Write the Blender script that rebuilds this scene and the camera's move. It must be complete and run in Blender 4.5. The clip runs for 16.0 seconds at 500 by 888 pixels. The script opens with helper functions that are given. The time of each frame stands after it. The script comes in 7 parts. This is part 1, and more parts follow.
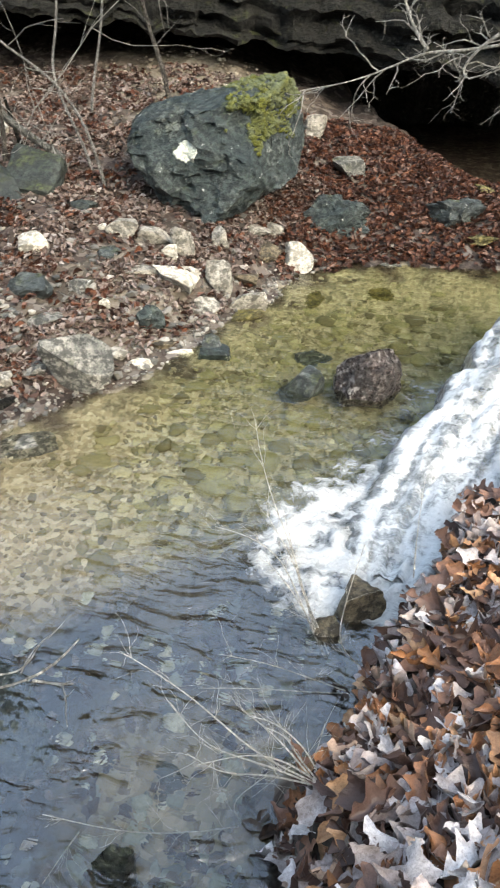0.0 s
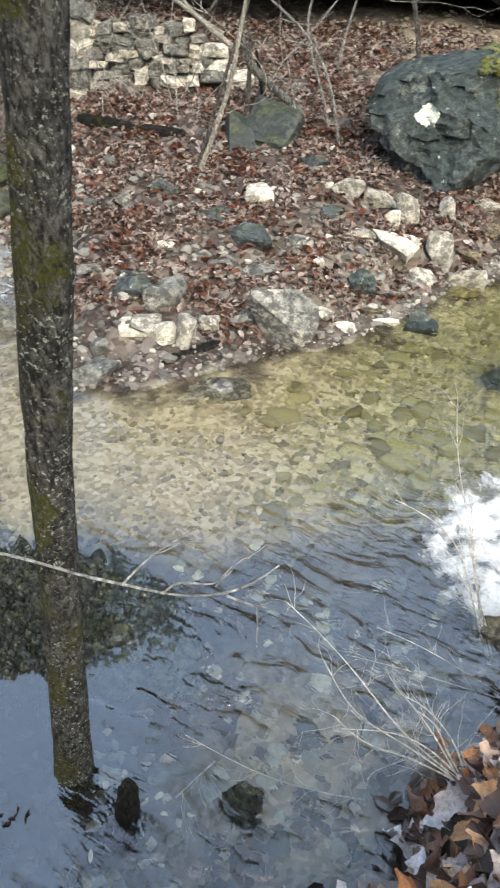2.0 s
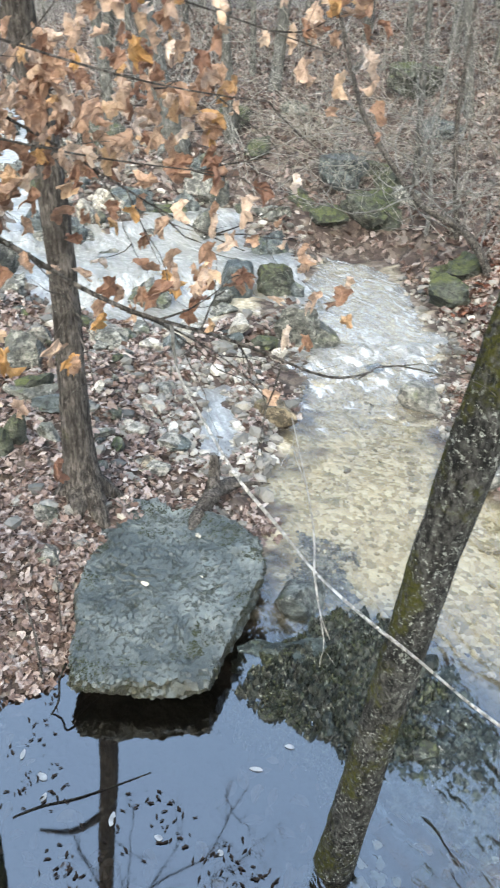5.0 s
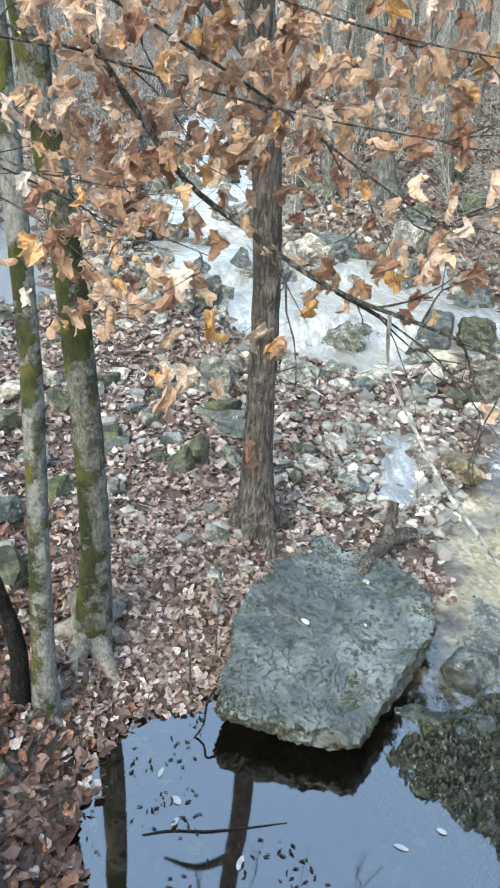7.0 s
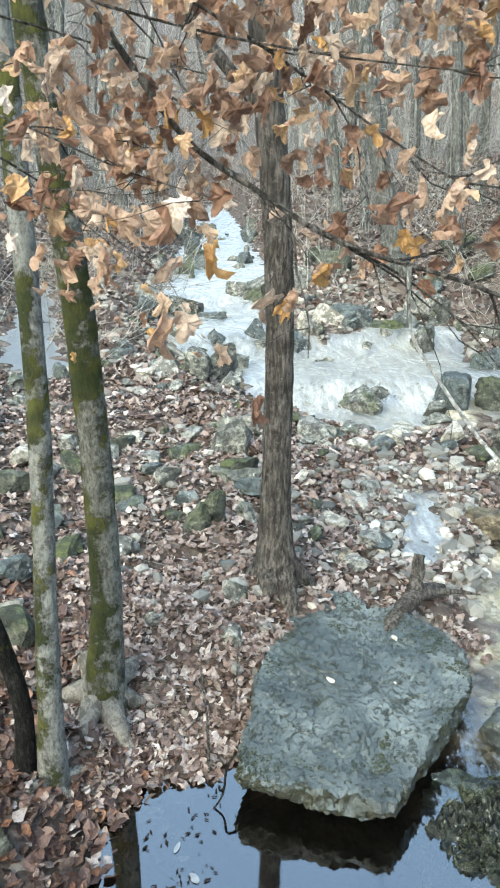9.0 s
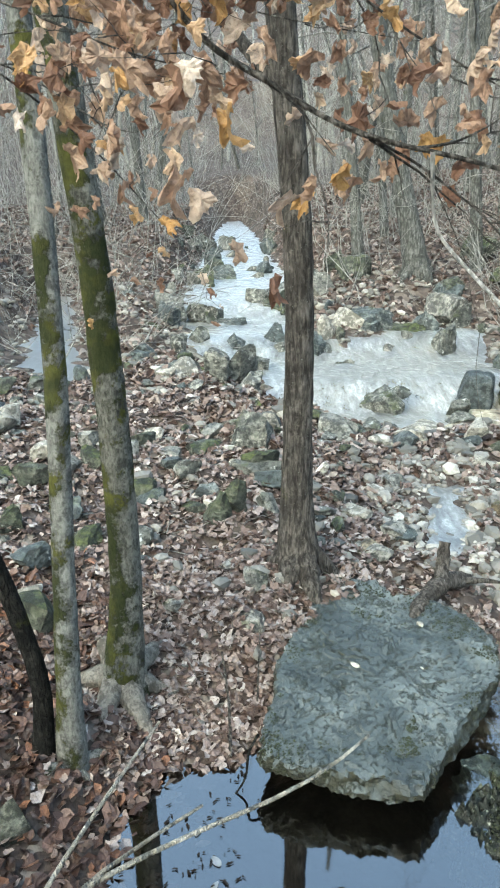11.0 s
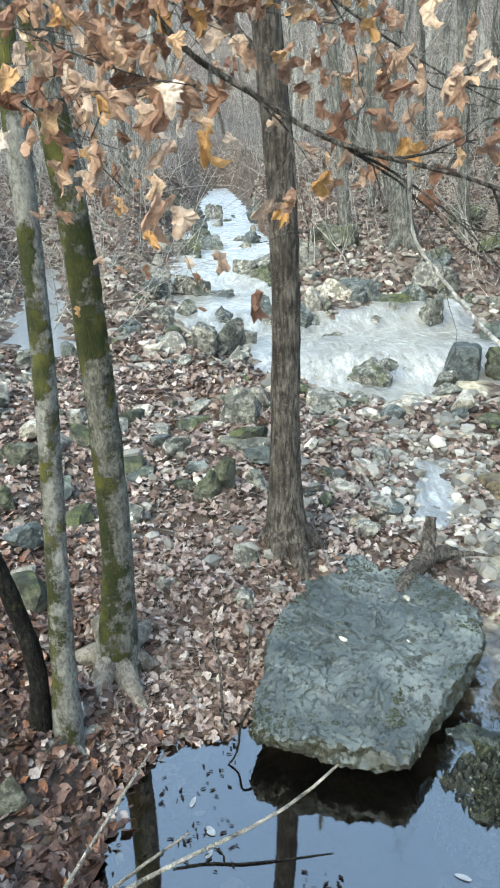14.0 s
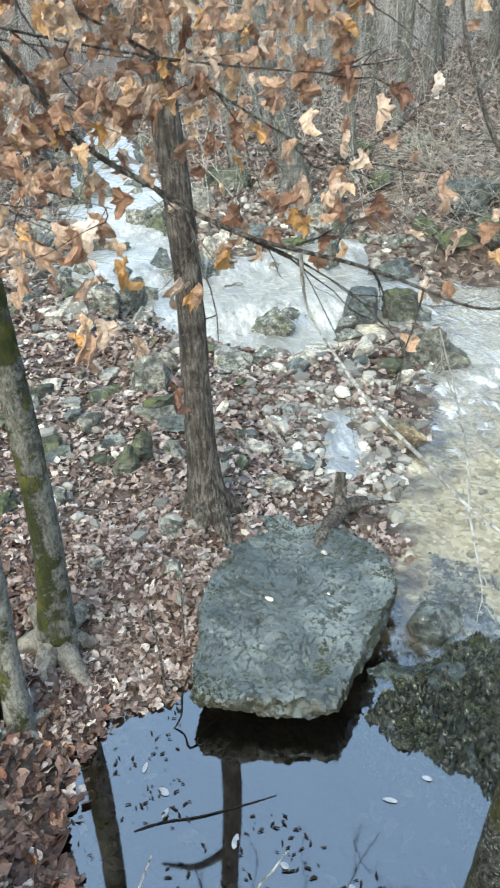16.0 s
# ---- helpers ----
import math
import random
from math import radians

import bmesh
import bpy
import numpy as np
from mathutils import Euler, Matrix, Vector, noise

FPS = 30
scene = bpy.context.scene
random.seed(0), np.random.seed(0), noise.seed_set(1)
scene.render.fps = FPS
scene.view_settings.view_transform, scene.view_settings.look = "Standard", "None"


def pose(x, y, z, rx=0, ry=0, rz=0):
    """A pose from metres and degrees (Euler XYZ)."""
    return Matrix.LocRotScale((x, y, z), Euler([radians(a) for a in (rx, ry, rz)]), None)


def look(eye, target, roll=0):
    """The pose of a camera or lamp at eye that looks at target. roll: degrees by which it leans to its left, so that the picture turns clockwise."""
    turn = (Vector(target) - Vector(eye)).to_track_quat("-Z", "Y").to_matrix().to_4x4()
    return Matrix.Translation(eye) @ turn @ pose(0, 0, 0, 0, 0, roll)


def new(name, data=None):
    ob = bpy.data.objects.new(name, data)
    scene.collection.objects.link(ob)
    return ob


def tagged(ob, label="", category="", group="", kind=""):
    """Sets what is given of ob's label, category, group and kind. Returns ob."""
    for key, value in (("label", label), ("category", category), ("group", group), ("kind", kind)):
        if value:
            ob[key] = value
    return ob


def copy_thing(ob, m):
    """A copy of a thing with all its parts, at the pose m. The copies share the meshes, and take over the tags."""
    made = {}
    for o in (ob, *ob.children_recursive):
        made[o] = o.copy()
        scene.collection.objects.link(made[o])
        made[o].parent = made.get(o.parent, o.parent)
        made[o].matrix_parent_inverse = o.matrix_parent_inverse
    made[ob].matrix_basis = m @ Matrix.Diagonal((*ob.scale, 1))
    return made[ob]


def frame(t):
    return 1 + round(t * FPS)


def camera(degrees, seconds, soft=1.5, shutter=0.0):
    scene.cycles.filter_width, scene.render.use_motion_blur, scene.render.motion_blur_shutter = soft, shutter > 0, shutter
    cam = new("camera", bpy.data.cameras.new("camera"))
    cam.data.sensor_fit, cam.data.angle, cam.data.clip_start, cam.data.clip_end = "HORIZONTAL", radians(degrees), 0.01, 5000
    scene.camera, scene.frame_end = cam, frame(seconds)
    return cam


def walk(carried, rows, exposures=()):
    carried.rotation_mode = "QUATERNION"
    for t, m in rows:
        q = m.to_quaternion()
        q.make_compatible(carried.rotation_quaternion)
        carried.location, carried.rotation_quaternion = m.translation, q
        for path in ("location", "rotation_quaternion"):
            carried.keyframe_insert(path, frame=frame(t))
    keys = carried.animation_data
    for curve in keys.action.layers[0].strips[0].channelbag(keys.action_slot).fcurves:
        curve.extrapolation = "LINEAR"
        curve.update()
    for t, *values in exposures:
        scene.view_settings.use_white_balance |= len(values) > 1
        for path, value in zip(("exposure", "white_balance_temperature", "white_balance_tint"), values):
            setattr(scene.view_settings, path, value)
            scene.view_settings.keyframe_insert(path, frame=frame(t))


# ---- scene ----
cam = camera(37.5, 16.0, soft=2.0, shutter=0.3)
PATH = [
    (0, (-0.753, -0.295, 3.233), (-0.545, 1.342, 2.104), 0.1),
    (0.5, (-0.767, -0.293, 3.212), (-0.675, 1.341, 2.062), 0.0),
    (1, (-0.8, -0.309, 3.213), (-0.818, 1.316, 2.047), 0.7),
    (1.5, (-0.81, -0.293, 3.177), (-0.937, 1.314, 1.993), 0.9),
    (2, (-0.824, -0.285, 3.164), (-1.094, 1.296, 1.969), 0.3),
    (2.5, (-0.84, -0.254, 3.157), (-1.238, 1.307, 1.972), 0.2),
    (3, (-0.854, -0.249, 3.152), (-1.409, 1.278, 1.985), -0.4),
    (3.5, (-0.878, -0.24, 3.15), (-1.611, 1.223, 2.0), -0.3),
    (4, (-0.893, -0.258, 3.162), (-1.804, 1.14, 2.06), -0.1),
    (4.5, (-0.918, -0.259, 3.156), (-1.978, 1.088, 2.125), 0.2),
    (5, (-0.959, -0.266, 3.116), (-2.146, 0.989, 2.108), 2.1),
    (7.5, (-1.065, -0.234, 2.901), (-2.634, 0.651, 2.032), 1.3),
    (8, (-1.073, -0.22, 2.839), (-2.666, 0.667, 2.016), 0.7),
    (8.5, (-1.073, -0.216, 2.774), (-2.688, 0.701, 2.03), 0.3),
    (9, (-1.08, -0.209, 2.715), (-2.715, 0.713, 2.024), 0.2),
    (11.5, (-1.063, -0.213, 2.488), (-2.742, 0.664, 1.846), -0.9),
    (12, (-1.065, -0.214, 2.482), (-2.746, 0.652, 1.831), -0.8),
    (12.5, (-1.064, -0.217, 2.483), (-2.75, 0.642, 1.837), -0.6),
    (13, (-1.061, -0.218, 2.489), (-2.749, 0.645, 1.853), -0.9),
    (13.5, (-1.053, -0.217, 2.522), (-2.719, 0.651, 1.835), -1.1),
    (14, (-1.043, -0.213, 2.584), (-2.682, 0.676, 1.86), -1.3),
    (14.5, (-1.03, -0.219, 2.633), (-2.638, 0.665, 1.839), -2.5),
    (15, (-1.025, -0.22, 2.703), (-2.602, 0.701, 1.889), -3.1),
    (15.5, (-0.996, -0.238, 2.775), (-2.519, 0.732, 1.915), -3.2),
    (16, (-0.993, -0.26, 2.868), (-2.443, 0.786, 1.973), -3.3),
]
walk(cam, [(t, look(eye, target, roll)) for t, eye, target, roll in PATH], [(0.0, 2.55, 7550, 4), (2.5, 2.68, 7300, 4), (4.0, 3.02, 7050, 3), (5.0, 3.03, 6900, 2), (8.5, 3.1, 6700, -5), (11.3, 2.85, 6700, -7), (12.5, 2.93, 6740, -6), (16.0, 2.98, 6750, -4)])

# ---- light ----
world = bpy.data.worlds.new("overcast_sky")
scene.world = world
world.use_nodes = True
wn = world.node_tree
sky = wn.nodes.new("ShaderNodeTexSky")
sky.sky_type, sky.sun_disc = "NISHITA", False
sky.sun_elevation, sky.sun_rotation = radians(42), radians(150)
sky.air_density, sky.dust_density, sky.ozone_density = 1.0, 2.0, 1.0
cloud = wn.nodes.new("ShaderNodeHueSaturation")
cloud.inputs["Saturation"].default_value = 0.9
wn.links.new(sky.outputs["Color"], cloud.inputs["Color"])
wn.links.new(cloud.outputs["Color"], wn.nodes["Background"].inputs["Color"])
wn.nodes["Background"].inputs["Strength"].default_value = 0.15
sun = new("sun", bpy.data.lights.new("sun", "SUN"))
sun.data.energy, sun.data.angle, sun.data.color = 0.25, radians(40), (1.0, 0.97, 0.93)
sun.matrix_world = look((0, 0, 30), (-15 * math.sin(radians(150)), -15 * math.cos(radians(150)), 15))
# ---- lie of the land ----
CREEK = np.array([(-0.5, 1.08), (-0.4, 1.35), (-0.12, 1.72), (0.12, 2.05), (0.42, 2.38), (0.72, 2.8), (1.1, 3.15), (1.9, 3.7), (3.0, 4.3), (5.5, 5.2), (9, 6.2), (9, 7.4),
    (5.0, 7.6), (3.2, 7.7), (1.8, 8.05), (0.85, 7.85), (0.33, 6.95), (-0.1, 6.7), (-0.55, 6.05), (-1.1, 5.45), (-1.6, 5.2), (-1.95, 4.95),
    (-2.4, 4.6), (-3.0, 4.4), (-3.7, 5.1), (-4.2, 5.85), (-4.6, 6.6), (-5.1, 7.0), (-6.25, 8.05), (-6.9, 8.35), (-7.4, 8.0)])
CREEK = np.concatenate([CREEK, [(-7.2, 7.2), (-6.4, 6.3), (-5.7, 5.8), (-5.35, 5.05), (-4.7, 4.3), (-4.5, 3.75), (-4.2, 3.2), (-3.8, 2.95), (-3.5, 2.7),
    (-3.4, 2.2), (-3.6, 1.5), (-3.66, 1.07), (-3.7, 0.78), (-3.54, 0.42), (-3.24, 0.17), (-2.8, -0.05), (-2.2, 0.1), (-1.6, 0.42), (-1.0, 0.75)]])
BROOK = np.array([(-6.75, 6.3), (-6.35, 5.6), (-6.7, 4.55), (-7.5, 4.0), (-8.6, 3.7), (-9.5, 3.3), (-11.4, 4.1), (-14, 5.3), (-17, 6.8), (-21, 9), (-26, 11.5),
    (-33, 15.2), (-33.5, 16.6), (-26, 13.2), (-20, 10.3), (-14.7, 7.9), (-12, 6.6), (-9.9, 5.3), (-9.3, 5.6), (-9.6, 7.2), (-8.8, 7.6), (-7.9, 6.9)])
CAVE_POOL = np.array([(3.7, 16.5), (4.0, 14.4), (4.5, 10.9), (6.5, 9.9), (13, 9.5), (13, 17), (5, 17.5)])
SIDE_POOL = np.array([(-9.1, 1.75), (-9.5, 2.2), (-10.8, 2.3), (-13, 2.9), (-15.6, 3.5), (-15.2, 2.9), (-12.7, 2.2), (-10.9, 1.5), (-9.8, 1.4)])
PUDDLE = np.array([(-5.5, 3.7), (-5.3, 4.0), (-5.0, 3.85), (-4.6, 3.46), (-4.42, 3.12), (-4.62, 3.1), (-4.85, 3.22), (-5.2, 3.48)])
LAND = np.array([(-0.8, -0.3, 1.7), (-0.8, -2, 1.8), (-0.55, 0.55, 0.88), (-0.58, 0.9, 0.42), (-0.1, 1.2, 0.6), (0.5, 1.95, 0.58), (1.2, 2.75, 0.6), (2.5, 3.4, 0.9),
    (1.5, 1, 1.5), (4, 3, 1.5), (4, 0, 2), (-2, -0.8, 0.9), (-3, -0.7, 0.6), (-3.4, -0.1, 0.33), (-4, 0.4, 0.3), (-4.3, 0.7, 0.35), (-4.5, 1.85, 0.35),
    (-5.4, 2.7, 0.45), (-5.6, 1.9, 0.45), (-5.3, 3.2, 0.2), (-7, 3, 0.55), (-9, 2, 0.75), (-7, 0, 0.6), (-5, -2, 1.0), (-8, -3, 1.6), (-12, 0, 1.3), (-14, 4, 1.2)])
LAND = np.concatenate([LAND, [(-20, 3, 2.0), (-0.9, 6.4, 0.15), (-1.6, 6, 0.3), (-2, 7.5, 0.59), (0, 8, 0.5), (-2.2, 9, 0.9), (-4, 8.5, 0.9), (0, 10.5, 1.2), (0.2, 13.5, 1.65),
    (-2, 12, 1.3), (-5, 12, 1.5), (2, 9.5, 0.4), (3.5, 9.3, 0.3), (2.5, 8.4, 0.2), (-2.6, 5.7, 0.24), (-3.5, 6, 0.36), (-5, 8, 0.5), (-6, 10, 1.0), (-8, 10, 1.1), (-8.5, 8.5, 0.7)]])
LAND = np.concatenate([LAND, [(-10.8, 8.2, 1.25), (-12, 12, 2.0), (-15, 10, 1.9), (-20, 14, 2.6), (-8, 14, 2.3), (-12, 18, 3.6), (3, 14, 0.8), (0.5, 16, 1.9), (-20, -6, 3.5),
    (-30, 10, 2.2), (-40, 30, 4.5), (-45, 5, 4.5), (8, 8.6, 0.3), (14, 0, 3.5), (14, 20, 4), (-5, -10, 3), (0, 22, 2.6), (-30, 24, 4.0)]])


def away(px, py, poly):
    """Distance from a closed outline: below 0 inside it."""
    best, inside = np.full(px.shape, 1e9), np.zeros(px.shape, bool)
    for (ax, ay), (bx, by) in zip(poly, np.roll(poly, -1, 0)):
        ex, ey = bx - ax, by - ay
        k = np.clip(((px - ax) * ex + (py - ay) * ey) / (ex * ex + ey * ey), 0, 1)
        best = np.minimum(best, np.hypot(px - ax - k * ex, py - ay - k * ey))
        cross = (ay > py) != (by > py)
        inside ^= cross & (px < ex * (py - ay) / (ey if abs(ey) > 1e-9 else 1e-9) + ax)
    return np.where(inside, -best, best)


def ease(v, lo, hi):
    k = np.clip((v - lo) / (hi - lo), 0, 1)
    return k * k * (3 - 2 * k)


def waves(x, y, size, seed, octaves=3):
    """Smooth noise of about -1 to 1 from turned sines, for whole arrays."""
    rng, out, amp, total = np.random.RandomState(seed), 0.0, 1.0, 0.0
    for _ in range(octaves):
        for _ in range(5):
            a, p, k = rng.uniform(0, 6.283), rng.uniform(0, 6.283), rng.uniform(0.7, 1.5) * 6.283 / size
            out = out + amp * np.sin((x * np.cos(a) + y * np.sin(a)) * k + p + 1.3 * np.sin((y * np.cos(a) - x * np.sin(a)) * k * 0.7 + 2 * p))
        total, amp, size = total + amp * 1.9, amp * 0.5, size * 0.46
    return out / total


SPAN = np.hypot(LAND[:, None, 0] - LAND[None, :, 0], LAND[:, None, 1] - LAND[None, :, 1])
PULL = np.linalg.solve(SPAN + 0.02 * np.eye(len(LAND)), LAND[:, 2] - 1.0)


def level(x, y):
    """Water level of the creek: a pool, a riffle and a flat above it."""
    return 0.13 * ease(-0.75 * x + 0.66 * y, 6.2, 7.7)


def brook_level(x, y):
    s = -0.9 * x + 0.43 * y
    return 0.16 + 0.26 * ease(s, 8.7, 9.3) + 0.2 * ease(s, 10.3, 11.2) + 0.22 * ease(s, 12.0, 13.5) + 0.35 * ease(s, 14, 30) + 0.8 * ease(s, 30, 55)


def puddle_level(x, y):
    return 0.17 - 0.08 * ease(x, -5.1, -4.4)


def drop_off(x):
    """Where the gravel shallows end and the dark pool begins."""
    return np.interp(x, (-3.6, -3.27, -2.9, -2.4, -1.6, -1.2, -0.7, 0), (2.2, 2.3, 2.6, 2.95, 2.9, 3.2, 3.5, 3.7))


def terrain(x, y):
    x, y = np.asarray(x, float), np.asarray(y, float)
    land = np.full(x.shape, 1.0)
    for (ax, ay, _), k in zip(LAND, PULL):
        land = land + k * np.hypot(x - ax, y - ay)
    r = np.hypot(x + 4, y - 3)
    land = np.where(r > 45, 3.5 + (land - 3.5) * np.exp(-(r - 45) / 20), land)
    across = np.abs((x + 4) * 0.47 + (y - 3) * 0.88)
    land = land + 0.16 * np.maximum(across - 16, 0) * ease(r, 14, 30) + 0.4 * np.maximum(np.minimum(r, 95) - 42, 0) * ease(r, 38, 60)
    land = land + 0.05 * waves(x, y, 1.6, 3) + 0.02 * waves(x, y, 0.4, 4, 2)
    z = land
    for poly, lev, depth, shelf, rim in ((BROOK, brook_level(x, y), 0.16, 0.5, 0.9), (CAVE_POOL, 0 * x, 0.3, 1.0, 1.2), (SIDE_POOL, 0.52 + 0.035 * np.maximum(-x - 10, 0), 0.14, 0.5, 0.9),
                                        (CREEK, level(x, y), 0.0, 0.6, 0.55), (PUDDLE, puddle_level(x, y), 0.05, 0.3, 0.12)):
        d = away(x, y, poly) + 0.10 * waves(x, y, 0.9, 7, 2)
        if poly is CREEK:
            deep = 0.05 + 0.20 * ease(drop_off(x) - y, -0.1, 0.7) + 0.20 * ease(x, -2.2, -0.2) * ease(y, 2.0, 3.2)
            depth = deep + 0.02 * waves(x, y, 0.5, 9)
            rim = np.where((y < 1.6) & (x > -2.4) | (x > 0) & (y < 4.4), 0.28, 0.8)
        high = z + (np.maximum(z, lev + 0.05) - z) * (1 - ease(d, rim, 2.2 * rim))
        k = ease(d, 0, rim)
        z = np.where(d < 0, lev - depth * ease(-d, 0, shelf), (lev + 0.015) * (1 - k) + high * k)
    return z


def dry(x, y, margin=0.05):
    d = np.minimum(np.minimum(away(x, y, CREEK), away(x, y, BROOK)), np.minimum(away(x, y, CAVE_POOL), np.minimum(away(x, y, SIDE_POOL), away(x, y, PUDDLE))))
    return d + 0.1 * waves(x, y, 0.6, 81) > margin

# ---- materials ----
class Nodes:
    """Short hand for building one node material."""
    def __init__(self, name):
        self.m = bpy.data.materials.new(name)
        self.m.use_nodes = True
        self.t = self.m.node_tree
        self.bsdf = self.t.nodes["Principled BSDF"]

    def add(self, kind, ins=(), operation="", blend_type="", attribute_name="", feature=""):
        n = self.t.nodes.new("ShaderNode" + kind)
        if operation:
            n.operation = operation
        if blend_type:
            n.blend_type = blend_type
        if attribute_name:
            n.attribute_name = attribute_name
        if feature:
            n.feature = feature
        for k, v in dict(ins).items():
            if hasattr(v, "is_output"):
                self.t.links.new(v, n.inputs[k])
            else:
                n.inputs[k].default_value = v
        return n

    def noise(self, vec, scale, detail=4, rough=0.55, out="Fac"):
        return self.add("TexNoise", {"Vector": vec, "Scale": scale, "Detail": detail, "Roughness": rough}).outputs[out]

    def span(self, v, lo, hi, to0=0.0, to1=1.0):
        return self.add("MapRange", {"Value": v, "From Min": lo, "From Max": hi, "To Min": to0, "To Max": to1}).outputs["Result"]

    def mix(self, fac, a, b, blend="MIX"):
        n = self.add("MixRGB", {"Fac": fac, "Color1": a, "Color2": b}, blend_type=blend)
        return n.outputs["Color"]

    def math(self, op, a, b=0.0):
        return self.add("Math", {0: a, 1: b}, operation=op).outputs["Value"]

    def ramp(self, fac, stops):
        n = self.add("ValToRGB", {"Fac": fac})
        els = n.color_ramp.elements
        while len(els) < len(stops):
            els.new(0.5)
        for e, (p, c) in zip(els, stops):
            e.position, e.color = p, (*c, 1)
        return n.outputs["Color"]

    def bump(self, height, strength, dist, normal=None):
        ins = {"Height": height, "Strength": strength, "Distance": dist}
        if normal is not None:
            ins["Normal"] = normal
        return self.add("Bump", ins).outputs["Normal"]

    def set(self, **k):
        for key, v in k.items():
            key = key.replace("_", " ")
            if hasattr(v, "is_output"):
                self.t.links.new(v, self.bsdf.inputs[key])
            else:
                self.bsdf.inputs[key].default_value = v
        return self.m


def rgb(r, g, b):
    return (r, g, b, 1)


def place_of(n):
    """Object coordinates, shifted by a random amount from object to object."""
    tc = n.add("TexCoord").outputs["Object"]
    rnd = n.add("ObjectInfo").outputs["Random"]
    off = n.add("CombineXYZ", {0: n.math("MULTIPLY", rnd, 37.0), 1: n.math("MULTIPLY", rnd, 61.0), 2: n.math("MULTIPLY", rnd, 17.0)}).outputs[0]
    return n.add("VectorMath", {0: tc, 1: off}, operation="ADD").outputs[0]


def rock_material(name, dark, mid, light, moss=0.0, lichen=0.0, rough=0.75, fleck=(0.5, 0.5, 0.46), spot=9.0, stain=13.0, depth=0.04, pit=60.0, pit_dark=0.55):
    n = Nodes(name)
    v = place_of(n)
    big = n.noise(v, 2.2, 5, 0.6)
    fine = n.noise(v, 22, 6, 0.7)
    c = n.ramp(n.math("ADD", n.math("MULTIPLY", big, 0.6), n.math("MULTIPLY", fine, 0.4)), [(0.37, dark), (0.49, mid), (0.6, light)])
    cells = n.add("TexVoronoi", {"Vector": v, "Scale": 16.0, "Randomness": 1.0})
    pits = n.span(n.noise(v, pit, 4, 0.65), 0.35, 0.42, pit_dark, 1.0)
    c = n.mix(1.0, c, n.add("CombineColor", {0: pits, 1: pits, 2: pits}).outputs[0], "MULTIPLY")
    if lichen:
        spots = n.span(n.math("ADD", n.noise(v, spot, 5, 0.7), n.math("MULTIPLY", fine, 0.25)), 0.86 - 0.25 * lichen, 0.92 - 0.25 * lichen)
        c = n.mix(spots, c, rgb(*fleck))
    if moss:
        up = n.add("SeparateXYZ", {0: n.add("NewGeometry").outputs["Normal"]}).outputs[2]
        m = n.math("MULTIPLY", n.span(up, 0.0, 0.8), n.span(n.noise(v, 3.5, 5, 0.65), 0.62 - 0.3 * moss, 0.75 - 0.3 * moss))
        green = n.mix(n.noise(v, 40, 3), rgb(0.024, 0.032, 0.01), rgb(0.095, 0.105, 0.03))
        c = n.mix(m, c, green)
    grain = n.noise(v, 110, 4, 0.7)
    blotch = n.span(n.math("ADD", n.noise(v, stain, 6, 0.75), n.math("MULTIPLY", big, 0.35)), 0.62, 0.74)
    c = n.mix(n.math("MULTIPLY", blotch, 0.85), c, rgb(*[0.55 * q for q in dark]))
    seam = n.noise(n.add("Mapping", {"Vector": v, "Scale": (1.0, 1.0, 5.0), "Rotation": (0.25, 0.2, 0)}).outputs["Vector"], 4, 5, 0.6)
    h = n.math("ADD", n.math("MULTIPLY", big, 0.9), n.math("ADD", n.math("MULTIPLY", fine, 0.7), n.math("ADD", n.math("MULTIPLY", cells.outputs["Distance"], 0.3), n.math("ADD", n.math("MULTIPLY", grain, 0.16), n.math("MULTIPLY", seam, 0.8)))))
    return n.set(Base_Color=c, Roughness=n.span(fine, 0.3, 0.7, rough - 0.18, rough + 0.12), Normal=n.bump(h, 1.0, depth), Specular_IOR_Level=0.3)


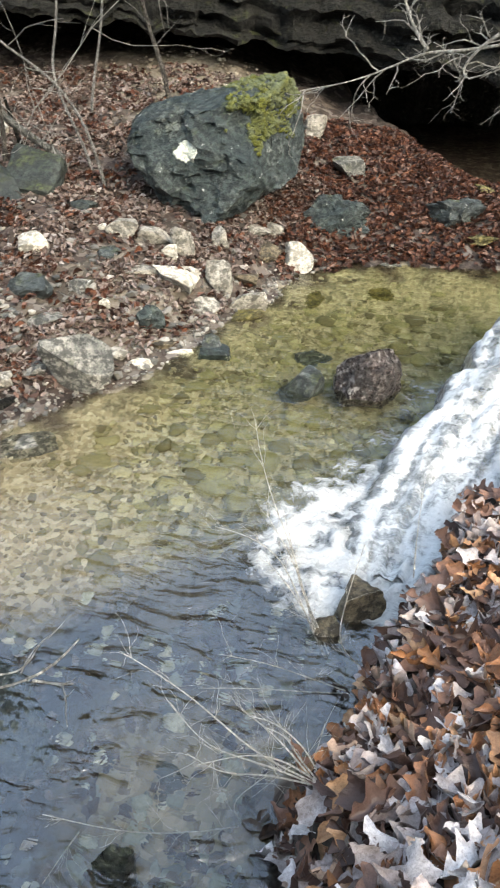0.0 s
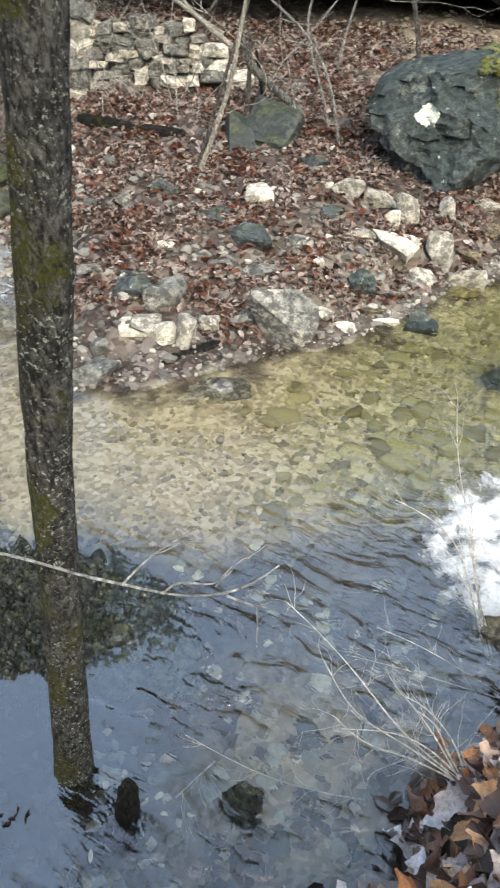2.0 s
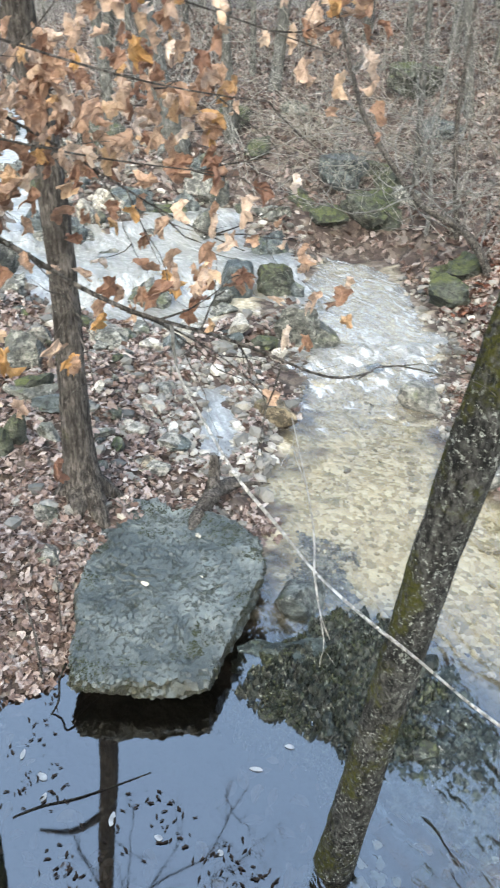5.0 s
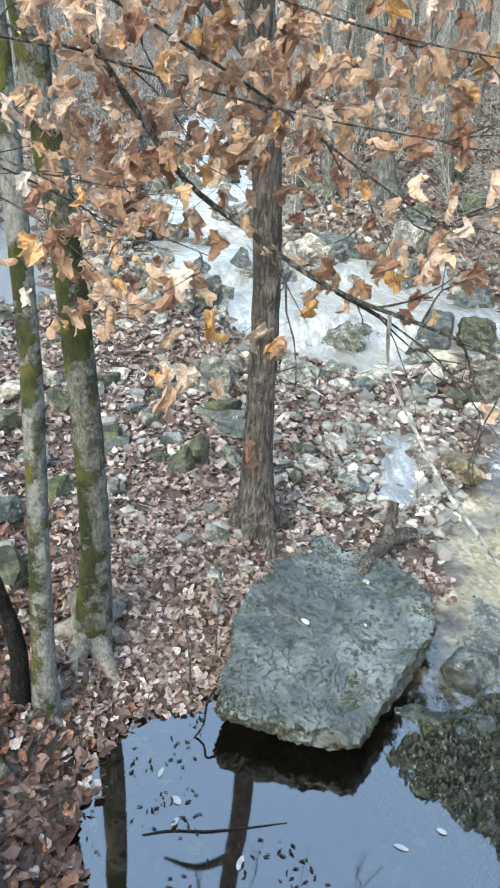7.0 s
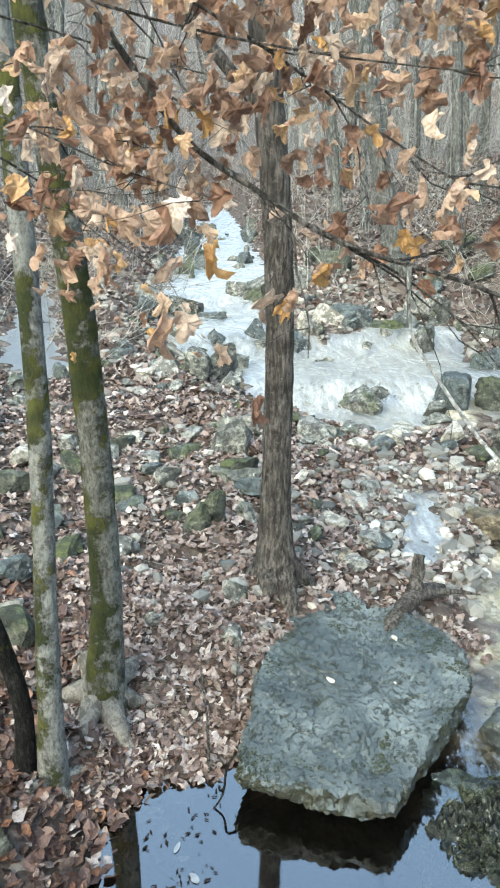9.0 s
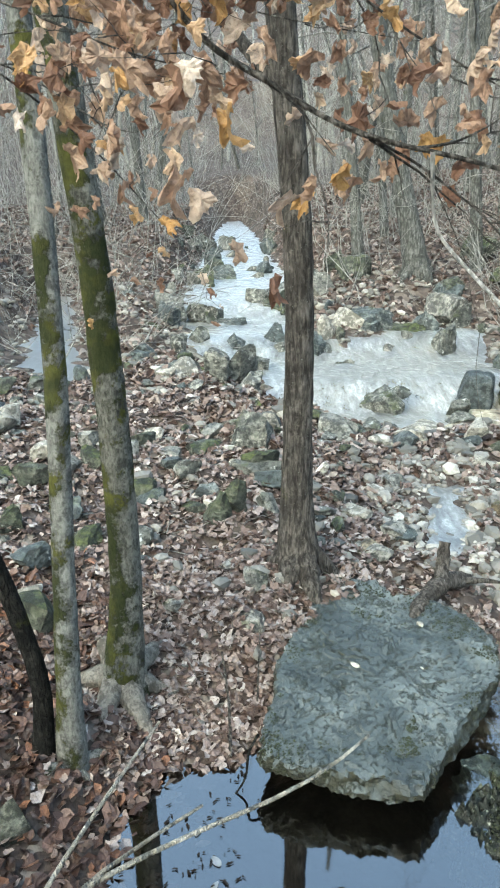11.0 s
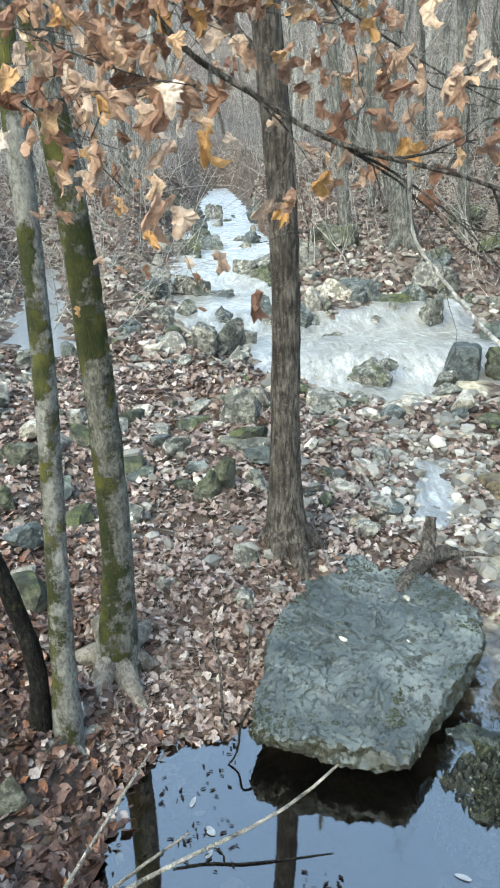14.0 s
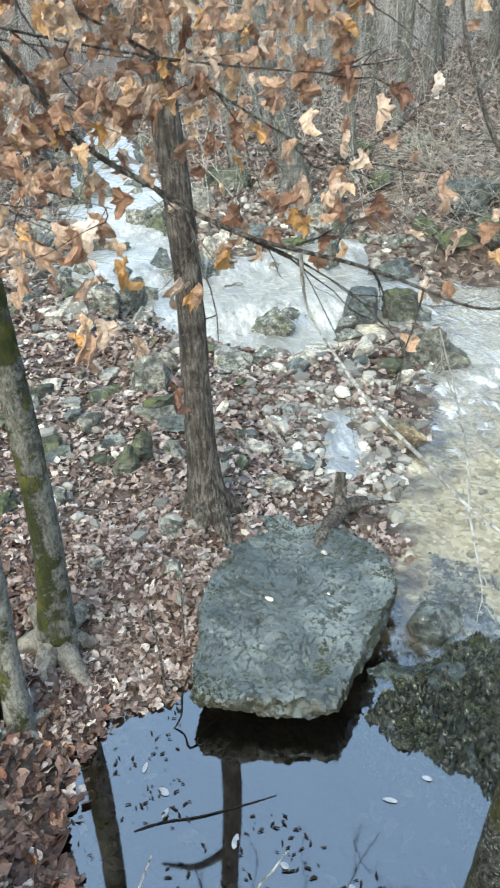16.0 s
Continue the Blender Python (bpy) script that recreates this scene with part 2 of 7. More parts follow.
ROCK = {
    "dark": rock_material("dark_wet_rock", (0.024, 0.029, 0.029), (0.07, 0.083, 0.08), (0.18, 0.192, 0.175), 0.3, 0.4, 0.55),
    "bank": rock_material("dark_slab_rock", (0.018, 0.022, 0.02), (0.036, 0.043, 0.037), (0.065, 0.074, 0.06), 0.35, 0.15, 0.6, depth=0.02),
    "blue": rock_material("blue_grey_rock", (0.014, 0.022, 0.023), (0.042, 0.056, 0.054), (0.115, 0.132, 0.118), 0.2, 0.4, 0.55),
    "grey": rock_material("grey_limestone", (0.06, 0.062, 0.055), (0.19, 0.185, 0.16), (0.36, 0.34, 0.29), 0.25, 0.35, 0.75),
    "pale": rock_material("pale_limestone", (0.17, 0.158, 0.128), (0.36, 0.333, 0.275), (0.52, 0.49, 0.42), 0.0, 0.2, 0.8),
    "white": rock_material("white_limestone", (0.4, 0.37, 0.3), (0.62, 0.58, 0.48), (0.74, 0.7, 0.6), 0.0, 0.0, 0.8),
    "brown": rock_material("brown_rock", (0.045, 0.035, 0.022), (0.15, 0.12, 0.075), (0.3, 0.25, 0.17), 0.1, 0.2, 0.6),
    "olive": rock_material("algae_covered_rock", (0.05, 0.045, 0.016), (0.17, 0.145, 0.05), (0.33, 0.28, 0.13), 0.0, 0.0, 0.6),
    "mossy": rock_material("mossy_rock", (0.022, 0.026, 0.02), (0.075, 0.08, 0.062), (0.2, 0.2, 0.165), 0.75, 0.3, 0.75),
    "mottled": rock_material("mottled_pitted_rock", (0.03, 0.032, 0.028), (0.13, 0.13, 0.11), (0.35, 0.34, 0.29), 0.3, 0.5, 0.75),
    "yellow": rock_material("yellow_limestone", (0.16, 0.14, 0.07), (0.33, 0.29, 0.16), (0.48, 0.44, 0.28), 0.0, 0.0, 0.7),
    "red": rock_material("red_brown_rock", (0.012, 0.009, 0.009), (0.055, 0.041, 0.036), (0.17, 0.14, 0.125), 0.0, 0.75, 0.35, (0.32, 0.3, 0.28), 22.0),
    "ledge": rock_material("wet_broken_ledge", (0.004, 0.005, 0.004), (0.016, 0.02, 0.014), (0.07, 0.08, 0.064), 0.3, 0.62, 0.35, (0.2, 0.215, 0.18), 40.0, 30.0, 0.02),
    "cliff": rock_material("weathered_cliff", (0.005, 0.005, 0.004), (0.02, 0.02, 0.016), (0.045, 0.044, 0.036), 0.25, 0.1, 0.9, (0.14, 0.14, 0.12), depth=0.13),
}


def slab_material():
    """Wet slate grey stone: a smooth pale film, dark algae crumbs in patches, olive and tan along the rim, with shade
    painted over the sides and underside.
    """
    n = Nodes("slate_grey_slab")
    p = n.add("NewGeometry").outputs["Position"]
    big, mid, fine = n.noise(p, 2.6, 5, 0.6), n.noise(p, 10, 6, 0.7), n.noise(p, 40, 6, 0.75)
    c = n.ramp(n.math("ADD", n.math("MULTIPLY", big, 0.72), n.math("MULTIPLY", mid, 0.28)), [(0.38, (0.028, 0.034, 0.033)), (0.5, (0.052, 0.062, 0.06)), (0.62, (0.12, 0.134, 0.128))])
    crumb = n.span(n.math("ADD", n.math("MULTIPLY", fine, 0.55), n.math("ADD", n.math("MULTIPLY", mid, 0.5), n.math("MULTIPLY", big, 0.1))), 0.61, 0.655)
    c = n.mix(n.math("MULTIPLY", crumb, 0.9), c, n.mix(fine, rgb(0.006, 0.008, 0.007), rgb(0.03, 0.036, 0.024)))
    pale = n.span(n.noise(p, 85, 4, 0.7), 0.6, 0.66)
    c = n.mix(n.math("MULTIPLY", pale, n.span(mid, 0.4, 0.6, 0.1, 0.6)), c, rgb(0.2, 0.215, 0.185))
    # Steep and downward faces: olive, darkened in the colour to stand for shade.
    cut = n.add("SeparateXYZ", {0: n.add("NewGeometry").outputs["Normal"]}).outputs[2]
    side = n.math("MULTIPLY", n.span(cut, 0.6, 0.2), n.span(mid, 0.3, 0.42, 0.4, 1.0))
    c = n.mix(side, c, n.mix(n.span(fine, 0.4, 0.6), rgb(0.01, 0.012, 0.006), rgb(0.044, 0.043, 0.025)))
    seam = n.noise(n.add("Mapping", {"Vector": p, "Scale": (1.0, 1.0, 14.0)}).outputs["Vector"], 6, 4, 0.6)
    h = n.math("ADD", n.math("MULTIPLY", mid, 0.7), n.math("ADD", n.math("MULTIPLY", fine, 0.25), n.math("ADD", n.math("MULTIPLY", crumb, 0.5), n.math("MULTIPLY", seam, 0.4))))
    return n.set(Base_Color=c, Roughness=n.span(big, 0.4, 0.6, 0.28, 0.6), Normal=n.bump(h, 0.9, 0.02), Specular_IOR_Level=0.4)


def ground_material():
    n = Nodes("creek_ground")
    p = n.add("NewGeometry").outputs["Position"]
    bed = n.add("Attribute", attribute_name="bed").outputs["Fac"]
    shade_mud = n.add("Attribute", attribute_name="shade_mud").outputs["Fac"]
    a, b = n.noise(p, 1.1, 5, 0.6), n.noise(p, 18, 5, 0.65)
    soil = n.ramp(n.math("ADD", n.math("MULTIPLY", a, 0.4), n.math("MULTIPLY", b, 0.6)), [(0.35, (0.012, 0.0095, 0.008)), (0.5, (0.035, 0.027, 0.023)), (0.62, (0.078, 0.063, 0.054)), (0.75, (0.11, 0.096, 0.085))])
    lf = n.add("TexVoronoi", {"Vector": n.add("VectorMath", {0: p, 1: n.add("VectorMath", {0: n.noise(p, 9, 2, 0.5, "Color"), 1: (0.12, 0.12, 0.12)}, operation="MULTIPLY").outputs[0]}, operation="ADD").outputs[0], "Scale": 12.0})
    cell = n.ramp(n.add("SeparateXYZ", {0: lf.outputs["Color"]}).outputs[1], [(0.0, (0.012, 0.009, 0.008)), (0.35, (0.04, 0.028, 0.023)), (0.6, (0.085, 0.062, 0.051)), (0.82, (0.15, 0.12, 0.1)), (1.0, (0.26, 0.235, 0.21))])
    soil = n.mix(0.45, soil, cell)
    vor = n.add("TexVoronoi", {"Vector": p, "Scale": 26.0})
    peb = n.ramp(n.add("SeparateXYZ", {0: vor.outputs["Color"]}).outputs[0], [(0.0, (0.13, 0.112, 0.075)), (0.3, (0.27, 0.238, 0.168)), (0.6, (0.4, 0.358, 0.265)), (1.0, (0.55, 0.51, 0.41))])
    grit = n.mix(n.span(n.noise(p, 2.0, 4), 0.35, 0.65), rgb(0.18, 0.157, 0.105), rgb(0.36, 0.322, 0.235))
    gravel = n.mix(0.55, grit, peb)
    # Pool mud, blackened in colour so the slab's mirrored shade reads dark.
    shade_silt = n.mix(n.span(n.noise(p, 5, 5, 0.65), 0.4, 0.62), rgb(0.003, 0.003, 0.0028), rgb(0.013, 0.012, 0.011))
    gravel = n.mix(shade_mud, gravel, shade_silt)
    c = n.mix(bed, soil, gravel)
    h = n.math("ADD", n.math("MULTIPLY", b, 0.6), n.math("ADD", n.math("MULTIPLY", vor.outputs["Distance"], -0.5), n.math("MULTIPLY", lf.outputs["Distance"], -0.4)))
    return n.set(Base_Color=c, Roughness=n.span(b, 0.3, 0.7, 0.65, 0.95), Normal=n.bump(h, 0.8, 0.02), Specular_IOR_Level=0.15)


def water_material(name, tint, scale=5.0, bump=0.5, rough=0.03, white=0.5, deep=0.34, churn=0.07):
    n = Nodes(name)
    p = n.add("NewGeometry").outputs["Position"]
    foam = n.add("Attribute", attribute_name="foam").outputs["Fac"]
    turned = n.add("Mapping", {"Vector": p, "Rotation": (0, 0, 0.4)}).outputs["Vector"]
    flow = n.add("Mapping", {"Vector": turned, "Scale": (0.5, 1.5, 1.0)}).outputs["Vector"]
    warp = n.add("VectorMath", {0: flow, 1: n.add("VectorMath", {0: n.noise(p, 2.2, 3, 0.5, "Color"), 1: (0.4, 0.4, 0.0)}, operation="MULTIPLY").outputs[0]}, operation="ADD").outputs[0]
    calm = n.add("Attribute", attribute_name="calm").outputs["Fac"]
    r1, r2 = n.noise(warp, scale * 1.1, 3, 0.45), n.noise(p, scale * 3, 2, 0.4)
    hgt = n.math("ADD", r1, n.math("MULTIPLY", r2, 0.08))
    strength = n.math("MULTIPLY", n.math("SUBTRACT", 1.0, n.math("MULTIPLY", calm, 0.9995)), bump)
    bn = n.add("Bump", {"Height": hgt, "Strength": strength, "Distance": 0.055}).outputs["Normal"]
    gl = n.add("BsdfGlossy", {"Color": rgb(1, 1, 1), "Roughness": n.math("MAXIMUM", n.span(foam, 0.0, 0.35, rough, max(rough, 0.3)), n.span(calm, 0.0, 1.0, 0.22, 0.02)), "Normal": bn}).outputs[0]
    green = n.add("Attribute", attribute_name="green").outputs["Fac"]
    # The still pool's tint is darkened to deepen slab and tree reflections.
    tr = n.add("BsdfRefraction", {"Color": n.mix(n.add("Attribute", attribute_name="pool_shade").outputs["Fac"], n.mix(green, rgb(*tint), rgb(0.84, 0.87, 0.7)), rgb(0.3, 0.29, 0.27)), "IOR": 1.2, "Roughness": 0.1, "Normal": bn}).outputs[0]
    fr = n.add("Fresnel", {"IOR": n.add("Attribute", attribute_name="sheen").outputs["Fac"], "Normal": bn}).outputs[0]
    wet = n.add("MixShader", {0: fr, 1: tr, 2: gl}).outputs[0]
    fn = n.math("ADD", n.math("MULTIPLY", n.noise(warp, 9, 6, 0.7), 0.75), n.math("MULTIPLY", n.noise(p, 34, 4, 0.7), 0.3))
    mask = n.span(n.math("ADD", foam, n.math("MULTIPLY", n.math("SUBTRACT", fn, 0.52), 2.2)), 0.4, 0.85)
    mask = n.math("MULTIPLY", mask, n.span(foam, 0.02, 0.2))
    # Diffuse white beyond the foam; on the brook it paints the sky's reflection.
    mask = n.math("MAXIMUM", mask, n.math("MULTIPLY", n.add("Attribute", attribute_name="whiten").outputs["Fac"], n.span(fn, 0.38, 0.66, 0.15, 1.0)))
    froth = n.add("BsdfDiffuse", {"Color": n.mix(n.span(n.math("ADD", fn, n.math("MULTIPLY", foam, 0.22)), 0.42, 0.82), rgb(deep * white, 1.07 * deep * white, 1.06 * deep * white), rgb(white, 1.02 * white, 1.01 * white)), "Normal": n.bump(fn, 0.9, churn)}).outputs[0]
    top = n.add("MixShader", {0: mask, 1: wet, 2: froth}).outputs[0]
    n.t.links.new(top, n.t.nodes["Material Output"].inputs["Surface"])
    return n.m


def leaf_material(name, stops, rough=0.55, thin=False):
    n = Nodes(name)
    r = n.math("FRACT", n.math("ADD", n.add("NewGeometry").outputs["Random Per Island"], n.add("ObjectInfo").outputs["Random"]))
    v = n.add("NewGeometry").outputs["Position"]
    c = n.ramp(r, stops)
    blot = n.noise(v, 45, 3)
    c = n.mix(n.span(blot, 0.35, 0.7, 0.0, 0.45), c, rgb(0.07, 0.035, 0.02))
    c = n.mix(n.span(n.noise(v, 160, 4, 0.7), 0.5, 0.66, 0.0, 0.4), c, rgb(0.035, 0.02, 0.014))
    d = n.set(Base_Color=c, Roughness=rough, Normal=n.bump(n.noise(v, 90, 3), 0.6, 0.006))
    n.bsdf.inputs["Specular IOR Level"].default_value = 0.25
    if thin:
        glow = n.add("BsdfTranslucent", {"Color": c}).outputs[0]
        n.t.links.new(n.add("MixShader", {0: 0.42, 1: n.bsdf.outputs[0], 2: glow}).outputs[0], n.t.nodes["Material Output"].inputs["Surface"])
    return d


LITTER = leaf_material("dead_leaf_litter", [(0, (0.03, 0.021, 0.017)), (0.2, (0.075, 0.05, 0.041)), (0.45, (0.15, 0.112, 0.097)), (0.72, (0.235, 0.19, 0.17)), (0.92, (0.29, 0.252, 0.23)), (1, (0.4, 0.37, 0.34))], 0.6)
LITTER_RED = leaf_material("wet_red_leaf_litter", [(0, (0.012, 0.005, 0.004)), (0.3, (0.03, 0.011, 0.008)), (0.6, (0.07, 0.024, 0.014)), (0.87, (0.13, 0.05, 0.026)), (1, (0.2, 0.13, 0.105))], 0.45)
LITTER_DARK = leaf_material("dark_wet_leaf_litter", [(0, (0.012, 0.008, 0.007)), (0.35, (0.035, 0.021, 0.018)), (0.6, (0.065, 0.04, 0.033)), (0.82, (0.12, 0.073, 0.056)), (0.9, (0.19, 0.08, 0.037)), (0.94, (0.14, 0.115, 0.105)), (1, (0.28, 0.25, 0.235))], 0.45)
LITTER_NEAR = leaf_material("fallen_oak_leaves", [(0, (0.04, 0.027, 0.025)), (0.15, (0.11, 0.07, 0.06)), (0.32, (0.25, 0.14, 0.1)), (0.48, (0.38, 0.17, 0.075)), (0.57, (0.56, 0.35, 0.2)), (0.61, (0.3, 0.25, 0.24)), (0.76, (0.52, 0.47, 0.46)), (0.93, (0.74, 0.7, 0.68)), (1, (0.2, 0.14, 0.12))], 0.3)
DRY_LEAF = leaf_material("dry_orange_leaves", [(0, (0.17, 0.09, 0.06)), (0.2, (0.3, 0.175, 0.115)), (0.5, (0.43, 0.29, 0.2)), (0.78, (0.53, 0.42, 0.33)), (0.86, (0.5, 0.28, 0.1)), (1, (0.66, 0.57, 0.49))], 0.55, True)


def bark_material(name, dark, light, moss=0.0, lichen=0.0, scale=1.0, stretch=0.35, plate=0.65):
    n = Nodes(name)
    v = n.add("TexCoord").outputs["Object"]
    rnd = n.add("ObjectInfo").outputs["Random"]
    v = n.add("VectorMath", {0: v, 1: n.add("CombineXYZ", {2: n.math("MULTIPLY", rnd, 20)}).outputs[0]}, operation="ADD").outputs[0]
    st = n.add("Mapping", {"Vector": v, "Scale": (1, 1, stretch)}).outputs["Vector"]
    f = n.noise(st, 60 * scale, 6, 0.72)
    plates = n.add("TexVoronoi", {"Vector": st, "Scale": 42.0 * scale}, feature="DISTANCE_TO_EDGE").outputs["Distance"]
    b = n.noise(v, 7.0, 5, 0.65)
    c = n.mix(n.span(f, 0.42, 0.6), rgb(*dark), rgb(*light))
    c = n.mix(n.span(b, 0.45, 0.6, 0.0, 0.55), c, rgb(*[0.7 * x for x in dark]))
    c = n.mix(n.span(n.noise(v, 16, 6, 0.75), 0.54, 0.66, 0.0, 0.4), c, rgb(*[min(0.5, 1.7 * x) for x in light]))
    c = n.mix(n.span(plates, 0.0, 0.14, plate, 0.0), c, rgb(*[0.5 * x for x in dark]))
    if lichen:
        s = n.span(n.noise(v, 66, 5, 0.75), 0.66 - 0.12 * lichen, 0.69 - 0.12 * lichen)
        c = n.mix(n.math("MULTIPLY", s, n.span(n.noise(v, 5, 4, 0.6), 0.36, 0.55)), c, n.mix(f, rgb(0.16, 0.17, 0.15), rgb(0.38, 0.4, 0.36)))
    if moss:
        turned = n.add("VectorMath", {0: n.add("NewGeometry").outputs["Normal"], 1: (-0.85, 0.2, 0.1)}, operation="DOT_PRODUCT").outputs["Value"]
        s = n.math("MULTIPLY", n.span(n.math("ADD", n.noise(v, 4.5, 5, 0.65), n.math("MULTIPLY", turned, 0.1)), 0.62 - 0.12 * moss, 0.7 - 0.12 * moss), n.span(n.noise(v, 42, 5, 0.7), 0.4, 0.55))
        c = n.mix(s, c, n.mix(n.noise(v, 70, 2), rgb(0.012, 0.015, 0.004), rgb(0.075, 0.074, 0.014)))
    h = n.math("ADD", f, n.math("MULTIPLY", n.span(plates, 0.0, 0.15), 0.22))
    return n.set(Base_Color=c, Roughness=0.88, Normal=n.bump(h, 1.0, 0.035), Specular_IOR_Level=0.12)


def smooth_bark(name, dark, light, share):
    """Smooth grey bark, blotched with pale lichen, and crisp patches of moss mostly on one side."""
    n = Nodes(name)
    v = n.add("TexCoord").outputs["Object"]
    tall = n.add("Mapping", {"Vector": v, "Scale": (1, 1, 0.45)}).outputs["Vector"]
    fine, mid = n.noise(tall, 75, 6, 0.72), n.noise(v, 22, 6, 0.72)
    c = n.mix(n.span(fine, 0.38, 0.62), rgb(*dark), rgb(*light))
    c = n.mix(n.span(mid, 0.52, 0.6, 0.0, 0.55), c, rgb(*[1.25 * q for q in light]))
    c = n.mix(n.span(n.noise(v, 9, 6, 0.7), 0.53, 0.6, 0.0, 0.7), c, rgb(*[0.55 * q for q in dark]))
    turned = n.add("VectorMath", {0: n.add("NewGeometry").outputs["Normal"], 1: (-0.3, -0.95, 0.1)}, operation="DOT_PRODUCT").outputs["Value"]
    patch = n.math("ADD", n.noise(v, 4.6, 6, 0.72), n.math("ADD", n.math("MULTIPLY", turned, 0.055), n.math("MULTIPLY", fine, 0.16)))
    edge = 0.87 - 0.46 * share
    green = n.mix(n.span(n.noise(v, 7, 4), 0.45, 0.62), n.mix(fine, rgb(0.006, 0.009, 0.003), rgb(0.04, 0.045, 0.013)), n.mix(fine, rgb(0.022, 0.026, 0.004), rgb(0.105, 0.1, 0.022)))
    moss = n.span(patch, edge, edge + 0.05)
    c = n.mix(n.math("MULTIPLY", moss, 0.95), c, green)
    h = n.math("ADD", n.math("MULTIPLY", fine, 0.6), n.math("ADD", n.math("MULTIPLY", mid, 0.35), n.math("MULTIPLY", moss, 0.3)))
    return n.set(Base_Color=c, Roughness=0.88, Normal=n.bump(h, 1.0, 0.02), Specular_IOR_Level=0.12)


BARK = {
    "root": smooth_bark("grey_root_bark", (0.09, 0.08, 0.065), (0.21, 0.19, 0.16), 0.2),
    "lichen": bark_material("lichen_bark", (0.011, 0.011, 0.01), (0.085, 0.084, 0.076), 1.15, 0.78, 0.8, 0.5, 0.3),
    "brown": bark_material("ridged_brown_bark", (0.036, 0.031, 0.026), (0.155, 0.137, 0.118), 0.1, 0.1, 0.8, 0.2, 0.4),
    "moss": smooth_bark("mossy_grey_bark", (0.045, 0.044, 0.036), (0.155, 0.15, 0.127), 0.68),
    "pale": smooth_bark("pale_grey_bark", (0.075, 0.075, 0.066), (0.19, 0.188, 0.17), 0.62),
    "black": bark_material("dark_wet_bark", (0.006, 0.006, 0.005), (0.03, 0.028, 0.024), 0.3, 0.0),
    "far": bark_material("grey_woodland_bark", (0.06, 0.06, 0.053), (0.17, 0.168, 0.152), 0.3, 0.2, 0.5, 0.25),
    # Distance haze is put into this bark colour for brush and far woods.
    "haze": bark_material("hazed_pale_bark", (0.2, 0.193, 0.175), (0.42, 0.41, 0.37), 0.0, 0.0, 0.5),
    "twig": bark_material("grey_twig_bark", (0.13, 0.125, 0.115), (0.32, 0.31, 0.285), 0.0, 0.0),
    "dry": bark_material("bleached_dry_wood", (0.23, 0.212, 0.175), (0.45, 0.42, 0.36), 0.0, 0.0),
    "limb": bark_material("bleached_limb_bark", (0.3, 0.29, 0.26), (0.58, 0.57, 0.53), 0.0, 0.0),
    "straw": bark_material("bleached_straw_stems", (0.55, 0.52, 0.44), (0.75, 0.71, 0.63), 0.0, 0.0),
    "branch": bark_material("dark_branch_bark", (0.04, 0.036, 0.031), (0.17, 0.153, 0.135), 0.1, 0.3),
}


def moss_material():
    n = Nodes("bright_moss")
    v = n.add("NewGeometry").outputs["Position"]
    f = n.noise(v, 45, 5, 0.75)
    c = n.mix(n.span(n.noise(v, 6, 4), 0.4, 0.6), n.mix(f, rgb(0.05, 0.065, 0.008), rgb(0.17, 0.17, 0.025)), n.mix(f, rgb(0.06, 0.075, 0.03), rgb(0.2, 0.22, 0.12)))
    return n.set(Base_Color=c, Roughness=0.95, Normal=n.bump(f, 1.0, 0.03))


def plain(name, a, b, rough, scale=30.0):
    n = Nodes(name)
    v = n.add("NewGeometry").outputs["Position"]
    f = n.noise(v, scale, 4, 0.65)
    return n.set(Base_Color=n.mix(n.span(f, 0.3, 0.7), rgb(*a), rgb(*b)), Roughness=rough, Normal=n.bump(f, 0.5, 0.01))


DARK_MOSS = plain("dark_green_moss", (0.008, 0.011, 0.004), (0.03, 0.036, 0.012), 0.95, 60.0)
MOSS, LICHEN = moss_material(), plain("white_lichen", (0.36, 0.39, 0.32), (0.6, 0.62, 0.54), 0.9)

# ---- building tools ----
def mesh_of(name, verts, faces, smooth=True):
    me = bpy.data.meshes.new(name)
    me.from_pydata(np.asarray(verts, float).tolist(), [], faces.tolist() if isinstance(faces, np.ndarray) else faces)
    if smooth:
        me.polygons.foreach_set("use_smooth", np.ones(len(me.polygons), bool))
    return me


def part(name, me, material, parent=None, label=""):
    """Links a mesh (or a bmesh) as one object, under a thing or a part of one."""
    if isinstance(me, bmesh.types.BMesh):
        bm, me = me, bpy.data.meshes.new(name)
        bm.to_mesh(me)
        bm.free()
    if material is not None and not me.materials:
        me.materials.append(material)
    ob = new(name, me)
    if parent is not None:
        ob.parent = parent
    return tagged(ob, label)


def thing(name, x, y, z, label, category, group="", kind=""):
    ob = new(name)
    ob.empty_display_size = 0.1
    ob.location = (x, y, z)
    return tagged(ob, label, category, group, kind)


def high(x, y):
    return float(terrain(np.array([x]), np.array([y]))[0])


class Soup:
    """Gathers many pieces into one mesh."""
    def __init__(self):
        self.v, self.f, self.n = [], [], 0

    def put(self, verts, faces):
        self.v.append(np.asarray(verts, float))
        self.f.append(np.asarray(faces) + self.n)
        self.n += len(verts)

    def mesh(self, name, smooth=True):
        faces = [row for block in self.f for row in block.tolist()]
        return mesh_of(name, np.concatenate(self.v), faces, smooth)


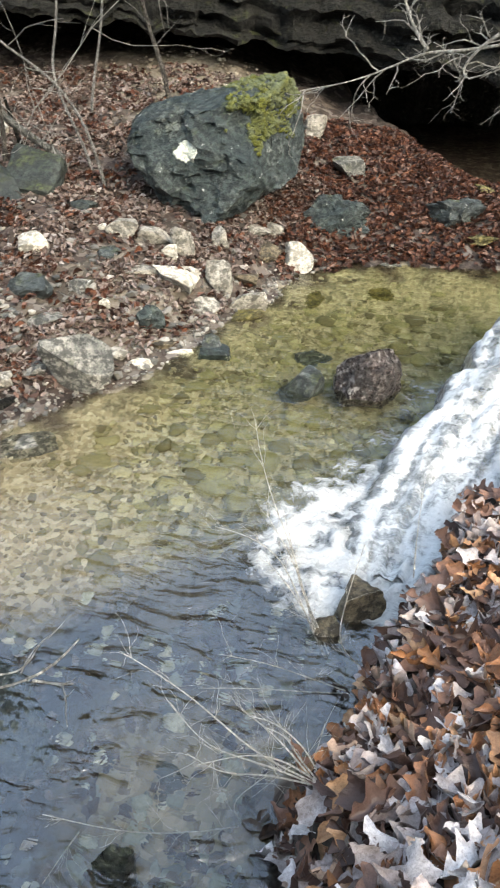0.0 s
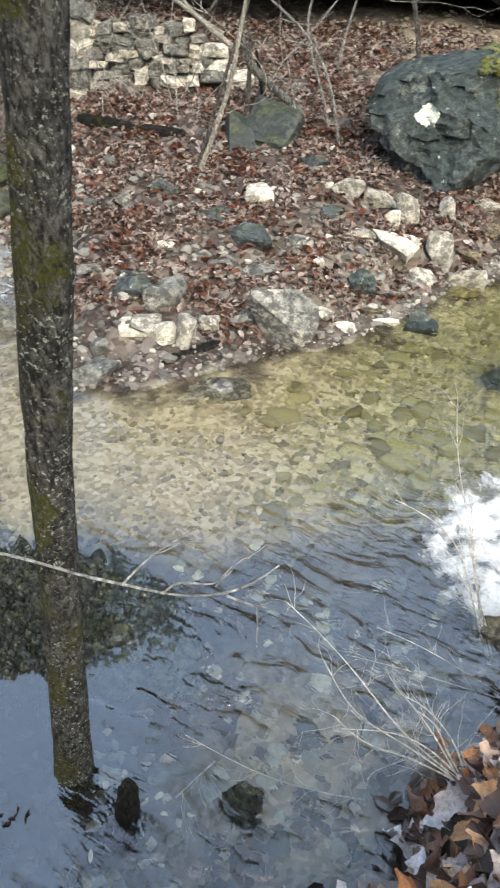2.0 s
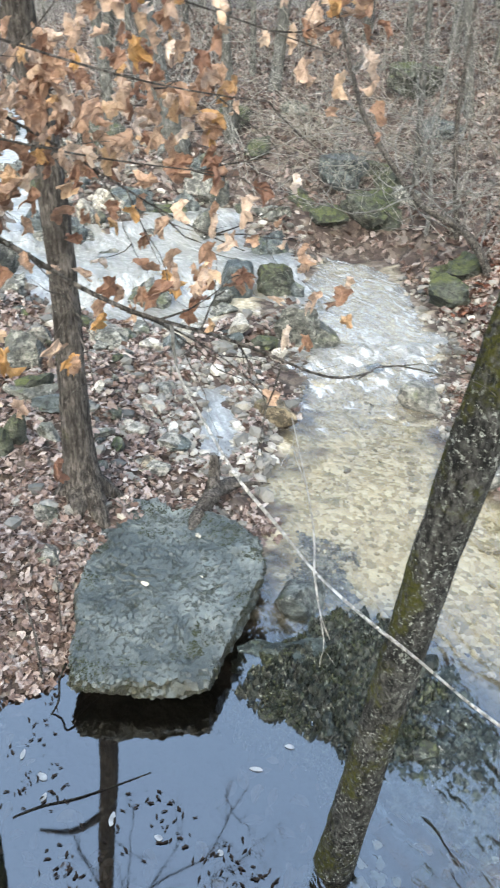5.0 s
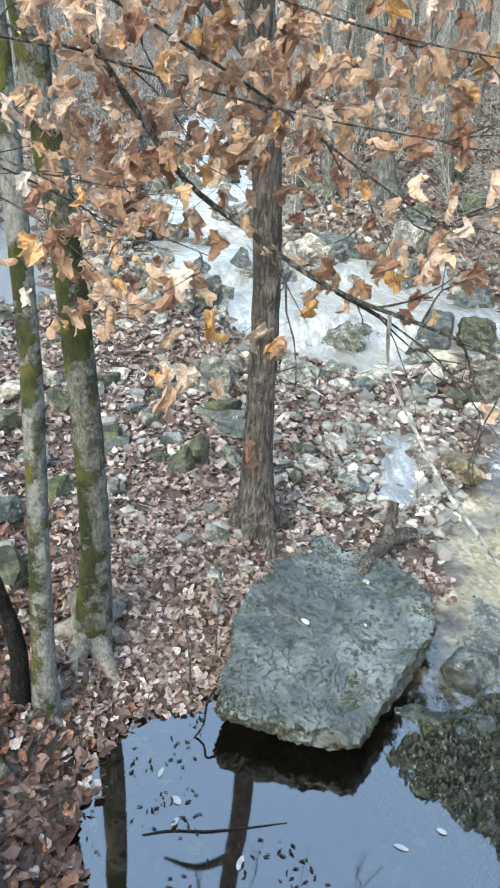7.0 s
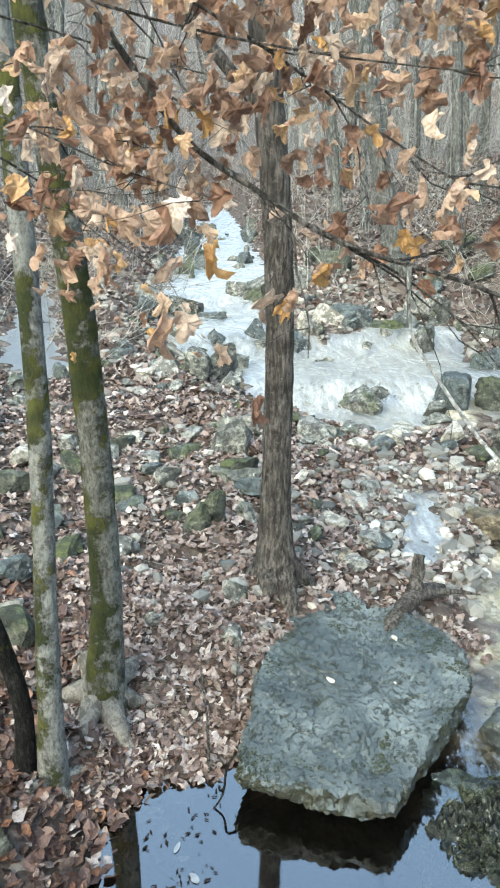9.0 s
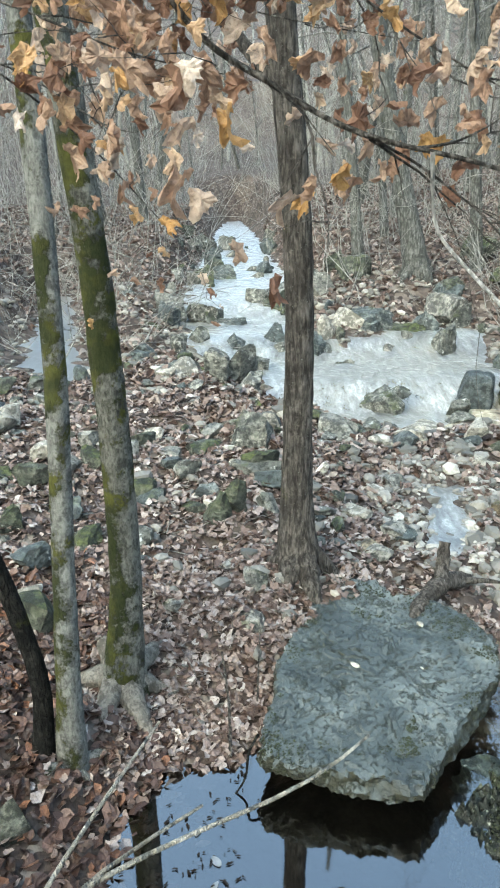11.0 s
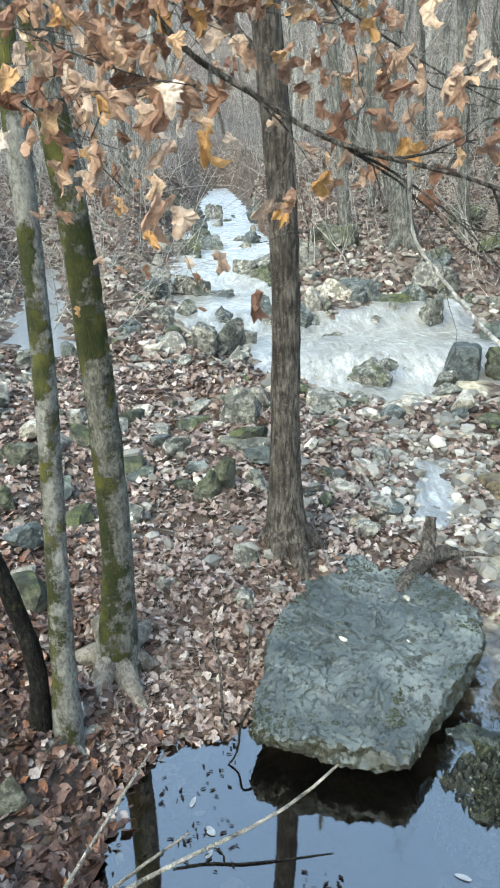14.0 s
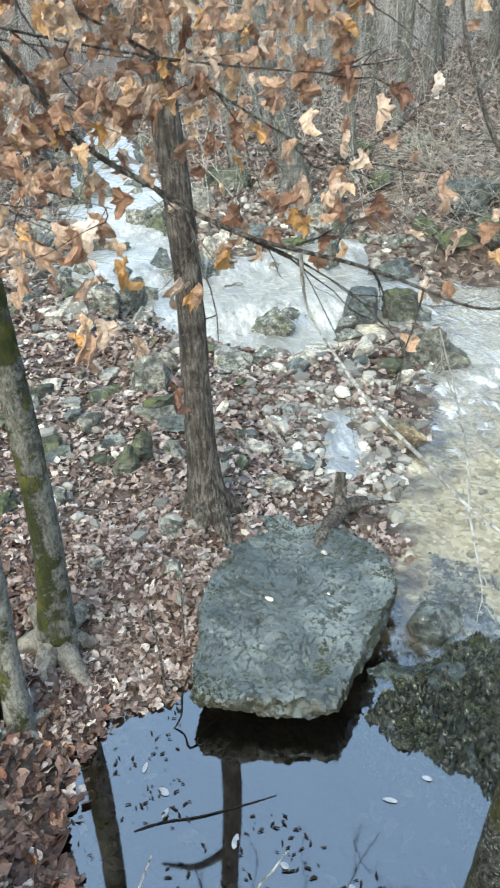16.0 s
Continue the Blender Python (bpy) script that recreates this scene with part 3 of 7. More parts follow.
def tube(points, radii, sides=8, rough=0.0, seed=0, fine=1):
    """Verts and quads of a tapering tube along points; the last ring closes to a tip."""
    p, r = np.asarray(points, float), np.asarray(radii, float)
    if fine > 1:
        run = np.r_[0, np.cumsum(np.linalg.norm(np.diff(p, axis=0), axis=1))]
        q = np.linspace(0, run[-1], (len(p) - 1) * fine + 1)
        p, r = np.stack([np.interp(q, run, p[:, k]) for k in range(3)], 1), np.interp(q, run, r)
        for _ in range(fine):
            p[1:-1] = 0.25 * p[:-2] + 0.5 * p[1:-1] + 0.25 * p[2:]
            r[1:-1] = 0.25 * r[:-2] + 0.5 * r[1:-1] + 0.25 * r[2:]
    along = np.gradient(p, axis=0)
    along /= np.linalg.norm(along, axis=1)[:, None] + 1e-9
    side = np.cross(along, (0.31, 0.95, 0.05) if abs(along[:, 2]).mean() > 0.6 else (0, 0, 1))
    side /= np.linalg.norm(side, axis=1)[:, None] + 1e-9
    over = np.cross(along, side)
    ang = np.arange(sides) * 2 * np.pi / sides
    rng = np.random.RandomState(seed)
    rr = r[:, None] * (1 + rough * rng.uniform(-1, 1, (len(p), sides)))
    v = p[:, None] + rr[..., None] * (np.cos(ang)[None, :, None] * side[:, None] + np.sin(ang)[None, :, None] * over[:, None])
    i, j = np.meshgrid(np.arange(len(p) - 1), np.arange(sides), indexing="ij")
    k = (j + 1) % sides
    f = np.stack([i * sides + j, i * sides + k, (i + 1) * sides + k, (i + 1) * sides + j], -1).reshape(-1, 4)
    return v.reshape(-1, 3), f


def ball(levels):
    bm = bmesh.new()
    bmesh.ops.create_icosphere(bm, subdivisions=levels, radius=1)
    v, f = np.array([x.co for x in bm.verts]), np.array([[x.index for x in q.verts] for q in bm.faces])
    bm.free()
    return v, f


BALLS = {k: ball(k) for k in (1, 2, 3, 4, 5)}


def waves3(p, size, rng, octaves=3):
    out, amp = 0.0, 1.0
    for _ in range(octaves):
        for _ in range(6):
            d = rng.normal(size=3)
            d *= rng.uniform(0.7, 1.4) * 6.283 / size / np.linalg.norm(d)
            out = out + amp * np.sin(p @ d + rng.uniform(0, 6.283)) / 3
        amp, size = amp * 0.5, size * 0.45
    return out


def rock_shape(w, d, h, seed, levels=3, cuts=9, square=0.5, rough=0.05):
    """An angular stone: a squarish lump with planes struck off, w by d by h, standing a little sunk at z = 0."""
    rng = np.random.RandomState(seed + 100)
    v, f = BALLS[levels]
    k = 2 + 5 * square
    v = v / (np.abs(v) ** k).sum(1)[:, None] ** (1 / k)
    for _ in range(cuts):
        n = rng.normal(size=3) * (1, 1, 0.8)
        n /= np.linalg.norm(n)
        far = rng.uniform(0.46, 0.88)
        over = np.maximum(v @ n - far, 0)
        v = v - over[:, None] * n * 0.96
    v = v * (1 + rough * waves3(v, 0.9, rng)[:, None] + rough * 0.55 * waves3(v, 0.22, rng, 2)[:, None])
    v = v / np.abs(v).max(0) * np.array([w / 2, d / 2, h * 0.62])
    v[:, 2] += h * 0.38
    return v, f


ROCK_LABELS = {"dark": "dark wet grey-green stone on the leafy bank", "blue": "blue-grey stone at the water's edge", "grey": "weathered grey limestone block on the bank",
    "pale": "pale tan limestone fragment among leaves", "white": "bright white broken limestone piece", "brown": "brown wet stone by the creek", "olive": "algae-stained flat stone in shallow water",
    "mossy": "dark rock patched with green moss", "mottled": "grey pitted rock mottled with lichen", "yellow": "yellow limestone block by the brook", "red": "red-brown rounded rock standing in the creek"}


def stone(kind, x, y, z, w, d, h, turn, seed):
    big, broken = max(w, d) > 0.28, kind in ("white", "pale", "grey")
    v, f = rock_shape(w * 1.08, d * 1.08, h, seed, 4 if max(w, d) > 0.45 else 3 if big else 2, 8 if broken else 13, 0.75 if broken else 0.5 + 0.5 * ((seed * 37) % 10) / 10, 0.016 if broken else 0.085)
    ob = part("rock" if big else "stone", mesh_of("rock", v, f, True), ROCK[kind])
    ob.location, ob.rotation_euler = (x, y, z - 0.02), (radians((seed * 13) % 17 - 8), radians((seed * 29) % 17 - 8), radians(turn + (seed * 53) % 50 - 25))
    sharpen(ob.data, 20 if broken else 32)
    return tagged(ob, ROCK_LABELS[kind], "rock" if big else "stone", "stones along the creek")


def sharpen(me, degrees=32):
    me.set_sharp_from_angle(angle=radians(degrees))


def leaf_shape(length, width, rows, seed, curl=0.25, lobes=True, cols=3):
    """A folded, crumpled leaf: a midrib with a wavy, lobed half to each side."""
    rng = np.random.RandomState(seed)
    t, side = np.linspace(0, 1, rows), np.linspace(-1, 1, cols)
    half = np.sin(np.pi * np.clip(t * 0.93 + 0.04, 0, 1)) ** 0.65
    pair = np.stack([half, half])
    if lobes:
        pair = pair * (0.82 + 0.24 * np.cos(t * (rows - 1) * 2.2 + rng.uniform(0, 6.28, (2, 1))) + rng.uniform(-0.14, 0.14, (2, rows)))
    x, bend = (t - 0.5) * length, curl * rng.uniform(-1, 1.2)
    roll, crease, v = curl * rng.uniform(0.1, 0.9, 2), rng.normal(0, 0.035 * (1 + curl), (cols, rows)), []
    for k, s in enumerate(side):
        q, g = pair[int(s > 0)], abs(s)
        lift = g * q * width * 0.28 * (1 + roll[int(s > 0)] * 2.2 * g)
        inward = 1 - 0.32 * roll[int(s > 0)] * g
        v.append(np.stack([x + 0.06 * length * q * g, s * q * width / 2 * inward, lift + bend * length * ((t - 0.5) ** 2 - 0.1) * 2 + crease[k] * length * (0.3 + g)], 1))
    v = np.concatenate(v)
    i = np.arange(rows - 1)
    f = np.concatenate([np.stack([i + o, i + 1 + o, i + 1 + o + rows, i + o + rows], 1) for o in rows * np.arange(cols - 1)])
    return v, f


def lobed_leaf(size, seed, curl=0.4, n=20, floor=0.5):
    """A broad five-lobed leaf, cupped and crumpled: a fan of three rings."""
    rng = np.random.RandomState(seed)
    a = np.arange(n) * 2 * np.pi / n - np.pi + 0.5 * np.pi / n
    reach = np.full(n, floor)
    for at, long in ((0, 1.0), (0.95, 0.9), (-0.95, 0.9), (1.95, 0.62), (-1.95, 0.62)):
        reach = np.maximum(reach, long * rng.uniform(0.85, 1.1) * np.exp(-np.abs((a - at) / 0.6) ** 1.7))
    reach = reach * rng.uniform(0.85, 1.12, n)
    side, fore, wave, phase = curl * rng.uniform(0.4, 1.6) * rng.choice((1, 1, -1)), curl * rng.uniform(-1.2, 1.4), 0.12 + 0.15 * curl, rng.uniform(0, 6.28)
    v, rings = [(0, 0, 0)], (0.5, 1.0) if n < 20 else (0.4, 0.75, 1.0)
    for k in rings:
        x, y = k * reach * np.cos(a), k * reach * np.sin(a)
        z = wave * k * reach * np.sin(3 * a + phase) * 0.6 + 0.1 * np.abs(y) + rng.normal(0, (0.03 if n < 20 else 0.065) * k, n)
        for c, flip in ((side, False), (fore, True)):
            c = c if abs(c) > 0.05 else 0.05
            u = x if flip else y
            u, z = np.sin(c * u) * (1 / c - z), (1 - np.cos(c * u)) / c + z * np.cos(c * u)
            x, y = (u, y) if flip else (x, u)
        v += np.stack([x, y, z], 1).tolist()
    i = np.arange(n)
    j = (i + 1) % n
    f = [np.stack([0 * i, 1 + i, 1 + j], 1)]
    for q in range(len(rings) - 1):
        f += [np.stack([1 + q * n + i, 1 + q * n + n + i, 1 + q * n + n + j], 1), np.stack([1 + q * n + i, 1 + q * n + n + j, 1 + q * n + j], 1)]
    return np.array(v) * size * 0.55, np.concatenate(f)


def oak_leaf(length, seed, rows=13, cols=3, curl=0.6):
    """A long leaf with rounded lobes and deep bays, rolled and crumpled about its midrib."""
    rng = np.random.RandomState(seed)
    t, side = np.linspace(0, 1, rows), np.linspace(-1, 1, cols)
    body = np.sin(np.pi * np.clip(t, 0.04, 0.97)) ** 0.55 * np.interp(t, (0, 0.25, 0.6, 1), (0.35, 0.8, 1.0, 0.8))
    half = [body * (0.72 + 0.28 * np.cos(t * 2 * np.pi * rng.uniform(2.4, 3.6) + rng.uniform(0, 6.28))) * rng.uniform(0.85, 1.1, rows) for _ in (0, 1)]
    bend, roll, twist = curl * rng.uniform(-1.1, 1.6), curl * rng.uniform(0.2, 2.0, 2), curl * rng.normal(0, 0.8)
    v = []
    for s in side:
        w, g = half[int(s > 0)] * 0.34, abs(s)
        a = roll[int(s > 0)] * g * 1.1
        y, z = np.sign(s) * w * g * (np.sin(a) / a if a > 0.05 else 1.0), w * g * (1 - np.cos(a)) / max(a, 0.05) * 2
        z = z + rng.normal(0, 0.02, rows) * g
        q = twist * (t - 0.5)
        y, z = y * np.cos(q) - z * np.sin(q), y * np.sin(q) + z * np.cos(q)
        x = t - 0.5 + 0.07 * g * w / 0.3
        c = bend if abs(bend) > 0.05 else 0.05
        v.append(np.stack([np.sin(c * x) * (1 / c - z), y, (1 - np.cos(c * x)) / c + z * np.cos(c * x)], 1))
    i = np.arange(rows - 1)
    f = np.concatenate([np.stack([i + o, i + 1 + o, i + 1 + o + rows, i + o + rows], 1) for o in rows * np.arange(cols - 1)])
    return np.concatenate(v) * length, f


def scatter(shapes, x, y, z, size, rng, tilt=0.35):
    """Many turned and tilted copies of small shapes in one mesh."""
    soup = Soup()
    pick = rng.randint(0, len(shapes), len(x))
    for s, (v, f) in enumerate(shapes):
        w = np.where(pick == s)[0]
        if not len(w):
            continue
        a, b, c = rng.uniform(0, 6.283, len(w)), rng.normal(0, tilt, len(w)), rng.normal(0, tilt, len(w))
        ca, sa, cb, sb, cc, sc = np.cos(a), np.sin(a), np.cos(b), np.sin(b), np.cos(c), np.sin(c)
        m = np.empty((len(w), 3, 3))
        m[:, 0] = np.stack([ca * cb, ca * sb * sc - sa * cc, ca * sb * cc + sa * sc], 1)
        m[:, 1] = np.stack([sa * cb, sa * sb * sc + ca * cc, sa * sb * cc - ca * sc], 1)
        m[:, 2] = np.stack([-sb, cb * sc, cb * cc], 1)
        p = np.einsum("nij,vj->nvi", m * size[w][:, None, None], v) + np.stack([x[w], y[w], z[w]], 1)[:, None]
        soup.put(p.reshape(-1, 3), (f[None] + (np.arange(len(w)) * len(v))[:, None, None]).reshape(-1, f.shape[1]))
    return soup


def block_shape(seed):
    """A roughly squared wall stone of unit size, with worn edges."""
    r = np.random.RandomState(seed)
    bm = bmesh.new()
    bmesh.ops.create_cube(bm, size=1)
    bmesh.ops.bevel(bm, geom=bm.edges[:], offset=0.09, segments=2, affect="EDGES")
    v, f = np.array([q.co for q in bm.verts]), [[q.index for q in face.verts] for face in bm.faces]
    bm.free()
    corner = r.uniform(-0.16, 0.16, (2, 2, 2, 3))
    u = v + 0.5
    for a in (0, 1):
        for b in (0, 1):
            for c in (0, 1):
                w = (u[:, 0] if a else 1 - u[:, 0]) * (u[:, 1] if b else 1 - u[:, 1]) * (u[:, 2] if c else 1 - u[:, 2])
                v = v + w[:, None] * corner[a, b, c]
    return v, f

# ---- ground and water ----
def spaced(lo, hi, step, reach, grow):
    """Even steps from lo to hi, then wider and wider ones out to reach."""
    mid, out, s, at = np.arange(lo, hi, step), [], step, 0.0
    while at < reach:
        s *= grow
        at += s
        out.append(at)
    out = np.array(out)
    return np.concatenate([lo - out[::-1], mid, mid[-1] + out])


def grid_faces(nx, ny):
    i, j = np.meshgrid(np.arange(nx - 1), np.arange(ny - 1), indexing="ij")
    a = i * ny + j
    return np.stack([a, a + ny, a + ny + 1, a + 1], -1).reshape(-1, 4)


def attribute(me, name, values):
    me.attributes.new(name, "FLOAT", "POINT").data.foreach_set("value", np.asarray(values, float).ravel())


def bed_share(x, y):
    """1 on creek gravel, 0 on leafy soil."""
    d = np.minimum(away(x, y, CREEK), away(x, y, BROOK)) + 0.2 * waves(x, y, 0.7, 21)
    d = d + 1.5 * ease(-x, 15, 22)
    bar = np.exp(-(((x - 0.0) / 1.3) ** 2 + ((y - 12.2) / 2.2) ** 2)) + 0.7 * np.exp(-(((x + 1.0) / 0.8) ** 2 + ((y - 6.6) / 0.8) ** 2))
    return np.clip(np.maximum(1 - ease(d, -0.32, -0.02), (bar * 0.9 + 0.25 * waves(x, y, 0.6, 22)) * 0.4), 0, 1)


GX, GY = spaced(-11.5, 4.5, 0.07, 160, 1.05), spaced(-1.5, 12.5, 0.07, 160, 1.05)
X, Y = (a.ravel() for a in np.meshgrid(GX, GY, indexing="ij"))
me = mesh_of("ground", np.stack([X, Y, terrain(X, Y)], 1), grid_faces(len(GX), len(GY)))
attribute(me, "bed", bed_share(X, Y))
# Deep muddy floor; its edge also paints where the reflections turn dark.
attribute(me, "shade_mud", np.clip(ease(drop_off(X) - Y, -0.12, 0.35) + 0.35 * ease(X, -0.6, 0.4) * ease(-Y, -7.2, -5.2), 0, 1) * (1 - 0.2 * ease(X, -1.5, -0.9) - 0.55 * ease(X, -1.7, -1.0) * ease(-Y, -2.5, -1.8)) * (away(X, Y, CREEK) < 0.3))
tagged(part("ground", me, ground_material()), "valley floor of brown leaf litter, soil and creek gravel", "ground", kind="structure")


def water(name, poly, lev, step, label, material, foam=None, calm=None, whiten=None, over=0.45):
    lo, hi = poly.min(0) - 0.5, poly.max(0) + 0.5
    gx, gy = np.arange(lo[0], hi[0], step), np.arange(lo[1], hi[1], step)
    x, y = (a.ravel() for a in np.meshgrid(gx, gy, indexing="ij"))
    near = away(x, y, poly) < over
    f = grid_faces(len(gx), len(gy))
    f = f[near[f].all(1)]
    used = np.unique(f)
    slot = np.zeros(len(x), int)
    slot[used] = np.arange(len(used))
    x, y = x[used], y[used]
    fo = np.zeros(len(x)) if foam is None else np.clip(foam(x, y), 0, 1)
    z = lev(x, y) + fo * (0.02 + 0.045 * waves(x, y, 0.3, 31) + 0.03 * waves(x, y, 0.12, 32))
    me = mesh_of(name, np.stack([x, y, z], 1), slot[f])
    attribute(me, "foam", fo)
    attribute(me, "calm", np.ones(len(x)) if calm is None else np.clip(calm(x, y), 0, 1))
    attribute(me, "whiten", np.zeros(len(x)) if whiten is None else np.clip(whiten(x, y), 0, 1))
    ob = tagged(part(name, me, material), label, "water", kind="structure")
    creek = poly is CREEK
    attribute(me, "sheen", 2.3 + 0.15 * still_pool(x, y) - 0.67 * creek_clear(x, y) - 0.4 * ease(x, -1.8, -1.0) * ease(-y, -2.3, -1.5) if creek else np.full(len(x), 2.3))
    attribute(me, "green", ease(x, -1.9, -0.2) * ease(y, 2.6, 3.6) if creek else np.zeros(len(x)))
    # Share of the painted dark that backs the still pool's reflections.
    attribute(me, "pool_shade", still_pool(x, y) if creek else np.zeros(len(x)))
    ob.visible_shadow = False
    return ob


def creek_foam(x, y):
    d = np.hypot((x - 0.48) / 0.52, (y - 3.12) / 0.5)
    boil = 1.6 * np.exp(-(d * 0.8) ** 2.6) + 0.5 * np.exp(-(((x - 0.95) / 0.6) ** 2 + ((y - 4.1) / 0.5) ** 2)) + 0.42 * np.exp(-((d - 1.15) / 0.35) ** 2) * (x < 0.5)
    boil = boil + 0.55 * np.exp(-((0.66 * (x - 0.62) - 0.75 * (y - 3.6)) / 0.22) ** 2) * ease(x, 0.3, 0.9) * ease(-x, -3.0, -2.2)
    boil = boil + 0.5 * np.exp(-(((x - 1.6) / 0.6) ** 2 + ((y - 4.95) / 0.35) ** 2))
    s = -0.75 * x + 0.66 * y
    boil = boil + 0.1 * ease(s, 7.2, 8.5)
    return boil * (0.8 + 0.5 * waves(x, y, 0.35, 33)) + (0.5 * np.exp(-((s - 7.3) / 0.75) ** 2) + 0.25 * np.exp(-((s - 6.2) / 0.6) ** 2)) * (0.85 + 0.5 * waves(x, y, 0.5, 34))


def creek_milk(x, y):
    """Share of broken, aerated surface."""
    s = -0.75 * x + 0.66 * y
    return 0.5 * ease(s, 6.8, 8.1) + 0.12 * ease(s, 5.2, 7.0)


# White mixed into the brook in place of the bright sky it mirrors.
def brook_glare(x, y):
    return 0.52 + 0.22 * waves(x, y, 1.3, 47)


def creek_clear(x, y):
    """Where the smooth shallows let the gravel show."""
    return ease(y - drop_off(x), -0.3, 0.45) * ease(0.75 * x - 0.66 * y, -6.8, -5.5)


def creek_calm(x, y):
    return np.maximum(still_pool(x, y), (0.86 - 0.2 * ease(x, -1.6, -0.4)) * creek_clear(x, y))


def still_pool(x, y):
    return ease(-x, 1.3, 2.3) * ease(-y, -2.3, -1.5)


def brook_foam(x, y):
    s = -0.9 * x + 0.43 * y
    out = 0.0
    for at, wide, much in ((8.95, 0.35, 0.7), (10.7, 0.5, 0.5), (12.7, 0.9, 0.5), (16, 2.0, 0.38), (22, 4, 0.4), (30, 8, 0.35)):
        out = out + much * np.exp(-((s - at) / wide) ** 2)
    return 0.7 * (out + 0.08) * (0.75 + 0.5 * waves(x, y, 0.8, 41))


CLEAR = water_material("clear_creek_water", (0.93, 0.925, 0.86), 6.0, 1.0, 0.03, 0.64, 0.4)
BRIGHT = water_material("brook_water", (0.84, 0.84, 0.76), 4.0, 1.0, 0.3, 0.66)
water("creek_water", CREEK, level, 0.045, "clear shallow creek water over yellow gravel, still pool below", CLEAR, creek_foam, creek_calm, creek_milk)
water("brook_water", BROOK, brook_level, 0.09, "pale brook running down in small steps", BRIGHT, brook_foam, lambda x, y: 0.0 * x, brook_glare)
water("cave_water", CAVE_POOL, lambda x, y: 0 * x, 0.25, "dark still water under the rock ledge", CLEAR)
water("side_water", SIDE_POOL, lambda x, y: 0.52 + 0.035 * np.maximum(-x - 10, 0), 0.15, "shallow side arm of the brook", BRIGHT, None, None, lambda x, y: 0.3 + 0 * x)
water("puddle_water", PUDDLE, puddle_level, 0.07, "shallow pale puddle between stones", BRIGHT, lambda x, y: 0.05 + 0 * x, None, lambda x, y: 0.72 + 0.25 * waves(x, y, 0.5, 48), 0.08)


# The chute of white water beside the bank.
def chute():
    t = np.linspace(0, 1, 60)
    cx, cy = np.interp(t, (0, 0.3, 0.6, 0.85, 1), (3.3, 2.31, 1.55, 0.97, 0.5)), np.interp(t, (0, 0.3, 0.6, 0.85, 1), (5.57, 4.77, 4.04, 3.45, 2.8))
    cz = np.interp(t, (0, 0.3, 0.6, 0.85, 1), (1.15, 0.85, 0.5, 0.2, 0.03))
    n = np.linspace(-1, 1, 28)
    tx, ty = np.gradient(cx), np.gradient(cy)
    k = np.hypot(tx, ty)
    wide = np.interp(t, (0, 0.6, 1), (0.56, 0.48, 0.42)) * (1 + 0.14 * waves(t, 0 * t, 0.2, 54) + 0.12 * waves(t, 0 * t, 0.05, 55))
    x = cx[:, None] + n[None] * (-ty / k * wide)[:, None]
    y = cy[:, None] + n[None] * (tx / k * wide)[:, None]
    z = 0.93 * cz[:, None] * (1 - 0.3 * np.abs(n[None]) ** 2 - 0.7 * np.abs(n[None]) ** 12) + (0.035 * waves(t[:, None] * 0.9 + 0 * x, n[None] * 0.35 + 0 * x, 0.2, 51) + 0.03 * waves(x, y, 0.13, 52)) * (1 - np.abs(n[None]) ** 6)
    me = mesh_of("waterfall", np.stack([x.ravel(), y.ravel(), z.ravel()], 1), grid_faces(60, 28))
    rim = (1 - 0.95 * np.abs(n[None]) ** 5) + 0 * t[:, None]
    streak = waves(t[:, None] * 0.22 + 0 * x, n[None] * 1.3 + 0 * x, 0.45, 53)
    attribute(me, "foam", (np.clip(0.62 + 0.2 * t[:, None] + 0.4 * streak, 0.3, 1) * rim).ravel())
    attribute(me, "calm", np.zeros(x.size))
    attribute(me, "sheen", np.full(x.size, 2.0))
    attribute(me, "whiten", ((0.62 + 0.25 * streak) * rim).ravel())
    ob = tagged(part("waterfall", me, water_material("white_water", (0.8, 0.85, 0.85), 5.0, 0.9, 0.1, 0.66, 0.55, 0.04)), "rushing white chute of water beside the bank", "waterfall", kind="structure")
    return ob


chute()


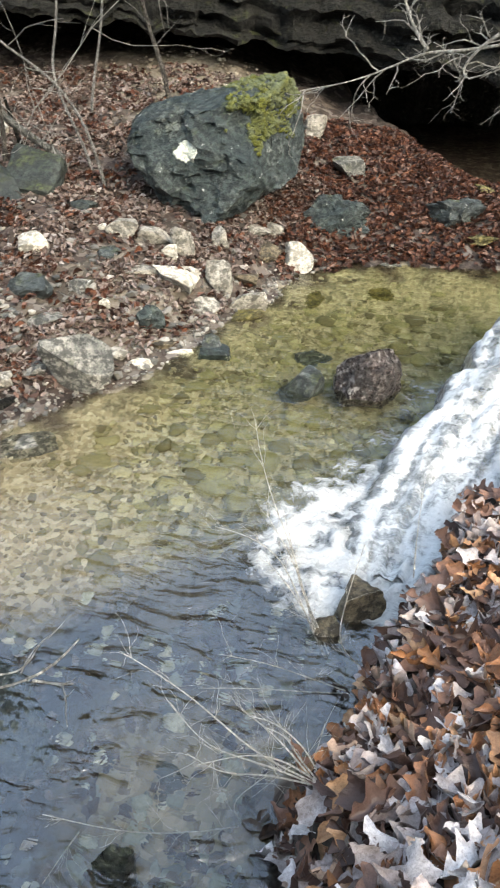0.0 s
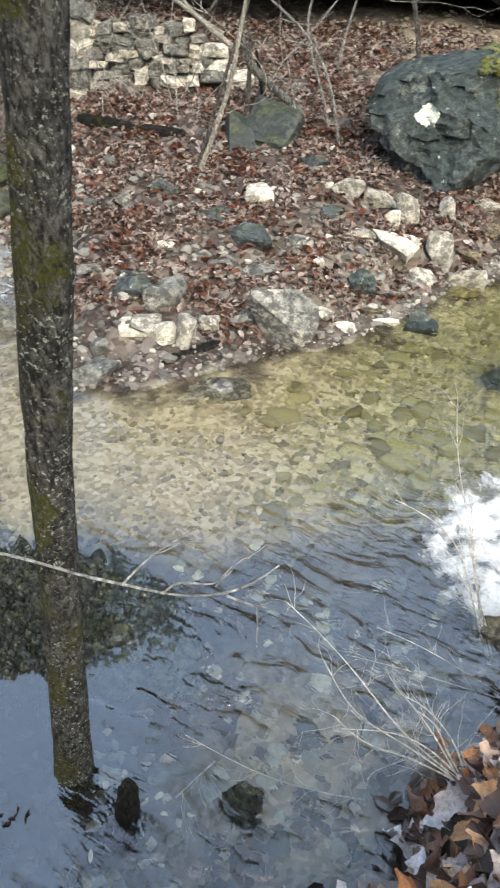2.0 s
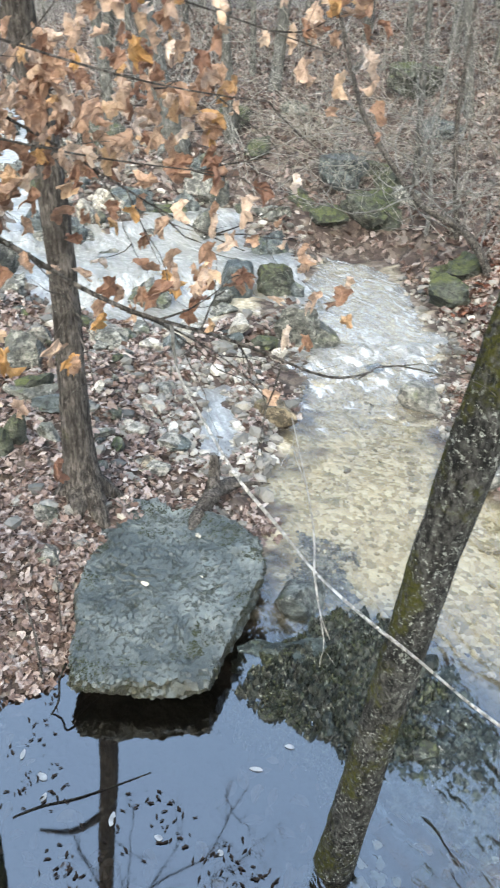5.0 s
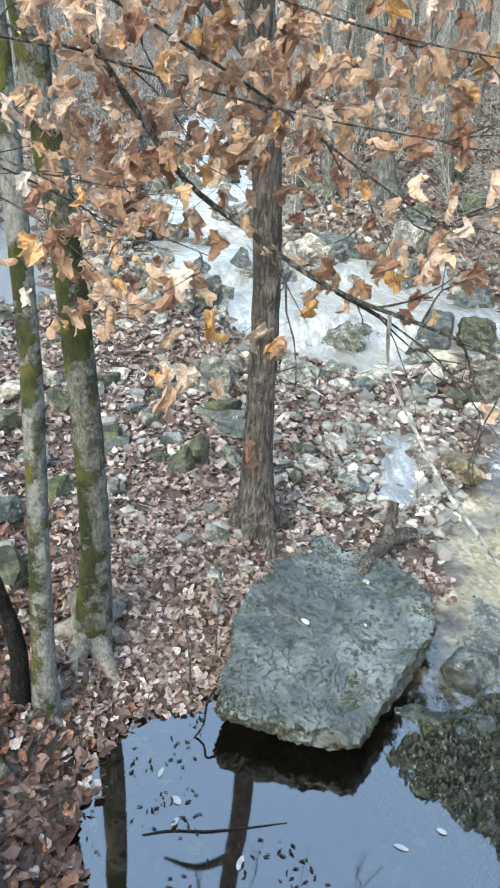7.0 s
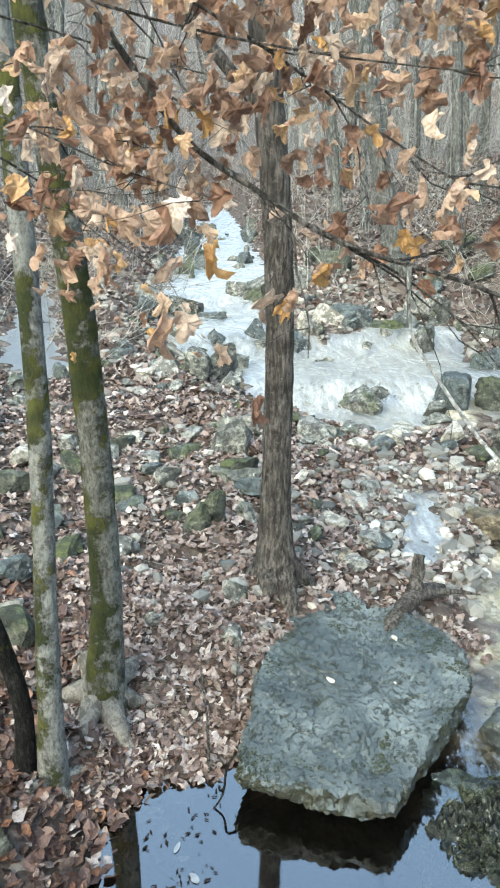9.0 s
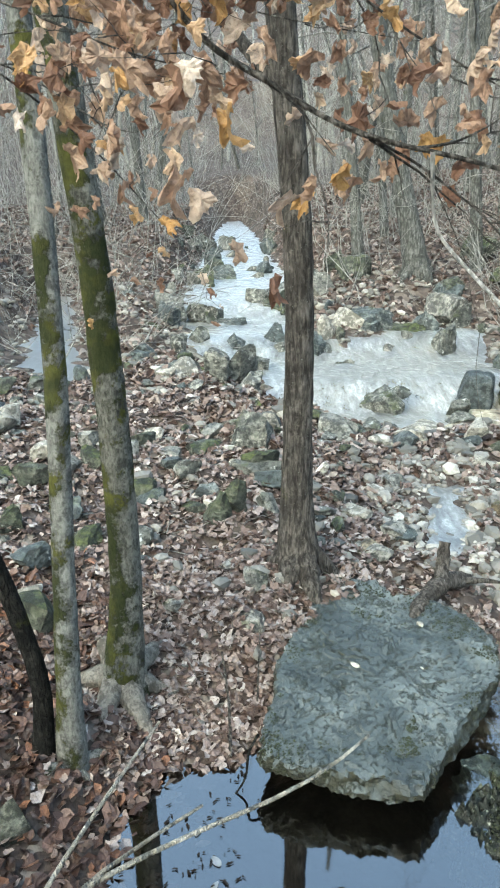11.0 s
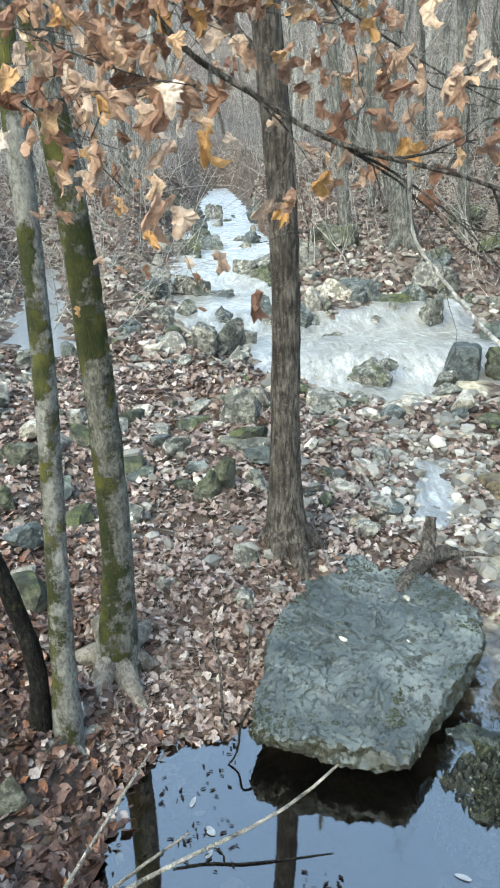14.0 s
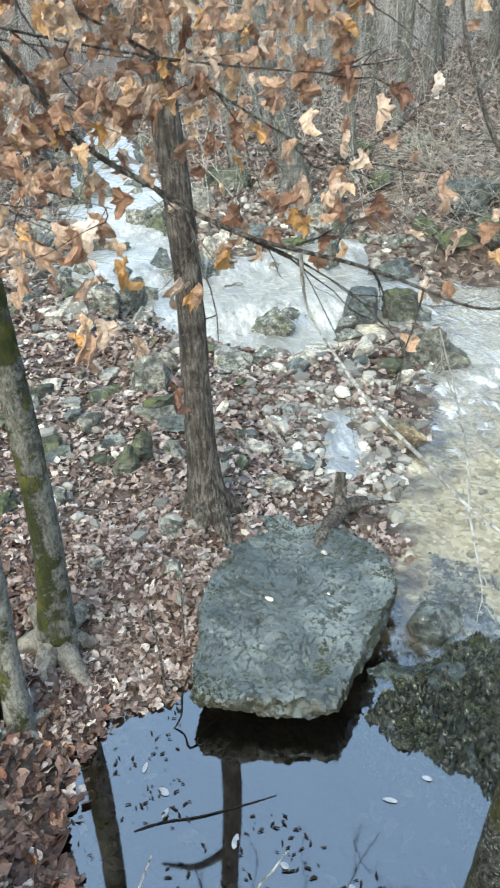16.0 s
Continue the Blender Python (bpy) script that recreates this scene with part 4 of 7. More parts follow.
# The ledge of rock with its dark hollow.
def cliff():
    u = np.linspace(0, 1, 260)
    fx = -6.2 + 21 * u
    fy = np.interp(fx, (-6.2, -5, -2, 1, 3, 6, 10, 15), (12.6, 11.6, 12.2, 12.9, 12.2, 11.4, 10.8, 10)) + 0.25 * waves(fx, 0 * fx, 2.4, 61)
    fz = np.interp(fx, (-6.2, -5, -2, 0, 2, 4.5, 8, 15), (2.9, 2.6, 2.3, 2.02, 1.75, 1.42, 1.5, 2)) + 0.06 * waves(fx, 0 * fx + 9, 1.1, 62)
    prof = [(4.6, -2.4), (4.4, -1.2), (4.3, -0.5), (4.0, -0.12), (2.5, 0.12), (1.2, 0.08), (0.35, 0.04), (0.02, 0.0)]
    zz = 0.0
    for k in range(34):
        zz += 0.13 if k > 3 else 0.05
        prof.append((0.02 * k, zz))
    prof += [(1.6, zz + 0.2), (5, zz + 0.5), (12, zz + 1.5)]
    prof = np.array(prof)
    x = fx[:, None] + 0 * prof[None, :, 0]
    y = fy[:, None] + prof[None, :, 0] + (0.2 * np.floor(2 * waves(x * 0.12, prof[None, :, 1] * 2.6 + 0.04 * x, 1.3, 63)) / 2 + 0.07 * waves(x * 0.8, prof[None, :, 1] * 3 + 0 * x, 0.4, 64) + 0.05 * np.abs(waves(x * 2, prof[None, :, 1] * 5 + 0 * x, 0.4, 66))) * (prof[None, :, 1] > 0.02)
    z = fz[:, None] + prof[None, :, 1] + 0.05 * waves(x, y, 0.8, 65)
    me = mesh_of("cliff", np.stack([x.ravel(), y.ravel(), z.ravel()], 1), grid_faces(len(u), len(prof)))
    sharpen(me, 40)
    tagged(part("cliff", me, ROCK["cliff"]), "layered grey rock ledge overhanging a dark hollow", "cliff", kind="structure")


cliff()

# ---- trees ----
def roots(base, bark, x, y, z, r, count, seed, reach=1.1):
    rng = np.random.RandomState(seed)
    for k in range(count):
        a = k * 6.283 / count + rng.uniform(-0.3, 0.3)
        L = r * reach * rng.uniform(0.6, 1.2)
        pts = [(math.cos(a) * r * 0.3, math.sin(a) * r * 0.3, r * 1.6)]
        for q in (0.45, 0.8, 1.0):
            px, py = math.cos(a + 0.2 * q) * (r * 0.6 + L * q), math.sin(a + 0.2 * q) * (r * 0.6 + L * q)
            pts.append((px, py, max(-0.1, high(x + px, y + py) - z) + r * (0.3 - 0.42 * q)))
        s = Soup()
        s.put(*tube(pts, [r * 0.5, r * 0.32, r * 0.17, r * 0.05], 7, 0.12, seed + k, 3))
        part("root", s.mesh("root"), BARK["root" if bark == "moss" else bark], base)


def tree(points, radii, bark, label, seed, limbs=(), root=0, reach=1.1, name="tree", rough=0.03, group=""):
    """A trunk along points, with limbs given as lists of (points, radii)."""
    x, y, z = points[0]
    base = thing(name, x, y, z, label, "tree", group)
    off = np.array(points[0])
    s = Soup()
    s.put(*tube(np.array(points) - off, radii, 22, rough * 1.7, seed, 12))
    roots(base, bark, x, y, z, radii[0], root, seed, reach)
    part("trunk", s.mesh("trunk"), BARK[bark], base)
    for k, (p, r) in enumerate(limbs):
        b = Soup()
        b.put(*tube(np.array(p) - off, r, 8, 0.08, seed + k, 5))
        part("limb", b.mesh("limb"), BARK[bark], base)
    return base


def spray(soup, start, way, length, radius, rng, depth=3, bend=0.25, lift=0.05, kids=3, sides=5):
    """A bare branch that forks again and again."""
    n, p, w, pts = 6, np.array(start, float), np.array(way, float), []
    w /= np.linalg.norm(w)
    for _ in range(n):
        pts.append(p.copy())
        w = w + rng.normal(0, bend / 2.2, 3) + (0, 0, lift / n)
        w /= np.linalg.norm(w)
        p = p + w * length / (n - 1)
    soup.put(*tube(pts, np.linspace(radius, radius * 0.35, n), sides))
    tips = [pts[-1]]
    if depth > 1:
        for _ in range(kids):
            k = rng.randint(1, n)
            turn = rng.normal(0, 0.75, 3)
            tips += spray(soup, pts[k], w + turn, length * rng.uniform(0.35, 0.65), radius * 0.55, rng, depth - 1, bend, lift, kids, max(4, sides - 1))
    return tips


def crown(base, line, seed, count=8):
    """Bare winter limbs with fine twigs on the upper trunk."""
    r = np.random.RandomState(seed)
    p = np.array(line) - np.array(base.location)
    for k in range(count):
        z = r.uniform(3.7, 7.5) - base.location[2]
        at = np.array([np.interp(z, p[:, 2], p[:, a]) for a in range(3)])
        b, a = Soup(), k * 2.4 + r.uniform(-0.4, 0.4)
        spray(b, at, (math.cos(a), math.sin(a), r.uniform(0.1, 0.7)), r.uniform(1.2, 2.4), 0.02, r, 4, 0.4, 0.15, 3, 5)
        part("limb", b.mesh("limb"), BARK["branch"], base)


def grown(points, top, lean=(0, 0)):
    """Carries a trunk's line on upwards to the height top."""
    p = [tuple(q) for q in points]
    x, y, z = p[-1]
    for k in (0.5, 1.0):
        p.append((x + lean[0] * k, y + lean[1] * k, z + (top - z) * k))
    return p


line = grown([(-1.93, 1.33, -0.3), (-1.899, 1.349, 0.0), (-1.802, 1.412, 1.27), (-1.748, 1.447, 1.975), (-1.712, 1.47, 2.162), (-1.667, 1.5, 2.636), (-1.631, 1.523, 3.004)], 9.0, (0.7, 0.6))
stem_tree = tree(line,
     [0.1, 0.082, 0.07, 0.072, 0.084, 0.077, 0.08, 0.055, 0.03], "lichen", "leaning dark tree with moss and white lichen standing in the pool", 11,
     [([(-1.64, 1.52, 3.1), (-1.5, 1.9, 3.7), (-1.2, 2.6, 4.6)], [0.04, 0.03, 0.012]), ([(-1.45, 1.7, 4.6), (-2.0, 1.6, 5.4), (-2.9, 1.5, 6.2)], [0.04, 0.03, 0.012])])
crown(stem_tree, line, 71)
line = grown([(-4.43, 1.87, 0.22), (-4.435, 1.87, 0.42), (-4.46, 1.865, 0.767), (-4.45, 1.874, 1.435), (-4.448, 1.878, 2.038), (-4.463, 1.854, 2.585), (-4.49, 1.81, 3.012)], 10.0, (-0.3, -0.4))
stem_tree = tree(line,
     [0.17, 0.122, 0.09, 0.08, 0.077, 0.076, 0.074, 0.06, 0.03], "brown", "straight tree with ridged brown bark behind the slab", 12,
     [([(-4.48, 1.82, 2.95), (-4.7, 1.6, 3.3), (-5.2, 1.5, 3.7)], [0.04, 0.03, 0.015]), ([(-4.5, 1.6, 5.0), (-4.0, 1.9, 5.8), (-3.5, 2.2, 6.8)], [0.04, 0.03, 0.01])], 5)
crown(stem_tree, line, 72)
line = grown([(-3.813, 0.304, -0.05), (-3.813, 0.304, 0.12), (-3.803, 0.353, 1.04), (-3.794, 0.405, 1.866), (-3.794, 0.404, 2.509), (-3.793, 0.41, 2.915)], 8.5, (-0.3, -0.2))
stem_tree = tree(line,
     [0.085, 0.06, 0.046, 0.043, 0.042, 0.041, 0.033, 0.015], "pale", "slim pale grey tree with moss at the pool's edge", 13, [], 5, 1.9)
crown(stem_tree, line, 73)
line = grown([(-4.133, 0.649, 0.0), (-4.133, 0.649, 0.2), (-4.118, 0.70, 0.5), (-4.115, 0.715, 1.094), (-4.119, 0.699, 1.767), (-4.127, 0.672, 2.358), (-4.14, 0.628, 2.781), (-4.149, 0.595, 3.165)], 9.0, (-0.3, -0.4))
stem_tree = tree(line,
     [0.15, 0.115, 0.078, 0.07, 0.07, 0.066, 0.064, 0.06, 0.045, 0.02], "moss", "dark mossy tree leaning over the leafy bank", 14, [], 6, 1.8)
crown(stem_tree, line, 74)
tree([(-3.869, 0.172, 0.0), (-3.865, 0.2, 0.2), (-3.861, 0.232, 0.493), (-3.871, 0.158, 0.9), (-3.88, 0.096, 1.17), (-3.95, -0.1, 1.7), (-4.1, -0.4, 2.6), (-4.2, -0.6, 4.0)],
     [0.062, 0.049, 0.04, 0.038, 0.036, 0.033, 0.025, 0.01], "black", "small dark crooked tree beside the pale one", 15, [], 5, 1.9)
tree(grown([(-10.679, 7.977, 1.0), (-10.70, 7.95, 1.5), (-10.917, 7.698, 2.793), (-11.106, 7.476, 4.174), (-11.248, 7.31, 5.171)], 12, (-0.3, -0.2)),
     [0.26, 0.19, 0.15, 0.14, 0.13, 0.09, 0.04], "far", "grey woodland tree with spreading roots above the brook", 16, [], 5)

# ---- boulders and stones ----


def moss_on(parent, v, faces, count, small, large, seed, material, label):
    """Small soft tufts strewn over chosen faces."""
    r = np.random.RandomState(seed)
    pick, bv, bf, tufts = faces[r.randint(0, len(faces), count)][:, :3], *BALLS[1], Soup()
    for q in (v[pick] * r.dirichlet((1, 1, 1), count)[..., None]).sum(1):
        tufts.put(bv * r.uniform(small, large) * (1, 1, 0.7) + r.normal(0, 0.2 * large, bv.shape) + q, bf)
    tagged(part("moss", tufts.mesh("moss"), material, parent, label), kind="stuff")


def boulder():
    v, f = BALLS[5]
    cut = np.random.RandomState(911)
    v = v.copy()
    for _ in range(15):
        n = cut.normal(size=3) * (1, 1, 0.7)
        n /= np.linalg.norm(n)
        v -= np.maximum(v @ n - cut.uniform(0.6, 0.88), 0)[:, None] * n * 0.95
    k = np.clip((v[:, 2] + 1) / 2, 0, 1)
    wide = np.sqrt(np.maximum(1 - (2 * k - 1) ** 2, 0.04))
    share = np.clip(v[:, 0] / wide * np.interp(k, (0, 0.3, 1), (1.7, 1.2, 1.15)), -1.0, 1.0)
    left = np.interp(k, (0, 0.18, 0.4, 0.53, 0.7, 0.82, 0.92, 1), (-0.3, -0.5, -0.8, -0.98, -0.88, -0.55, 0.1, 0.35))
    right = np.interp(k, (0, 0.18, 0.4, 0.53, 0.7, 0.82, 0.92, 1), (0.65, 0.9, 1.02, 1.1, 1.08, 1.0, 0.86, 0.6))
    deep = np.interp(k, (0, 0.2, 0.5, 0.8, 1), (0.55, 0.75, 0.9, 0.75, 0.35))
    v = np.stack([(left + right) / 2 + (right - left) / 2 * share, v[:, 1] / wide * deep + 0.25 * (k - 0.4), k * 1.86 - 0.02], 1)
    bite = np.random.RandomState(41)
    v += 0.05 * np.floor(1.6 * waves3(v, 0.6, bite))[:, None] * (0.4, 0.7, 0.25) + 0.022 * waves3(v, 0.16, bite)[:, None] + 0.01 * waves3(v, 0.07, bite, 2)[:, None]
    base = thing("boulder", -0.03, 8.85, 0.27, "large blue-grey boulder with a mossy shoulder and a white lichen patch", "boulder")
    sharpen(part("body", mesh_of("body", v, f), ROCK["blue"], base).data, 35)
    rough = waves3(v, 0.35, np.random.RandomState(3))
    mossy = np.hypot(v[:, 0] - 0.62, (v[:, 2] - 1.6) * 0.9) < 0.5 + 0.16 * rough
    moss_on(base, v, f[mossy[f].all(1)], 2600, 0.014, 0.04, 44, MOSS, "bright green moss on the shoulder")
    bv, bf = BALLS[1]
    white = (np.hypot(v[:, 0] + 0.36, v[:, 2] - 1.03) < 0.07 + 0.02 * waves3(v, 0.12, np.random.RandomState(8))) & (v[:, 1] < 0)
    fs, r = f[white[f].any(1)], np.random.RandomState(45)
    pick, crust = fs[r.randint(0, len(fs), 420)], Soup()
    for q in (v[pick] * r.dirichlet((1, 1, 1), 420)[..., None]).sum(1):
        crust.put(bv * r.uniform(0.008, 0.024) * (1, 0.5, 1) + r.normal(0, 0.003, bv.shape) + q, bf)
    tagged(part("lichen", crust.mesh("lichen"), LICHEN, base, "white lichen patch"), kind="stuff")


boulder()


def slab():
    """The flat block that lies half over the pool: a wide front and a narrow tail against the tree."""
    ring = np.array([(-3.33, 1.03), (-3.43, 1.06), (-3.63, 1.24), (-3.83, 1.37), (-4.0, 1.56), (-4.07, 1.7), (-4.26, 1.85), (-4.44, 1.96), (-4.4, 2.08), (-4.2, 2.25), (-4.03, 2.28), (-3.93, 2.41), (-3.68, 2.51), (-3.45, 2.48),
        (-3.3, 2.38), (-3.19, 2.24), (-3.04, 1.9), (-2.92, 1.63), (-2.87, 1.52), (-3.02, 1.31), (-3.15, 1.18)])
    mid = np.array([-3.45, 1.75])
    count = 420
    t = np.linspace(0, len(ring), count, endpoint=False)
    r = np.stack([np.interp(t, np.arange(len(ring) + 1), np.r_[ring[:, a], ring[0, a]]) for a in (0, 1)], 1) - mid
    rows = [(q, 0.225) for q in np.linspace(0, 0.94, 64)] + [(0.965, 0.223), (0.982, 0.215), (0.993, 0.203), (1.0, 0.188), (1.004, 0.17), (1.0, 0.152), (1.008, 0.135), (0.995, 0.12), (0.985, 0.108), (0.955, 0.1), (0.9, 0.095), (0.78, 0.09), (0.62, 0.06), (0.5, -0.2), (0.45, -0.3)]
    v = []
    for k, (q, z) in enumerate(rows):
        x, y = r[:, 0] * q + mid[0], r[:, 1] * q + mid[1]
        out = (0.025 * waves(t, 0 * t + z * 6, 1.4, 71) + 0.02 * waves(t, 0 * t + z * 14, 0.35, 74)) if q > 0.93 else 0 * x
        rise = 0.055 * ((-x - 3.1) * 0.8 + (y - 1.2) * 0.6) * min(1, 0.3 + z * 4)
        # worn shelves that break off towards the back, small hollows and crumbs
        shelf = 0.009 * np.floor(2.4 * waves(x, y, 0.8, 72) + 0.35 * waves(x, y, 0.2, 76))
        hollow = -0.012 * np.maximum(waves(x, y, 0.22, 73) - 0.25, 0) 
        worn = np.clip((0.225 - z) * 60, 0, 1)
        v.append(np.stack([x + out * r[:, 0], y + out * r[:, 1], z + rise + (shelf + hollow) * min(1, q * 3) * (1 - worn) + 0.006 * waves(t, 0 * t + 5 * z, 0.8, 77) * worn], 1))
    n = len(t)
    i, j = np.meshgrid(np.arange(len(rows) - 1), np.arange(n), indexing="ij")
    f = np.stack([i * n + j, (i + 1) * n + j, (i + 1) * n + (j + 1) % n, i * n + (j + 1) % n], -1).reshape(-1, 4)
    me = mesh_of("stone_slab", np.concatenate(v), f)
    sharpen(me, 40)
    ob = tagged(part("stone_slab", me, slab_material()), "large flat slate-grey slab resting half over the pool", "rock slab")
    v = np.concatenate(v)
    back = -0.66 * (v[:, 0] - mid[0]) + 0.75 * (v[:, 1] - mid[1])
    q = np.repeat([a for a, _ in rows], n)
    green = (q > 0.5) & (v[:, 2] > 0.13) & (waves(v[:, 0], v[:, 1], 0.45, 79) + 1.6 * (q - 1) + 0.35 * (back > 0.5) > 0.12)
    moss_on(ob, v, f[green[f].all(1)], 2600, 0.002, 0.006, 80, DARK_MOSS, "dark green moss along the slab's edges")
    return ob


slab()


def rock(kind, x, y, z, w, d, h, turn, seed, label, name="rock", levels=4, square=0.5, cuts=9, rough=0.05, tip=(0, 0)):
    v, f = rock_shape(w, d, h, seed, levels, cuts, square, rough)
    ob = part(name, mesh_of(name, v, f), ROCK[kind])
    ob.location, ob.rotation_euler = (x, y, z), (radians(tip[0]), radians(tip[1]), radians(turn))
    sharpen(ob.data)
    return tagged(ob, label, "rock")


rock("red", 0.96, 5.15, -0.2, 0.66, 0.56, 0.68, 20, 21, "red-brown rounded rock standing in the creek", rough=0.06, square=0.0, cuts=5)
rock("dark", 0.38, 5.2, -0.2, 0.5, 0.4, 0.36, 10, 22, "dark low rock awash in the creek")
rock("dark", -7.12, 5.85, 0.12, 0.48, 0.4, 0.44, 40, 23, "dark square block standing in the brook", square=1.0, cuts=3, rough=0.02)
rock("mottled", -5.45, 5.5, 0.0, 0.62, 0.5, 0.42, 60, 24, "rounded grey boulder between two arms of the brook", square=0.2)
rock("blue", -2.86, 2.08, -0.2, 0.3, 0.6, 0.3, -28, 26, "flat wet blue-grey rock in the gap beside the slab", square=0.7, cuts=12, rough=0.09, tip=(4, 6))
rock("dark", -3.06, 2.42, -0.14, 0.3, 0.3, 0.4, 20, 27, "dark knobbly rock against the back of the slab", cuts=14)
rock("brown", 0.22, 2.6, -0.12, 0.34, 0.26, 0.3, 30, 41, "brown wet rock at the foot of the white water", cuts=12)
rock("brown", 0.05, 2.47, -0.14, 0.2, 0.18, 0.2, 80, 43, "small brown wet rock under the dry shrub", cuts=12)
rock("ledge", -1.11, 1.33, -0.2, 0.21, 0.18, 0.36, 10, 28, "small mossy stone standing in the pool")
rock("bank", -2.1, 8.93, high(-2.1, 8.93) + 0.03, 0.68, 0.86, 0.2, -16, 29, "flat dark grey-green slab tilted on the leafy bank", tip=(30, 3), square=1.0, cuts=4, rough=0.03)
rock("bank", -2.5, 8.6, high(-2.5, 8.6) + 0.03, 0.34, 0.66, 0.14, 22, 30, "small dark grey slab leaning on the bank", tip=(36, -12), square=0.9, cuts=5, rough=0.03)
rock("bank", -1.62, 8.3, high(-1.62, 8.3) - 0.03, 0.52, 0.2, 0.16, -28, 33, "narrow dark stone lying in the leaves below the tilted slab", square=0.6, cuts=9)


def ledge(kind, ring, top, name, label, seed, rough=0.03):
    """A low broken shelf of rock inside an outline."""
    ring = np.array(ring)
    lo, hi = ring.min(0) - 0.1, ring.max(0) + 0.1
    gx, gy = np.arange(lo[0], hi[0], 0.014), np.arange(lo[1], hi[1], 0.014)
    x, y = (a.ravel() for a in np.meshgrid(gx, gy, indexing="ij"))
    d = away(x, y, ring) + 0.06 * waves(x, y, 0.5, seed) + 0.02 * waves(x, y, 0.1, seed + 1)
    step = np.floor((waves(x, y, 0.45, seed + 2) + 1) * 2.5) / 5 - 0.5
    z = np.interp(d, (-0.2, -0.05, 0.0, 0.06), (top, top - 0.02, top - 0.1, top - 0.4)) + rough * (0.9 * step + 0.6 * waves(x, y, 0.2, seed + 3) + 1.1 * np.abs(waves(x, y, 0.09, seed + 4)) + 0.8 * waves(x, y, 0.04, seed + 5, 2))
    f = grid_faces(len(gx), len(gy))
    f = f[(d < 0.06)[f].all(1)]
    used = np.unique(f)
    slot = np.zeros(len(x), int)
    slot[used] = np.arange(len(used))
    me = mesh_of(name, np.stack([x, y, z], 1)[used], slot[f])
    sharpen(me, 45)
    ob = tagged(part(name, me, ROCK[kind]), label, "rock ledge")
    if kind == "ledge":
        pts, faces = np.stack([x, y, z], 1), f[(waves(x, y, 0.4, seed + 6) > 0.12)[f].all(1) & (d < -0.03)[f].all(1)]
        moss_on(ob, pts, faces, 1100, 0.003, 0.009, seed, DARK_MOSS, "dark green moss on the ledge")
    return ob


ledge("ledge", [(-2.88, 1.62), (-2.05, 1.78), (-1.9, 2.1), (-2.05, 2.5), (-2.5, 2.75), (-2.9, 2.6), (-2.95, 2.1)], 0.03, "rock_ledge", "low dark broken ledge with green moss just above the pool", 301, 0.03)
ledge("blue", [(-2.1, 1.85), (-1.5, 2.0), (-1.65, 2.45), (-2.15, 2.75), (-2.3, 2.4)], 0.005, "rock_ledge", "flat grey ledge under a skin of running water", 311, 0.02)
ledge("grey", [(-3.3, 2.3), (-2.95, 2.25), (-2.85, 2.75), (-3.15, 3.15), (-3.7, 3.05)], -0.012, "rock_ledge", "smooth wet grey rock between the slab and the gravel", 321, 0.012)
r = np.random.RandomState(330)
for k in range(34):
    x, y, w = r.uniform(-2.95, -1.75), r.uniform(1.65, 2.75), 0.05 + 0.16 * r.uniform() ** 2.5
    if away(np.array([x]), np.array([y]), np.array([(-2.88, 1.62), (-2.05, 1.78), (-1.75, 2.1), (-1.9, 2.5), (-2.5, 2.75), (-2.9, 2.6), (-2.95, 2.1)]))[0] < 0:
        rock("ledge", x, y, -0.015, w, w * r.uniform(0.5, 0.9), w * 0.16 + 0.05, r.uniform(0, 180), 340 + k, "dark wet broken stone flecked with moss on the ledge", "stone", 3, 0.7, 12, 0.06, (r.normal(0, 8), r.normal(0, 8)))
for x, y, w, seed in ((-3.618, 1.71, 0.07, 1), (-3.566, 1.808, 0.045, 2), (-3.722, 2.214, 0.05, 3), (-3.441, 1.985, 0.03, 4)):
    v, f = rock_shape(w, w * 0.7, w * 0.4, 700 + seed, 2, 8, 0.8)
    ob = part("stone", mesh_of("stone", v, f), ROCK["white"])
    ob.location = (x, y, 0.205 + 0.055 * ((-x - 3.1) * 0.8 + (y - 1.2) * 0.6))
    tagged(ob, "small white stone lying on the grey slab", "stone", "white stones on the slab")
rock("blue", 1.4, 8.62, 0.1, 0.98, 0.6, 0.56, 4, 171, "dark rough blue-green rock among wet red leaves", square=0.2, cuts=7, rough=0.13)
stone("white", 0.86, 8.0, 0.02, 0.38, 0.3, 0.3, 1, 2)
stone("pale", -0.16, 7.12, 0.16, 0.31, 0.23, 0.34, 1, 3)
stone("white", -0.60, 7.09, 0.24, 0.52, 0.36, 0.24, 1, 4)
stone("pale", -0.97, 7.19, 0.36, 0.46, 0.2, 0.1, 12, 5)
stone("pale", -0.48, 7.56, 0.35, 0.23, 0.18, 0.42, 1, 6)
stone("pale", -0.80, 7.78, 0.44, 0.37, 0.28, 0.20, 1, 7)
stone("pale", -1.15, 7.79, 0.57, 0.35, 0.26, 0.18, 1, 8)
stone("white", -2.05, 7.47, 0.55, 0.29, 0.22, 0.19, 1, 9)
stone("blue", -0.90, 6.41, 0.08, 0.32, 0.24, 0.28, 1, 10)
stone("pale", 0.12, 6.93, -0.04, 0.40, 0.30, 0.29, 1, 11)
stone("white", -0.95, 5.75, 0.01, 0.23, 0.17, 0.09, 1, 12)
stone("white", -0.67, 6.00, -0.01, 0.33, 0.14, 0.06, 1, 13)
stone("grey", -1.57, 5.47, 0.03, 0.58, 0.46, 0.52, 1, 14)
stone("pale", -2.67, 5.13, 0.18, 0.29, 0.22, 0.12, 1, 15)
